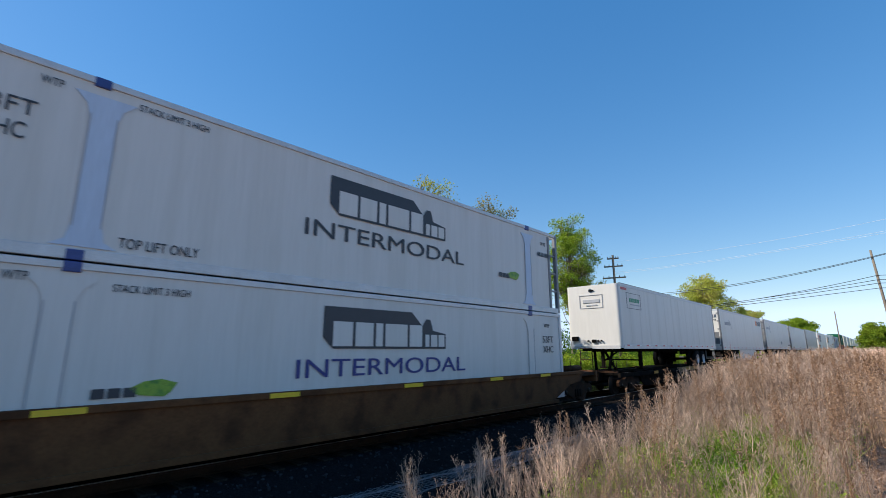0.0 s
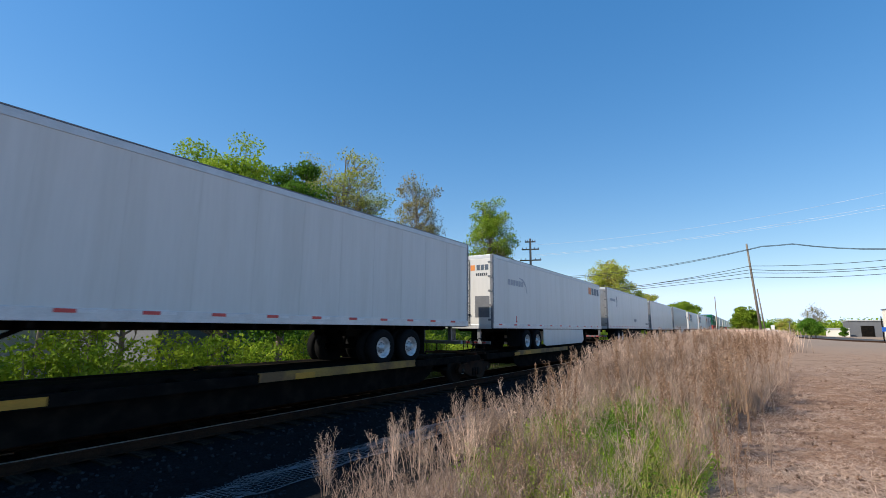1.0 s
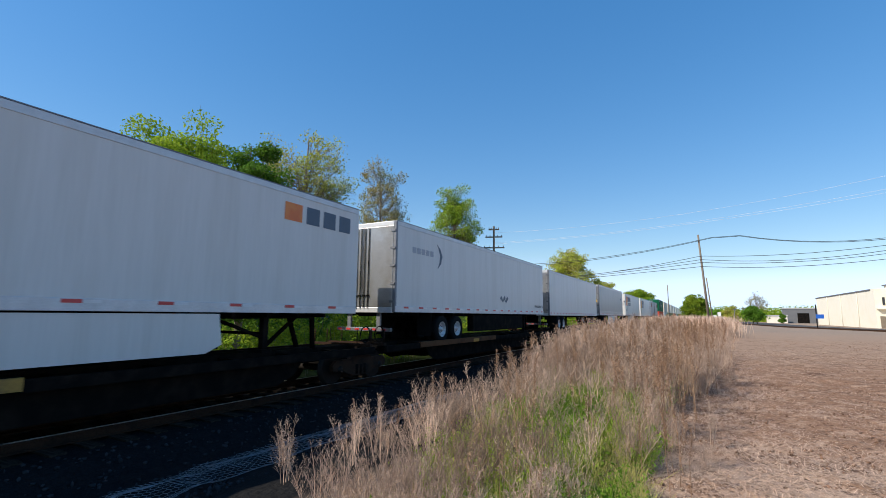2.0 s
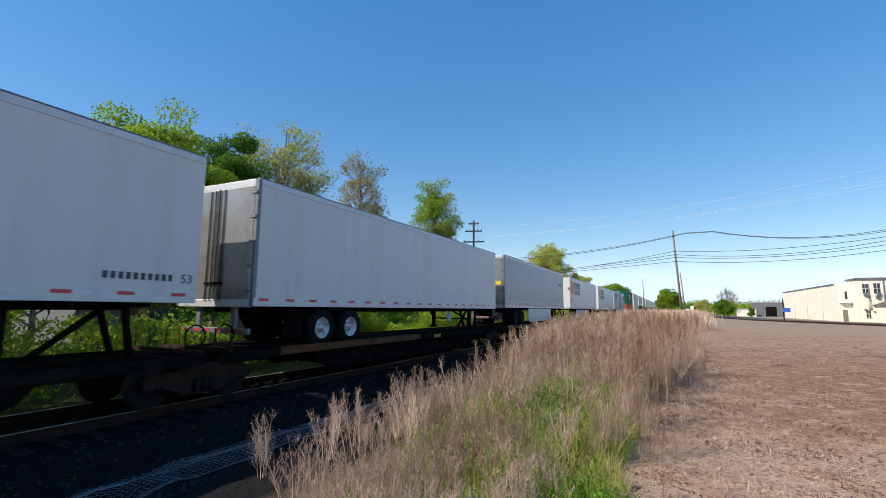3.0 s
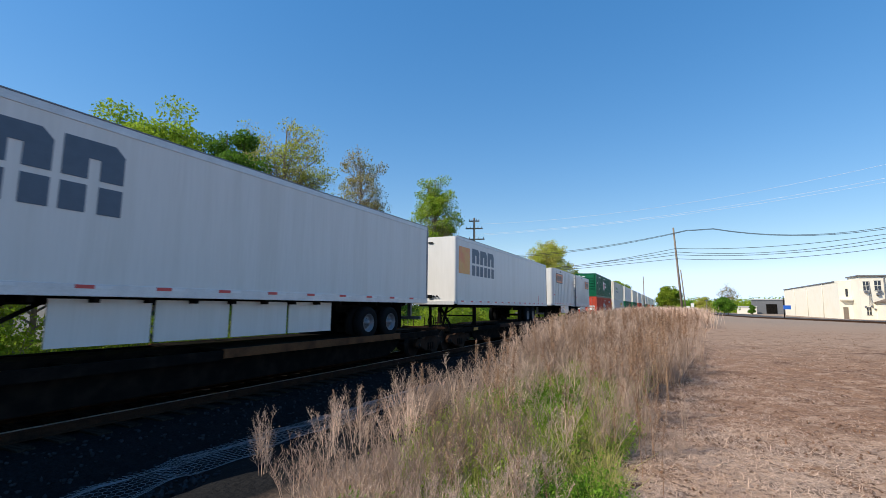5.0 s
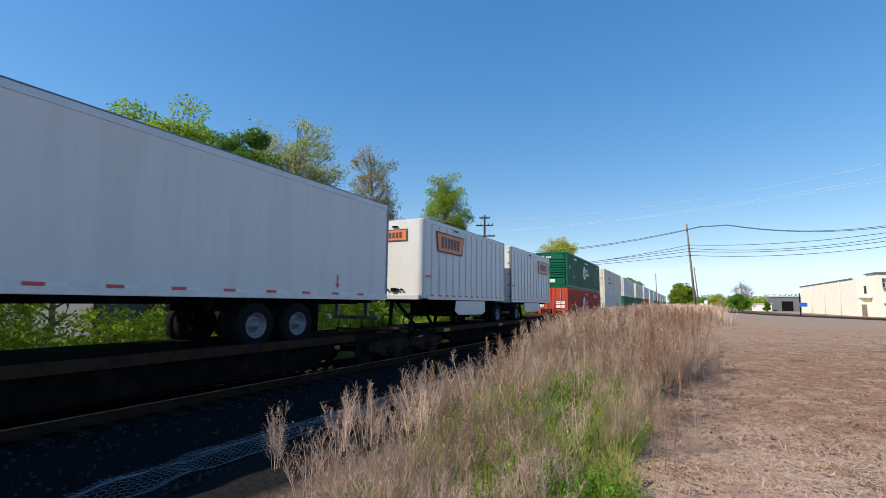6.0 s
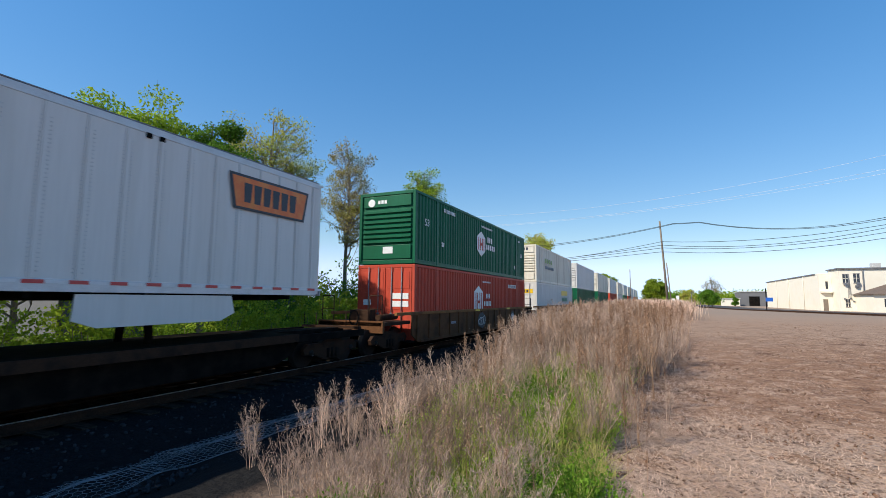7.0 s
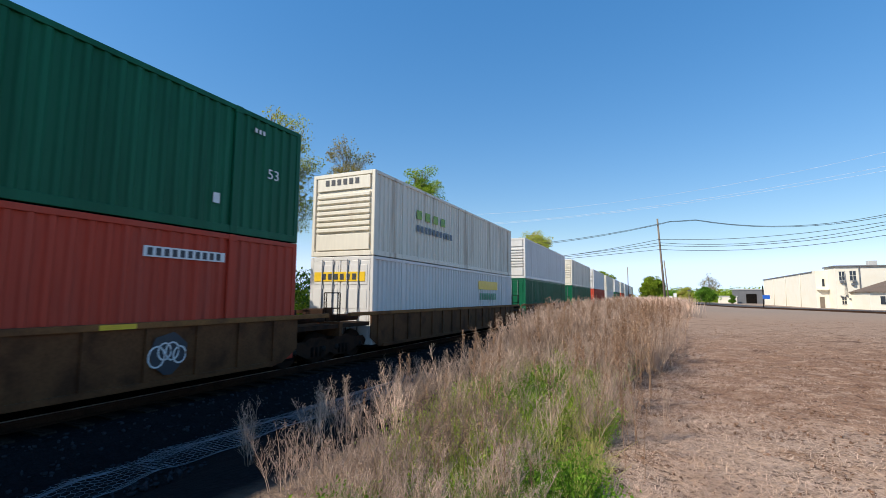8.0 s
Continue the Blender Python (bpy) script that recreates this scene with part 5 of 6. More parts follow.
def tree(x, y, height, crown_r, base, leaf, label, clusters=60, per=90, leaf_size=0.17, spread=0.55, seed=1, trunk_r=0.16, lean=(0, 0), ground=-0.5, squash=1.0,
         branch_r=0.035, gap=0.0, name="tree"):
    """Trunk and limbs reaching to clusters inside an uneven crown between base and height."""
    rng = np.random.default_rng(seed)
    e = tagged(new(name), label, "tree" if name == "tree" else "bush", "trees by the railway")
    e.location = (x, y, ground)
    h = height - ground
    b = base - ground
    c = np.array([lean[0], lean[1], (b + h) / 2])
    rz = (h - b) / 2
    stem_top = np.array([lean[0] * 0.8, lean[1] * 0.8, h * 0.9])
    ts = np.linspace(0, 1, 7)
    wob = np.cumsum(rng.normal(0, 0.05, (7, 3)), 0) * [1, 1, 0]
    stem = stem_top * ts[:, None] + wob
    woods = [twig(stem, trunk_r * (1 - 0.86 * ts), 7)]
    cl = []
    while len(cl) < clusters:
        p = rng.uniform(-1, 1, 3)
        rr = np.linalg.norm(p)
        if rr > 1 or rr < 0.35:
            continue
        edge = 0.82 + 0.3 * noise.noise((p[0] * 1.8 + seed, p[1] * 1.8, p[2] * 1.8))
        taper = 1.0 - 0.35 * max(p[2], 0) * squash
        q = c + p * edge * np.array([crown_r * taper, crown_r * taper, rz])
        if gap and noise.noise((q[0] * 0.6 + 3 * seed, q[1] * 0.6, q[2] * 0.6)) < gap - 0.5:
            continue
        cl.append(q)
    pts = []
    for q in cl:
        f = np.clip((q[2] - 0.25 * rz * rng.uniform(0.6, 1.8)) / (h * 0.9), 0.18, 0.92)
        root = np.array([np.interp(f, ts, stem[:, k]) for k in range(3)])
        mid = (root + q) / 2 + rng.normal(0, 0.14 * crown_r, 3) * [0.6, 0.6, 0.4] - [0, 0, 0.06 * rz]
        u = np.linspace(0, 1, 6)[:, None]
        curve = (1 - u) ** 2 * root + 2 * u * (1 - u) * mid + u * u * q
        woods.append(twig(curve, branch_r * (1 - 0.8 * u[:, 0]) * (1.5 - f), 4))
        for _ in range(7):
            tip = q + rng.normal(0, spread * 0.62, 3)
            st = curve[rng.integers(3, 6)]
            woods.append(twig([st, (st + tip) / 2 + rng.normal(0, 0.06, 3), tip], [branch_r * 0.3, branch_r * 0.2, branch_r * 0.07]))
        k = int(2.9 * per * rng.uniform(0.4, 1.5))
        ball = rng.normal(size=(k, 3))
        ball *= (rng.uniform(0, 1, (k, 1)) ** 0.45) / np.linalg.norm(ball, axis=1, keepdims=True)
        pts.append(q + ball * spread * rng.uniform(0.95, 1.75) * [1, 1, 0.7])
    soup("trunk", *merge(woods), M["bark"], e)
    soup("crown", *leaves(np.concatenate(pts), leaf_size * 0.85, rng), M[leaf], e)
    return e


def build_trees():
    tree(-17.2, 10.4, 9.6, 3.4, 0.4, "leaf_bright", "bright green leafy spring tree behind the track", 170, 190, 0.135, 0.5, 11, 0.2, squash=0.2)
    tree(-17.6, 13.5, 10.3, 2.5, 0.5, "leaf_dark", "dense dark green tree behind the track", 125, 200, 0.14, 0.5, 12, 0.2, squash=0.3)
    tree(-22.0, 21.3, 14.4, 3.9, 4.0, "leaf_olive", "tall sparse tree with young olive leaves", 150, 34, 0.16, 0.55, 13, 0.24, gap=0.3, squash=0.3, branch_r=0.055)
    tree(-24.0, 32.3, 15.9, 2.9, 5.0, "leaf_brown", "slender tree with brownish opening buds", 130, 30, 0.17, 0.55, 14, 0.22, squash=0.4, branch_r=0.05)
    tree(-22.0, 42.6, 16.6, 3.1, 4.0, "leaf_bright", "tall half-leaved tree, bright green on one side", 150, 40, 0.2, 0.6, 15, 0.26, gap=0.22, branch_r=0.05)
    tree(-22.0, 44.4, 12.2, 3.2, 4.0, "leaf_olive", "sparse olive-leaved tree beside a taller one", 70, 22, 0.2, 0.65, 25, 0.2, branch_r=0.05)
    tree(-22.0, 91.0, 16.3, 6.6, 3.0, "leaf_olive", "rounded olive-leaved tree beyond the train", 150, 44, 0.32, 0.8, 16, 0.3, branch_r=0.06)
    tree(-25.0, 150.0, 13.0, 5.0, 2.0, "leaf_olive", "far olive-leaved tree beyond the train", 50, 50, 0.5, 1.0, 17, 0.3)
    tree(-21.0, 205.0, 13.5, 8.0, 2.0, "leaf_bright", "far spreading green tree beyond the train", 70, 60, 0.6, 1.3, 18, 0.3)
    tree(-0.5, 92.0, 5.9, 2.3, 0.3, "leaf_bright", "round bright green tree by the dirt lot", 70, 70, 0.3, 0.55, 19, 0.15, ground=0)
    tree(13.4, 145.0, 8.6, 2.6, 2.2, "leaf_brown", "thin-twigged tree almost bare at the top", 46, 16, 0.25, 0.7, 20, 0.15, ground=0, branch_r=0.05)
    tree(12.0, 140.0, 4.6, 2.9, 0.4, "leaf_dark", "low green tree under a bare one", 50, 60, 0.35, 0.7, 21, 0.15, ground=0)
    tree(8.0, 150.0, 4.8, 2.6, 0.4, "leaf_olive", "low olive-green tree by the road", 46, 60, 0.35, 0.7, 22, 0.15, ground=0)
    tree(5.0, 170.0, 4.2, 3.0, 0.3, "leaf_dark", "low dark green tree far along the road", 46, 60, 0.4, 0.7, 23, 0.15, ground=0)
    tree(20.0, 155.0, 2.7, 0.9, 0.2, "leaf_dark", "small dark conical evergreen by the road", 30, 60, 0.25, 0.35, 24, 0.1, ground=0)
    # thin young trees with few leaves, near the houses
    tree(-15.2, 4.4, 6.6, 1.8, 2.2, "leaf_olive", "thin young tree with few leaves", 36, 14, 0.1, 0.4, 31, 0.09, branch_r=0.028)
    tree(-15.8, 5.8, 4.4, 1.5, 0.8, "leaf_bright", "thin young tree with scattered leaves", 40, 26, 0.11, 0.4, 32, 0.07, branch_r=0.025)
    tree(-16.2, 2.4, 6.0, 2.0, 1.0, "leaf_olive", "thin young tree with scattered leaves", 40, 20, 0.11, 0.45, 33, 0.09, branch_r=0.03)
    tree(-15.8, -1.2, 9.9, 2.9, 2.5, "leaf_bright", "tall leafy tree beside the track", 95, 80, 0.17, 0.6, 34, 0.2, branch_r=0.045)
    tree(-15.4, -7.2, 12.0, 3.2, 2.0, "leaf_bright", "tall leafy tree farther back beside the track", 70, 60, 0.17, 0.6, 36, 0.2, branch_r=0.045)
    tree(-17.0, 7.0, 7.8, 2.2, 1.0, "leaf_olive", "loose-crowned tree with small yellow-green leaves", 26, 18, 0.12, 0.5, 35, 0.1, branch_r=0.03)


def build_undergrowth():
    """Tangled green shrubs along the far side of the track."""
    rng = np.random.default_rng(3)
    pts, woods = [], []
    for _ in range(850):
        y = rng.uniform(-6, 62) if rng.random() < 0.8 else rng.uniform(62, 130)
        x = -13.0 - abs(rng.normal(0, 1.6))
        hh = (0.7 + 0.75 * (noise.noise((x * 0.3, y * 0.25, 0)) + 0.6)) * rng.uniform(0.6, 1.25) + 0.12 * (-13.4 - x)
        hh = max(0.5, min(hh * 1.35, 3.0))
        k = int(16 + 9 * hh)
        for _ in range(int(3 + 2.2 * hh)):
            c = np.array([x + rng.normal(0, 0.3), y + rng.normal(0, 0.38), -0.6 + hh * rng.uniform(0.08, 1.0) ** 0.75])
            pts.append(c + rng.normal(0, 1, (k, 3)) * rng.uniform(0.07, 0.17) * [1, 1.2, 0.8])
        tip = np.array([x + rng.normal(0, 0.2), y + rng.normal(0, 0.2), -0.6 + hh])
        woods.append(twig([(x, y, -0.75), (x + rng.normal(0, 0.1), y, -0.6 + hh / 2), tip], [0.014, 0.01, 0.004]))
    allp = np.concatenate(pts)
    near = allp[:, 1] < 62
    v = [leaves(allp[near], 0.12, rng), leaves(allp[~near], 0.3, rng)]
    o = soup("undergrowth", *merge(v), M["leaf_bright"])
    tagged(o, "tangled bright green shrubs along the track", "shrubs", kind="stuff")
    o = soup("undergrowth_stems", *merge(woods), M["bark"])
    tagged(o, "thin brown stems among green shrubs", "shrubs", kind="stuff")
    # young trees and tall shrubs that close the far side
    pts = []
    for _ in range(330):
        y = rng.uniform(0, 1) ** 1.3 * 118 + 16
        x = -19.5 - abs(rng.normal(0, 2.6))
        hh = rng.uniform(2.6, 6.2) * (0.8 + 0.5 * noise.noise((x * 0.2, y * 0.12, 7)))
        k = int(70 * hh)
        r = 0.28 * hh + 0.3
        p = rng.normal(0, 0.5, (k, 3)) * [r, r, 0] + np.array([x, y, -0.5])
        p[:, 2] += hh * rng.uniform(0.05, 1.0, k)
        pts.append(p)
    # the dark leaf colour stands for the shade inside the woods
    o = soup("tree_belt", *leaves(np.concatenate(pts), 0.2, rng), M["leaf_dark"])
    tagged(o, "thick belt of young green trees behind the track, coloured dark for forest shade", "woods", kind="stuff")
    pts = []
    for _ in range(420):
        y = rng.uniform(60, 420)
        x = -16 - abs(rng.normal(0, 6))
        hh = rng.uniform(1.5, 5.5)
        pts.append(np.array([x, y, -0.5]) + np.stack([rng.normal(0, 1.0, 60), rng.normal(0, 1.4, 60), hh * rng.uniform(0, 1, 60)], 1))
    for _ in range(620):
        a = math.radians(rng.uniform(-0.5, 13) if rng.random() < 0.7 else rng.uniform(13, 45))
        d = rng.uniform(205, 300)
        hh = rng.uniform(2.5, 6.5)
        pts.append(np.array([d * math.sin(a), d * math.cos(a), 0]) + np.stack([rng.normal(0, 2.2, 60), rng.normal(0, 2.0, 60), hh * rng.uniform(0, 1, 60)], 1))
    o = soup("far_woods", *leaves(np.concatenate(pts), 0.7, rng), M["leaf_bright"])
    tagged(o, "distant green belt of trees and bushes", "woods", kind="stuff")


def slivers(a, b, half, rng):
    """Thin pointed blades, one triangle each, from points a to points b."""
    a, b = np.atleast_2d(a), np.atleast_2d(b)
    d = b - a
    t = np.cross(d, rng.normal(size=d.shape))
    t /= np.linalg.norm(t, axis=1, keepdims=True) + 1e-9
    v = np.stack([a - t * half, a + t * half, b], 1).reshape(-1, 3)
    return v, np.arange(len(a) * 3).reshape(-1, 3)


def dry_stem(rng, foot, tip, branches, half=0.003, seeds=3, spike=False, start=0.2):
    """One wiry stem with rising side twigs that fork, and small seed clusters on them."""
    n = 6
    u = np.linspace(0, 1, n)
    height = np.linalg.norm(tip - foot)
    stem = foot + (tip - foot) * u[:, None] + np.cumsum(rng.normal(0, 0.009 * height, (n, 3)), 0)
    stem[:, :2] += (tip - foot)[:2] * (u ** 2 - u)[:, None] * 0.5
    at = lambda w: np.stack([np.interp(w, u, stem[:, k]) for k in range(3)], -1)
    wood = [twig(stem, half * 1.9 * (1 - 0.75 * u))]
    f = rng.uniform(start, 0.97, branches)
    root = at(f)
    a = rng.uniform(0, math.tau, branches)
    ln = height * rng.uniform(0.14, 0.36, branches) * (1.25 - f)
    rise = rng.uniform(1.0, 2.6, branches)
    d = np.stack([np.cos(a), np.sin(a), rise], 1) / np.sqrt(1 + rise * rise)[:, None]
    end = root + d * ln[:, None]
    wood.append(slivers(root, end, half * 0.8, rng))
    fork = 4
    w = rng.uniform(0.15, 0.95, (branches, fork, 1))
    r2 = (root[:, None] + (end - root)[:, None] * w).reshape(-1, 3)
    e2 = r2 + (np.repeat(d, fork, 0) + rng.normal(0, 0.42, (branches * fork, 3)) + [0, 0, 0.25]) * np.repeat(ln, fork)[:, None] * rng.uniform(0.22, 0.5, (branches * fork, 1))
    wood.append(slivers(r2, e2, half * 0.6, rng))
    pts = np.repeat(e2, seeds, 0)[rng.permutation(len(e2) * seeds)[: len(e2) * seeds // 3]]
    bits = [pts + rng.normal(0, 0.007, pts.shape)]
    if spike:
        w = rng.uniform(0.66, 1.0, 110)
        bits.append(at(w) + rng.normal(0, 0.014, (110, 3)) * (1.35 - w)[:, None] * 2)
    return merge(wood), np.concatenate(bits)


def weed_variant(rng, height, spike=False):
    """A dry weed of one main stem: its wood, and its seed heads."""
    lean = rng.normal(0, 0.07, 2) * height
    wood, pts = dry_stem(rng, np.zeros(3), np.array([*lean, height]), 8 if spike else 22, spike=spike, start=0.35)
    return wood, leaves(pts, 0.02, rng, 0.5)


def weed_clump(rng, stems, spread, branches, coarse=1.0):
    """Several dry stems fanning out of one root, about a metre high."""
    out = []
    for k in range(stems):
        a = rng.uniform(0, math.tau)
        r = spread * rng.uniform(0.1, 1.0)
        foot = np.array([math.cos(a), math.sin(a), 0]) * r * 0.35
        tip = np.array([math.cos(a) * r, math.sin(a) * r, rng.uniform(0.62, 1.05)])
        wood, pts = dry_stem(rng, foot, tip, branches, 0.0031 * coarse)
        out += [wood, leaves(pts[::2], 0.017 * coarse, rng, 0.5)]
    return merge(out)


def leafy_clump(rng, height, stems, blade):
    """A low mound of fresh leafy shoots."""
    parts, pts = [], []
    for j in range(stems):
        a = rng.normal(0, 0.05, 2)
        b = a * 1.5 + rng.normal(0, 0.1, 2)
        h = height * rng.uniform(0.55, 1)
        parts.append(twig([(a[0], a[1], 0), (b[0], b[1], h)], [0.003, 0.0015]))
        w = rng.uniform(0.2, 1, (16, 1))
        pts.append(np.array([a[0], a[1], 0]) * (1 - w) + np.array([b[0], b[1], h]) * w + rng.normal(0, 0.035, (16, 3)))
    parts.append(leaves(np.concatenate(pts), blade, rng, 0.5, -0.5))
    return merge(parts)


def grass_tuft(rng, height, blades):
    """A tuft of upright grass blades that bend outwards."""
    a = rng.normal(0, 0.045, (blades, 3)) * [1, 1, 0]
    out = a * rng.uniform(1.2, 3.0, (blades, 1)) + rng.normal(0, 0.06, (blades, 3)) * [1, 1, 0]
    b = out + np.stack([np.zeros(blades), np.zeros(blades), height * rng.uniform(0.5, 1.1, blades)], 1)
    m = (a + b) / 2 - (out - a) * 0.25
    return merge([slivers(m, b, 0.0024, rng), slivers(m, a, 0.0024, rng)])


def scatter(variants, places, rng):
    """Copies of variant (corners, triangles) turned and scaled to rows of x, y, z, scale."""
    out = []
    groups = rng.integers(0, len(variants), len(places))
    for g, (v, f) in enumerate(variants):
        p = places[groups == g]
        if not len(p):
            continue
        a = rng.uniform(0, math.tau, len(p))
        c, s = np.cos(a), np.sin(a)
        q = np.empty((len(p), len(v), 3), np.float32)
        q[..., 0] = (v[None, :, 0] * c[:, None] - v[None, :, 1] * s[:, None]) * p[:, 3:4] + p[:, 0:1]
        q[..., 1] = (v[None, :, 0] * s[:, None] + v[None, :, 1] * c[:, None]) * p[:, 3:4] + p[:, 1:2]
        q[..., 2] = v[None, :, 2] * p[:, 3:4] + p[:, 2:3]
        k = (np.arange(len(p)) * len(v))[:, None, None]
        out.append((q.reshape(-1, 3), (f[None] + k).reshape(-1, 3)))
    return merge(out)


def weed_right(y):
    return np.interp(y, [0, 4.8, 7, 9, 13.6, 21, 48, 90, 140], [-0.35, -0.3, -0.3, -0.2, 0.1, 0.6, 2.3, 3.9, 5.5])


def weed_left(y):
    return np.interp(y, [0, 3, 4.5, 5.5, 6.6, 8, 9.5, 14, 18, 25, 40, 140], [-2.0, -2.5, -3.2, -3.6, -3.8, -3.4, -3.2, -3.7, -4.3, -5.0, -5.3, -5.8])


def weed_places(rng, n, y0, y1, edge=0.25, power=1.6, patch=-0.2, key=9):
    """Places on the bank between its edges, thinned out in patches; also how far across the bank each is."""
    y = rng.uniform(0, 1, n) ** power * (y1 - y0) + y0
    r, l = weed_right(y), weed_left(y)
    f = rng.uniform(0, 1, n)
    x = l + (r - l) * f + rng.normal(0, edge, n)
    keep = np.array([noise.noise((a * 0.9, b * 0.7, key)) + 0.4 * noise.noise((a * 2.6, b * 2.2, key + 3)) > patch for a, b in zip(x, y)])
    return x[keep], y[keep], f[keep]


def on_bank(x, y, sizes, sink=0.03):
    z = np.array([ground_z(a, b) for a, b in zip(x, y)]) - sink
    return np.stack([x, y, z, sizes], 1)


def build_weeds():
    rng = np.random.default_rng(21)
    clumps = [weed_clump(rng, int(rng.integers(4, 9)), rng.uniform(0.4, 0.85), 20) for k in range(12)]
    x, y, f = weed_places(rng, 1150, 2.6, 16, 0.2, 1.2, -0.02)
    sparse = (y > 9) | (f < 0.22) | (rng.random(len(y)) < 0.5)
    x, y, f = x[sparse], y[sparse], f[sparse]
    size = np.interp(y, [2, 4, 6, 9, 12, 16], [0.55, 0.72, 0.85, 1.0, 1.3, 1.5]) * rng.uniform(0.62, 1.1, len(y)) * np.interp(f, [0, 0.12, 0.35, 0.75, 0.9, 1], [0.8, 0.95, 0.9, 1.02, 0.95, 0.55])
    o = soup("dry_weeds", *scatter(clumps, on_bank(x, y, size), rng), M["straw"])
    tagged(o, "wiry pinkish-tan dry weeds in clumps along the bank", "weeds", kind="stuff")
    middle = [weed_clump(rng, 5, rng.uniform(0.35, 0.75), 13, 1.6) for k in range(8)]
    x, y, f = weed_places(rng, 1250, 12, 50, 0.45, 1.3, -0.3)
    size = np.interp(y, [12, 18, 50], [1.15, 1.5, 1.6]) * rng.uniform(0.7, 1.12, len(y)) * np.interp(f, [0, 0.1, 0.5, 0.78, 1], [0.75, 1, 1, 0.66, 0.25])
    o = soup("dry_weeds", *scatter(middle, on_bank(x, y, size), rng), M["straw"])
    tagged(o, "dense tall pinkish-tan dry weeds along the bank", "weeds", kind="stuff")
    # farther weeds, coarser
    coarse = []
    for _ in range(6):
        parts = []
        for k in range(5):
            a = rng.normal(0, 0.25, 2)
            b = a + rng.normal(0, 0.15, 2)
            parts.append(twig([(a[0], a[1], 0), ((a[0] + b[0]) / 2, (a[1] + b[1]) / 2, 0.6), (b[0], b[1], rng.uniform(0.75, 1.05))], [0.01, 0.008, 0.003]))
        top = np.stack([rng.normal(0, 0.28, 70), rng.normal(0, 0.28, 70), rng.uniform(0.3, 1.0, 70)], 1)
        parts.append(slivers(top, top + rng.normal(0, 0.06, top.shape) + [0, 0, 0.2], 0.007, rng))
        coarse.append(merge(parts))
    x, y, f = weed_places(rng, 2300, 44, 150, 0.5, 1.6, -0.6)
    o = soup("far_weeds", *scatter(coarse, on_bank(x, y, rng.uniform(1.0, 1.6, len(y))), rng), M["straw"])
    tagged(o, "tan dry weeds farther along the bank", "weeds", kind="stuff")
    # brown stalks with dark seed heads among the pale ones
    stalks = []
    for k in range(6):
        wood, seeds = weed_variant(rng, 1.0, spike=True)
        stalks.append(merge([wood, seeds]))
    x, y, f = weed_places(rng, 900, 3.2, 26, 0.22, 1.1, -0.1, 31)
    dense = rng.random(len(y)) < np.interp(f, [0, 0.5, 0.75, 1], [0.25, 0.4, 1.0, 0.9])
    x, y = x[dense], y[dense]
    size = np.interp(y, [3, 5, 8, 12, 26], [0.62, 0.8, 1.15, 1.45, 1.7]) * rng.uniform(0.75, 1.1, len(y))
    o = soup("seed_stalks", *scatter(stalks, on_bank(x, y, size), rng), M["seed_brown"])
    tagged(o, "brown upright stalks with dark seed heads", "weeds", kind="stuff")
    # fresh green plants and grass between the dry stems
    greens = [leafy_clump(rng, rng.uniform(0.22, 0.42), int(rng.integers(6, 11)), rng.uniform(0.028, 0.046)) for k in range(7)]
    x, y, f = weed_places(rng, 5200, 2.6, 17, 0.1, 1.4, -0.14, 3)
    keep = (f > np.interp(y, [3, 6, 9, 14], [0.2, 0.3, 0.18, 0.12])) & (f < np.interp(y, [3, 6, 9, 14], [0.93, 0.88, 0.8, 0.7]))
    x, y = x[keep], y[keep]
    size = np.interp(y, [3, 6, 10, 17], [0.8, 0.9, 1.2, 1.7]) * rng.uniform(0.6, 1.3, len(y))
    o = soup("green_weeds", *scatter(greens, on_bank(x, y, size, 0.02), rng), M["leaf_weed"])
    tagged(o, "mounds of fresh green leafy weeds among dry stems", "weeds", kind="stuff")
    tufts = [grass_tuft(rng, rng.uniform(0.2, 0.4), 26) for k in range(6)]
    x, y, f = weed_places(rng, 3600, 2.6, 20, 0.08, 1.3, -0.2, 17)
    keep = (f > np.interp(y, [3, 6, 9, 14], [0.25, 0.35, 0.2, 0.15])) & (f < np.interp(y, [3, 6, 9, 14], [0.95, 0.9, 0.8, 0.7]))
    x, y = x[keep], y[keep]
    size = np.interp(y, [3, 8, 20], [0.7, 1.1, 1.7]) * rng.uniform(0.6, 1.3, len(y))
    o = soup("grass", *scatter(tufts, on_bank(x, y, size, 0.01), rng), M["grass_blade"])
    tagged(o, "yellow-green grass blades between dry weeds", "grass", kind="stuff")
    # fallen straw on the dirt and among the stems
    n = 160000
    y = rng.uniform(0, 1, n) ** 2.1 * 24 + 3.0
    x = np.where(rng.random(n) < 0.6, weed_right(y) - 0.8 + np.abs(rng.normal(0, 1.7, n)) + 0.1 * y * rng.random(n), rng.uniform(-2.2, 10, n))
    a = rng.uniform(0, math.tau, n)
    ln, wd = rng.uniform(0.02, 0.10, n) / 2, rng.uniform(0.001, 0.0028, n)
    matted = np.array([noise.noise((p * 0.9, q * 0.7, 12)) + 0.5 * noise.noise((p * 2.7, q * 2.7, 13)) for p, q in zip(x, y)])
    ln *= np.where(matted + rng.normal(0, 0.15, n) + 0.04 * (8 - y) > -0.05, 1.0, 0.25)
    z0 = np.array([ground_z(p, q) for p, q in zip(x, y)]) + rng.uniform(0.0, 0.05, n) + 0.015
    d = np.stack([np.cos(a), np.sin(a), rng.normal(0, 0.3, n)], 1)
    s = np.stack([-np.sin(a), np.cos(a), np.zeros(n)], 1)
    c = np.stack([x, y, z0], 1)
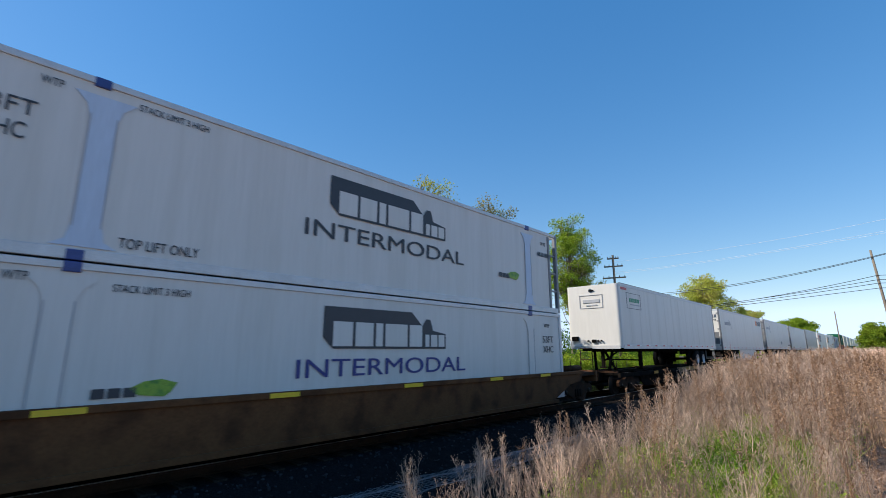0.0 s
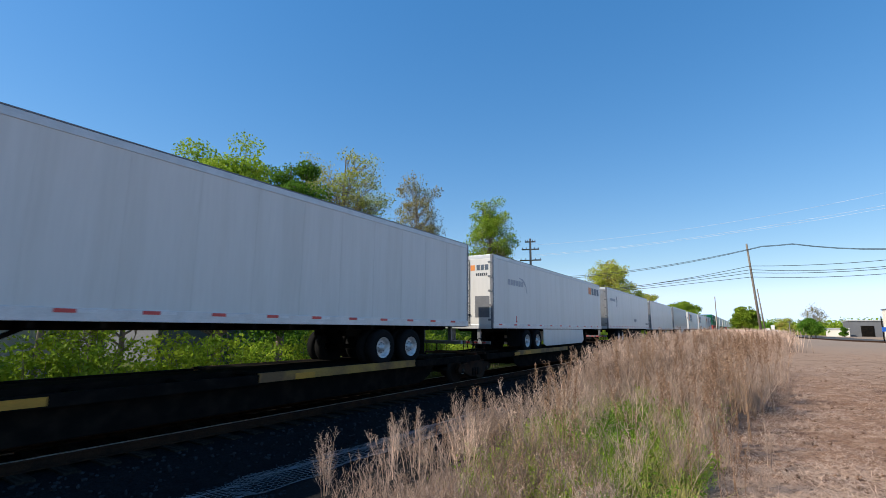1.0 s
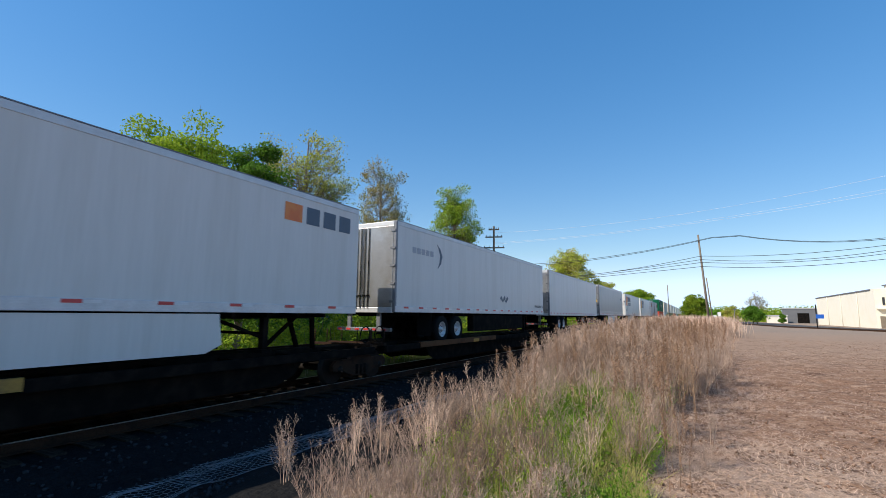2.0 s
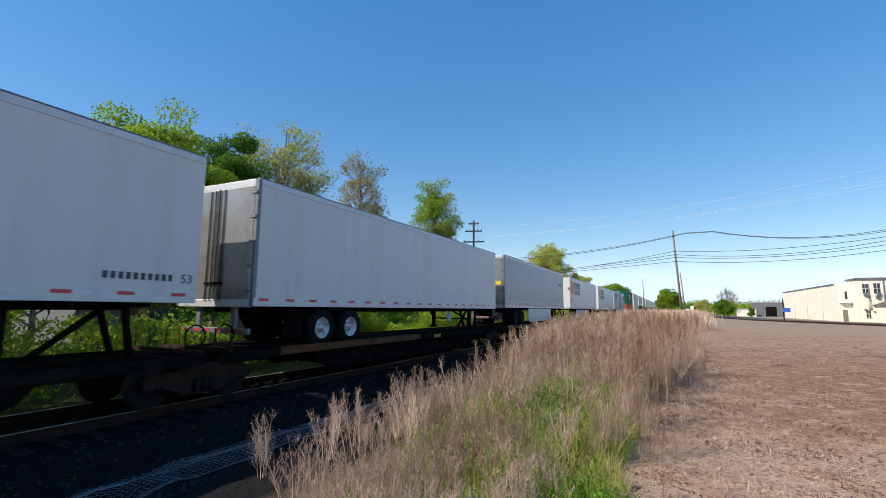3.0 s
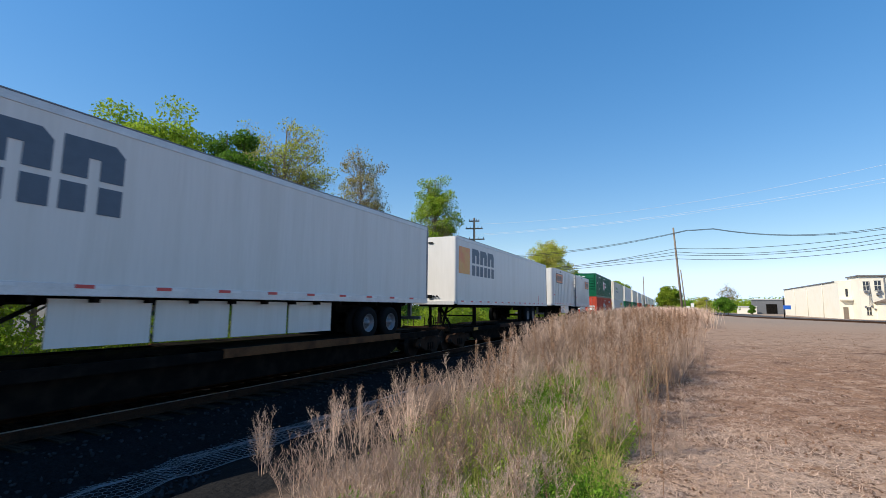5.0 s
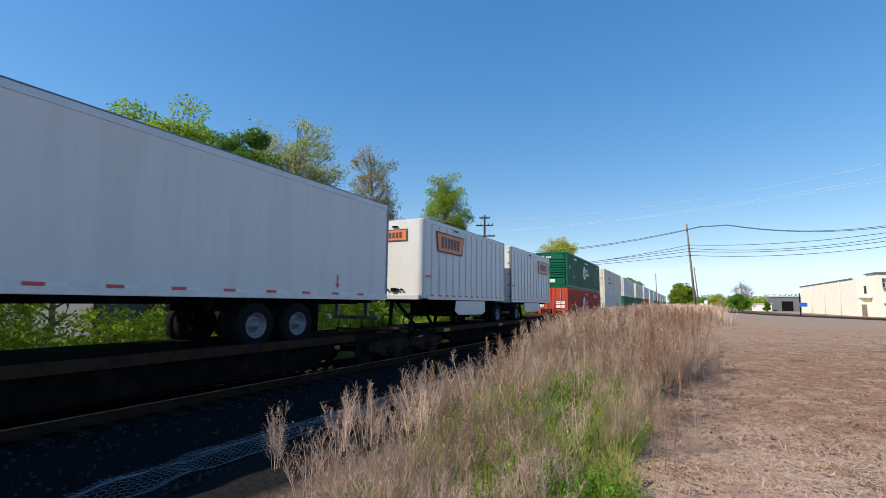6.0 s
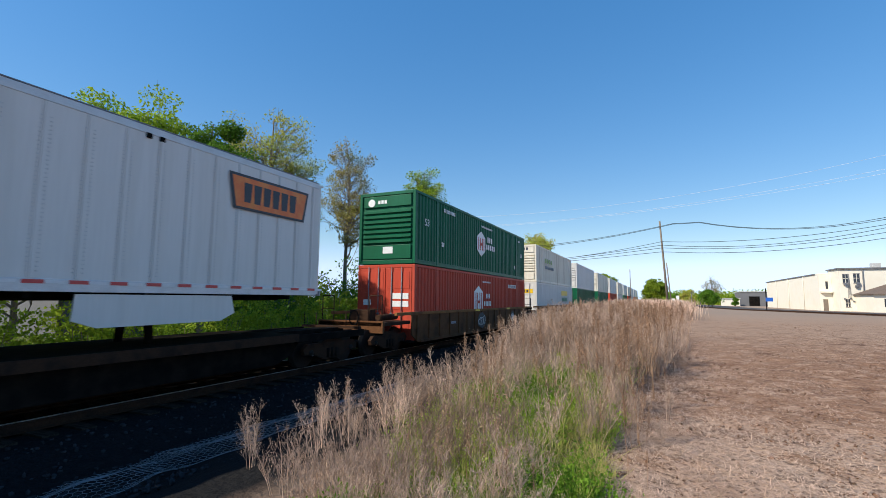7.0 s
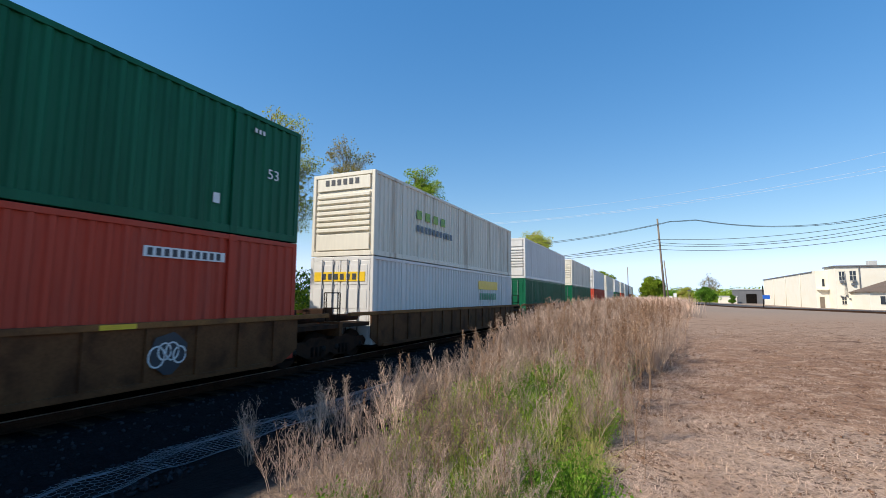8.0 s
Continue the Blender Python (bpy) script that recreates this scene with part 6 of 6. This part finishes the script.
    q0, q1, q2, q3 = (c - d * ln[:, None] - s * wd[:, None], c - d * ln[:, None] + s * wd[:, None],
                      c + d * ln[:, None] + s * wd[:, None], c + d * ln[:, None] - s * wd[:, None])
    v = np.stack([q0, q1, q2, q3], 1).reshape(-1, 3)
    k = np.arange(n)[:, None, None] * 4
    o = soup("straw_litter", v, (k + np.array([[0, 1, 2], [0, 2, 3]])).reshape(-1, 3), M["litter"])
    tagged(o, "pale broken straw scattered over the dirt", "straw", kind="stuff")
    # single tall weeds that sway, nearest to the lens
    spots = [(-3.85, 3.7, 0.72), (-4.0, 5.0, 0.62), (-3.7, 5.0, 0.68), (-3.3, 5.6, 0.78), (-2.9, 5.2, 0.86), (-2.15, 6.6, 1.12), (-2.6, 6.0, 0.95), (-3.3, 4.6, 0.72),
             (-2.7, 4.6, 0.75), (-2.2, 5.4, 0.9), (-1.5, 7.4, 1.2), (-2.95, 9.2, 1.15), (-3.5, 4.3, 0.66), (-1.1, 5.2, 0.72), (-1.55, 4.4, 0.62), (-0.9, 8.6, 1.25)]
    for k, (a, b, hh) in enumerate(spots):
        r = np.random.default_rng(60 + k)
        e = tagged(new("dry_weed"), "tall dry brown weed with seed heads on the bank", "weed", "tall weeds on the bank")
        e.location = (a, b, ground_z(a, b) - 0.03)
        v, f = weed_clump(r, 5 if k in SPIKED else 7, 0.5, 26)
        soup("stem", v * hh, f, M["straw"], e)
        if k in SPIKED:
            wood, seeds = weed_variant(r, hh * 1.12, spike=True)
            soup("spike_stem", *wood, M["straw"], e)
            soup("seed_head", *seeds, M["seed_brown"], e)["kind"] = "stuff"
        WEEDS.append((e, (a, b, ground_z(a, b) - 0.03), k))


WEEDS = []
SPIKED = (1, 2, 4, 5, 10, 11, 13, 14, 15)


def stone_soup(rng, pts, size):
    base = bmesh.new()
    bmesh.ops.create_icosphere(base, subdivisions=1, radius=1)
    v0 = np.array([v.co[:] for v in base.verts])
    base.verts.index_update()
    f0 = np.array([[v.index for v in f.verts] for f in base.faces])
    base.free()
    out = []
    for _ in range(6):
        v = v0 * rng.uniform(0.65, 1.2, (len(v0), 1)) * rng.uniform(0.6, 1.2, 3)
        out.append((v, f0))
    rows = np.concatenate([pts, size * rng.uniform(0.5, 1.5, (len(pts), 1))], 1)
    return scatter(out, rows, rng)


def build_netting():
    """Hexagonal wire netting draped over the gravel ridge."""
    a = 0.05
    tubes = []
    rng = np.random.default_rng(8)
    hz = lambda x, y: ground_z(x, y) + 0.035 + 0.035 * noise.noise((x * 2.2, y * 2.2, 1)) + 0.06 * noise.noise((x * 0.9, y * 0.9, 5)) + 0.03
    for i in range(int(10.5 / (1.5 * a))):
        for j in range(int(1.35 / (math.sqrt(3) * a))):
            y = 1.8 + i * 1.5 * a
            x = -6.75 + (j + 0.5 * (i % 2)) * math.sqrt(3) * a + 0.1 * math.sin(y * 0.8)
            pts = []
            for k in (0, 1, 2, 3):
                an = k * math.pi / 3
                px, py = x + a * math.sin(an), y + a * math.cos(an)
                pts.append((px, py, hz(px, py)))
            tubes.append(twig(pts, [0.0035] * 4))
    o = soup("wire_netting", *merge(tubes), M["wire"])
    tagged(o, "grey hexagonal wire netting draped over dark gravel", "wire netting")


def build_stones():
    rng = np.random.default_rng(5)
    n = 5200
    y = rng.uniform(0, 1, n) ** 1.4 * 36 + 1.5
    x = np.where(rng.random(n) < 0.5, rng.normal(-6.1, 0.35, n), rng.uniform(-8.3, -4.9, n))
    bedz = lambda a: max(ground_z(a, 0), float(np.interp(a, [TRACK_X + 1.75, TRACK_X + 2.35, TRACK_X + 3.1], [RAIL_Z - 0.2, -0.7, -0.86])) if a < TRACK_X + 3.1 else -9)
    z = np.array([bedz(a) for a in x]) + 0.008
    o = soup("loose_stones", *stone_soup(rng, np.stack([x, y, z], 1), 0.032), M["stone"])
    tagged(o, "loose crushed stones beside the track, coloured darker for shade", "stones", kind="stuff")
    n = 9000
    y = rng.uniform(0, 1, n) ** 1.6 * 40 + 3
    x = weed_right(y) - 0.5 + rng.uniform(0, 1, n) * (5 + 0.55 * y)
    o = soup("dirt_clods", *stone_soup(rng, np.stack([x, y, np.full(n, 0.002)], 1), 0.02), M["clod"])
    tagged(o, "small dark clods of churned earth", "earth", kind="stuff")


# ---- buildings, poles and wires ----
def wall_panels(name, parent, x, y0, y1, z0, z1, step, mat, out=0.05):
    """Corrugated sheets on a wall facing +x."""
    y = y0
    while y < y1 - 0.01:
        b = min(y + step, y1)
        bm = bmesh.new()
        k = max(2, int((b - y) / 0.3))
        ys = np.linspace(y + 0.01, b - 0.01, k * 2 + 1)
        xs = [x + (out if i % 2 else 0) for i in range(len(ys))]
        lo = [bm.verts.new((a, c, z0)) for a, c in zip(xs, ys)]
        hi = [bm.verts.new((a, c, z1)) for a, c in zip(xs, ys)]
        for i in range(len(ys) - 1):
            bm.faces.new((lo[i], lo[i + 1], hi[i + 1], hi[i]))
        part(name, bm, mat, parent)
        y = b


def build_industrial_hall():
    h = tagged(new("industrial_hall"), "tall pale corrugated metal industrial hall behind trees", "building")
    h.location = (-26.5, 13.0, -0.5)
    boxed("wall", -22, -0.06, 0.06, 16.2, 0, 10.9, M["siding"], h)
    part("roof", prism(bmesh.new(), [(-0.2, 10.9), (16.4, 10.9), (16.4, 11.1), (-0.2, 11.1)], -22.3, 0.3), M["shadow_wall"], h)
    wall_panels("wall_sheet", h, -0.055, 0.1, 16.2, 3.2, 10.85, 2.0, M["siding"])
    for k in range(11):
        bm = bmesh.new()
        xs = np.linspace(-22 + k * 2 + 0.01, -22 + k * 2 + 1.99, 15)
        lo = [bm.verts.new((a, 0.05 - (0.05 if i % 2 else 0), 3.2)) for i, a in enumerate(xs)]
        hi = [bm.verts.new((a, 0.05 - (0.05 if i % 2 else 0), 10.85)) for i, a in enumerate(xs)]
        for i in range(14):
            bm.faces.new((lo[i], lo[i + 1], hi[i + 1], hi[i]))
        part("wall_sheet", bm, M["siding"], h)
    # shade on the lower wall, painted as a dark grey band
    boxed("plinth", -22.05, 0.02, -0.02, 16.2, 0, 3.2, M["shadow_wall"], h, "lower wall coloured dark for the shade on it")
    for x in (-0.1, -7, -14):
        part("downpipe", tube(bmesh.new(), (x, -0.12, 0.2), (x, -0.12, 10.9), 0.09, seg=8), M["shadow_wall"], h)


def build_house():
    h = tagged(new("house"), "low grey house with a brown shingled roof", "house")
    h.location = (-20.0, -6.0, -0.5)
    boxed("wall", -9.6, 0, 0, 13, 0, 6.05, M["siding"], h)
    for sx, outl in ((0, [(0.6, 5.95), (0.6, 6.12), (-4.8, 8.75), (-4.8, 8.55)]), (1, [(-4.8, 8.55), (-4.8, 8.75), (-10.2, 6.12), (-10.2, 5.95)])):
        bm = bmesh.new()
        a = [bm.verts.new((x, -0.4, z)) for x, z in outl]
        b = [bm.verts.new((x, 13.4, z)) for x, z in outl]
        bm.faces.new(a)
        bm.faces.new(b[::-1])
        for i in range(4):
            bm.faces.new((a[i], a[(i + 1) % 4], b[(i + 1) % 4], b[i]))
        part("roof_slope", bm, M["shingle"], h)
    bm = bmesh.new()
    for y in (0.02, 12.98):
        f = [bm.verts.new(p) for p in ((0, y, 6.05), (-9.6, y, 6.05), (-4.8, y, 8.5))]
        bm.faces.new(f)
    part("gable", bm, M["siding"], h)
    boxed("gutter", 0.5, 0.66, -0.4, 13.4, 5.85, 5.98, M["pole_wood"], h)
    for k in range(5):
        w = boxed("window", -0.02, 0.03, 1.0 + k * 2.5, 2.9 + k * 2.5, 3.6, 5.2, M["window"], h)
        for zz in (3.55, 5.2):
            boxed("frame", 0.0, 0.06, 0.9 + k * 2.5, 3.0 + k * 2.5, zz, zz + 0.08, M["stucco"], w)


def build_cream_buildings():
    b = tagged(new("warehouse"), "long cream stucco warehouse with a flat roof", "building")
    b.location = (27.6, 109.8, 0)
    boxed("wall", 0, 22, 0, 45, 0, 6.75, M["stucco"], b)
    boxed("roof_edge", -0.15, 22.2, -0.15, 45.2, 6.75, 6.95, M["shadow_wall"], b)
    for k in range(3):
        part("downpipe", tube(bmesh.new(), (-0.1, 9 + k * 12, 0), (-0.1, 9 + k * 12, 6.7), 0.05, seg=6), M["stucco"], b)
    c = tagged(new("office_building"), "two-storey cream stucco building with a flat roof", "building")
    c.location = (29.3, 104.0, 0)
    boxed("wall", 0, 26, 0, 5.8, 0, 7.4, M["stucco"], c)
    boxed("roof_edge", -0.25, 26.2, -0.3, 6.0, 7.4, 7.62, M["shadow_wall"], c)
    part("downpipe", tube(bmesh.new(), (3.3, -0.1, 0), (3.3, -0.1, 7.3), 0.09, seg=6), M["shadow_wall"], c)
    for x, z, w, hh in ((0.5, 5.0, 0.75, 1.5), (2.0, 5.0, 0.85, 1.6), (0.7, 0.8, 0.6, 1.3), (2.4, 0.8, 0.6, 1.3)):
        wn_ = boxed("window", x, x + w, -0.03, 0.02, z, z + hh, M["window"], c)
        boxed("sill", x - 0.08, x + w + 0.08, -0.1, 0.0, z - 0.1, z, M["concrete"], wn_)
        boxed("mullion", x + w / 2 - 0.03, x + w / 2 + 0.03, -0.05, -0.031, z, z + hh, M["stucco"], wn_)
        boxed("transom", x, x + w, -0.05, -0.031, z + hh * 0.5 - 0.03, z + hh * 0.5 + 0.03, M["stucco"], wn_)
        boxed("lintel", x - 0.06, x + w + 0.06, -0.05, 0.0, z + hh, z + hh + 0.08, M["concrete"], wn_)
    for x, z in ((0.55, 4.5), (2.3, 4.6), (2.1, 4.1)):
        part("vent_hood", box(bmesh.new(), x, x + 0.45, -0.4, 0, z, z + 0.45, 0.05), M["grey"], c)
    bm = bmesh.new()
    for q in ((0.6, 2.3), (1.0, 2.0), (1.4, 2.4), (1.8, 1.9)):
        tube(bm, (1.35, -0.04, 6.6), (1.35 + (q[0] - 1.2) * 0.4, -0.04, q[1]), 0.018, seg=6)
        box(bm, q[0] - 0.11, q[0] + 0.11, -0.16, 0, q[1] - 0.3, q[1])
    part("meter_bank", bm, M["grey"], c)
    for k in range(5):
        boxed("roof_vent", 8 + k * 1.2, 8.6 + k * 1.2, 1.5, 2.2, 7.6, 8.3, M["shadow_wall"] if k % 2 else M["concrete"], c)
    boxed("rooftop_unit", 5.2, 6.4, 1.5, 2.7, 7.6, 8.5, M["siding"], c, bevel=0.04)
    e = tagged(new("entrance_block"), "narrow cream stucco entrance block between buildings", "building")
    e.location = (27.35, 107.9, 0)
    boxed("wall", 0.02, 1.93, 0.02, 1.85, 0, 6.9, M["stucco"], e)
    boxed("door", 0.5, 1.2, -0.04, 0.03, 0, 2.1, M["pole_wood"], e)
    boxed("window", 1.0, 1.35, -0.03, 0.03, 4.0, 5.4, M["window"], e)
    boxed("canopy", 0.1, 1.8, -0.7, 0.02, 3.3, 3.6, M["stucco"], e)
    a = tagged(new("annex"), "low white annex with a brown shingled roof", "building")
    a.location = (31.0, 96.0, 0)
    boxed("wall", 0.3, 20, 0.3, 8, 0, 2.9, M["stucco"], a)
    bm = bmesh.new()
    eave = [bm.verts.new(p) for p in ((-0.1, -0.2, 2.9), (20.6, -0.2, 2.9), (20.6, 8.0, 2.9), (-0.1, 8.0, 2.9))]
    ridge = [bm.verts.new(p) for p in ((6.5, 4.2, 5.8), (20.6, 4.2, 5.8))]
    for f in ((eave[0], eave[1], ridge[1], ridge[0]), (eave[2], eave[3], ridge[0], ridge[1]), (eave[3], eave[0], ridge[0]), (eave[1], eave[2], ridge[1]), tuple(eave[::-1])):
        bm.faces.new(f)
    part("roof", bm, M["shingle"], a)
    for k in range(4):
        boxed("window", 1.6 + k * 1.7, 2.2 + k * 1.7, 0.26, 0.32, 0.9, 2.2, M["window"], a)
    g = tagged(new("grey_shed"), "grey flat-roofed shed with a dark door", "building")
    g.location = (25.5, 186, 0)
    boxed("wall", 0, 12, 0, 12, 0, 4.6, M["shadow_wall"], g)
    boxed("roof_edge", -0.2, 12.2, -0.2, 12.2, 4.6, 4.9, M["siding"], g)
    boxed("door", 2.5, 5.5, -0.06, 0.02, 0, 3.2, M["dark"], g)
    g = tagged(new("white_hut"), "small pale hut far along the road", "building")
    g.location = (19.5, 180, 0)
    boxed("wall", 0, 5.0, 0, 4, 0, 2.2, M["stucco"], g)
    boxed("roof", -0.2, 5.2, -0.2, 4.2, 2.2, 2.5, M["siding"], g)


def build_road():
    line = [(60, 20), (40, 46), (24.4, 71), (13.2, 100), (9.0, 133), (6.5, 180), (4, 300)]
    bm = bmesh.new()
    a = [bm.verts.new((x, y, 0.02)) for x, y in line]
    b = [bm.verts.new((x + 11, y + 3, 0.02)) for x, y in line]
    for i in range(len(line) - 1):
        bm.faces.new((a[i], b[i], b[i + 1], a[i + 1]))
    tagged(part("road", bm, M["asphalt"]), "grey asphalt road past the buildings", "road", kind="structure")
    bm = bmesh.new()
    for (x0, y0), (x1, y1) in zip(line, line[1:]):
        d = Vector((x1 - x0, y1 - y0)).normalized()
        nn = Vector((d.y, -d.x)) * 0.18
        q = [(x0 - nn.x, y0 - nn.y), (x1 - nn.x, y1 - nn.y), (x1 + nn.x, y1 + nn.y), (x0 + nn.x, y0 + nn.y)]
        lo = [bm.verts.new((x, y, -0.05)) for x, y in q]
        hi = [bm.verts.new((x, y, 0.22)) for x, y in q]
        bm.faces.new(hi)
        for i in range(4):
            bm.faces.new((lo[i], lo[(i + 1) % 4], hi[(i + 1) % 4], hi[i]))
    # dark brown all over, standing for the kerb's shaded side
    tagged(part("kerb", bm, M["rust"]), "low kerb along the road, coloured dark for its shaded side", "kerb", kind="structure")


def utility_pole(top, foot, r, label, arms=(), arm_dir=(1, 0)):
    p = tagged(new("utility_pole"), label, "utility pole", "utility poles")
    p.location = foot
    t = Vector(top) - Vector(foot)
    part("pole", tube(bmesh.new(), (0, 0, 0), t, r, r * 0.65, 10), M["pole_wood"], p)
    for f, w in arms:
        c = t * f
        d = Vector((arm_dir[0], arm_dir[1], 0)) * w
        bm = tube(bmesh.new(), c - d, c + d, 0.07, seg=6)
        part("cross_arm", bm, M["pole_wood"], p)
        for s in (-0.9, -0.45, 0.45, 0.9):
            part("insulator", tube(bmesh.new(), c + d * s, c + d * s + Vector((0, 0, 0.22)), 0.05, 0.03, 8), M["grey"], p)
    return p


def cable(a, b, sag, r=0.022, label="black overhead cable between poles", mat="cable"):
    pts = [Vector(a).lerp(Vector(b), k / 16) - Vector((0, 0, sag * 4 * (k / 16) * (1 - k / 16))) for k in range(17)]
    v, f = twig([tuple(p) for p in pts], [r] * 17, 4)
    tagged(soup("overhead_cable", v, f, M[mat]), label, "cable", "overhead cables")


def build_poles():
    p1, f1 = (0.55, 62.0, 11.3), (1.15, 62.0, 0)
    utility_pole(p1, f1, 0.15, "leaning weathered wooden utility pole")
    utility_pole((2.15, 120, 10.4), (2.9, 120, 0), 0.16, "leaning wooden utility pole farther along")
    utility_pole((-6.1, 125, 9.3), (-6.1, 125, -0.6), 0.13, "slim upright wooden pole beside the track")
    utility_pole((-18.5, 45, 10.95), (-18.5, 45, -0.5), 0.16, "wooden utility pole with cross-arms behind the train", ((0.97, 0.55), (0.9, 0.9), (0.8, 1.1)), (0.95, 0.3))
    utility_pole((-25, 62, 9.0), (-25, 62, -0.5), 0.18, "wooden utility pole among trees")
    utility_pole((34, 61, 15.2), (34, 61, 0), 0.2, "tall wooden utility pole beside the road")
    utility_pole((30, 45, 16.2), (30, 45, 0), 0.2, "tall wooden utility pole in the dirt lot")
    # upper pair, carried past the pole top to a splice
    for dz, far_z, sag in ((0.0, 14.75, 2.9), (-0.25, 14.2, 2.75)):
        cable((4.71, 61.9, 10.92 + dz * 0.3), (34, 61, far_z), sag, 0.026)
        cable((1.96, 61.8, 10.88 + dz * 0.3), (4.71, 61.9, 10.92 + dz * 0.3), 0.02, 0.026)
        cable((1.96, 61.8, 10.88 + dz * 0.3), (-25, 62, 8.73 + dz), 0.77, 0.026)
    # lower bundle
    for z1, far_z, sag, low_z, low_sag in ((8.74, 12.3, 1.53, 6.45, 0.66), (8.32, 13.05, 2.2, 6.2, 0.3), (7.98, 11.8, 1.73, 6.0, 0.2), (7.5, 11.07, 1.66, 5.7, 0.05)):
        x1 = 0.55 + 0.6 * (1 - z1 / 11.3)
        cable((x1, 61.85, z1), (34, 61, far_z), sag, 0.026)
        cable((x1, 61.85, z1), (-25, 62, low_z), low_sag, 0.026)
    for z1, far_z, sag in ((10.26, 15.9, 1.88), (9.19, 14.3, 1.41), (9.05, 13.65, 1.2)):
        cable((-18.5, 45, z1), (30, 45, far_z), sag, 0.007, "thin bright overhead wire in the sun", "bright_wire")
    for x, y, hh, mat in ((1.9, 70, 1.9, "stucco"), (2.5, 72, 2.3, "blue"), (3.0, 78, 1.7, "stucco"), (2.2, 66, 1.6, "stucco")):
        e = tagged(new("marker_post"), "short marker post at the edge of the lot", "post", "marker posts")
        e.location = (x, y, 0)
        part("post", tube(bmesh.new(), (0, 0, 0), (0, 0, hh), 0.07, seg=8), M[mat], e)
        boxed("plate", -0.2, 0.2, -0.09, -0.06, hh - 0.55, hh, M["pale_ink"], e)
    e = tagged(new("road_sign"), "blue road sign on a dark post", "sign")
    e.location = (17.9, 101.5, 0)
    part("post", tube(bmesh.new(), (0, 0, 0), (0, 0, 4.0), 0.08, seg=8), M["dark"], e)
    boxed("plate", -0.1, 1.0, -0.16, -0.12, 1.6, 2.3, M["blue_sign"], e, "blue sign plate")
    for x, y, hh in ((7.5, 128, 3.4), (10.9, 150, 4.0)):
        e = tagged(new("street_lamp"), "thin grey street lamp far along the road", "street lamp", "street lamps")
        e.location = (x, y, 0)
        part("pole", tube(bmesh.new(), (0, 0, 0), (0, 0, hh), 0.08, 0.05, 8), M["grey"], e)
        boxed("lamp_head", -0.35, 0.35, -0.12, 0.12, hh, hh + 0.18, M["grey"], e)


def build_sleepers():
    bed = bpy.data.objects["track_bed"]
    bm = box(bmesh.new(), -1.3, 1.3, -0.115, 0.115, -0.15, 0.0, 0.008)
    me = bpy.data.meshes.new("sleeper")
    bm.to_mesh(me)
    bm.free()
    me.materials.append(M["wood"])
    rnd = random.Random(4)
    for k in range(280):
        o = new("sleeper", me)
        o.parent = bed
        o.location = (TRACK_X + rnd.uniform(-0.05, 0.05), -12 + k * 0.52, RAIL_Z - 0.172)
        o.rotation_euler = (0, 0, rnd.uniform(-0.015, 0.015))
    bm = bmesh.new()
    for k in range(260):
        y = -12 + 280 * 0.52 + k * 0.52
        box(bm, TRACK_X - 1.3, TRACK_X + 1.3, y - 0.115, y + 0.115, RAIL_Z - 0.32, RAIL_Z - 0.172)
    o = part("far_sleepers", bm, M["wood"], bed)
    o["kind"] = "stuff"


def motions():
    steps = [k * 0.5 for k in range(17)]
    for e, s in MOVING:
        walk(e, [(t, pose(TRACK_X, s - run(t), RAIL_Z)) for t in steps])
    for e, (x, y, z), k in WEEDS:
        rows = []
        for t in steps:
            g = math.sin(t * 2.1 + k * 1.7) + 0.5 * math.sin(t * 4.3 + k)
            rows.append((t, pose(x, y, z, 1.2 * math.cos(t * 1.7 + k), 1.6 * g, 0)))
        walk(e, rows)
    # wheelsets roll with the train
    for axle in WHEELSETS:
        first = axle[0]
        at = first.location.copy()
        walk(first, [(k / FPS, pose(*at, math.degrees(run(k / FPS) / 0.425), 0, 0)) for k in range(8 * FPS + 1)])
        for w in axle[1:]:
            w.rotation_mode = "QUATERNION"
            keys = w.animation_data_create()
            keys.action = first.animation_data.action
            keys.action_slot = first.animation_data.action_slot

build_ground()
build_track()
build_train()
build_trees()
build_undergrowth()
build_industrial_hall()
build_house()
build_cream_buildings()
build_road()
build_poles()
build_stones()
build_netting()
build_weeds()
build_sleepers()
motions()
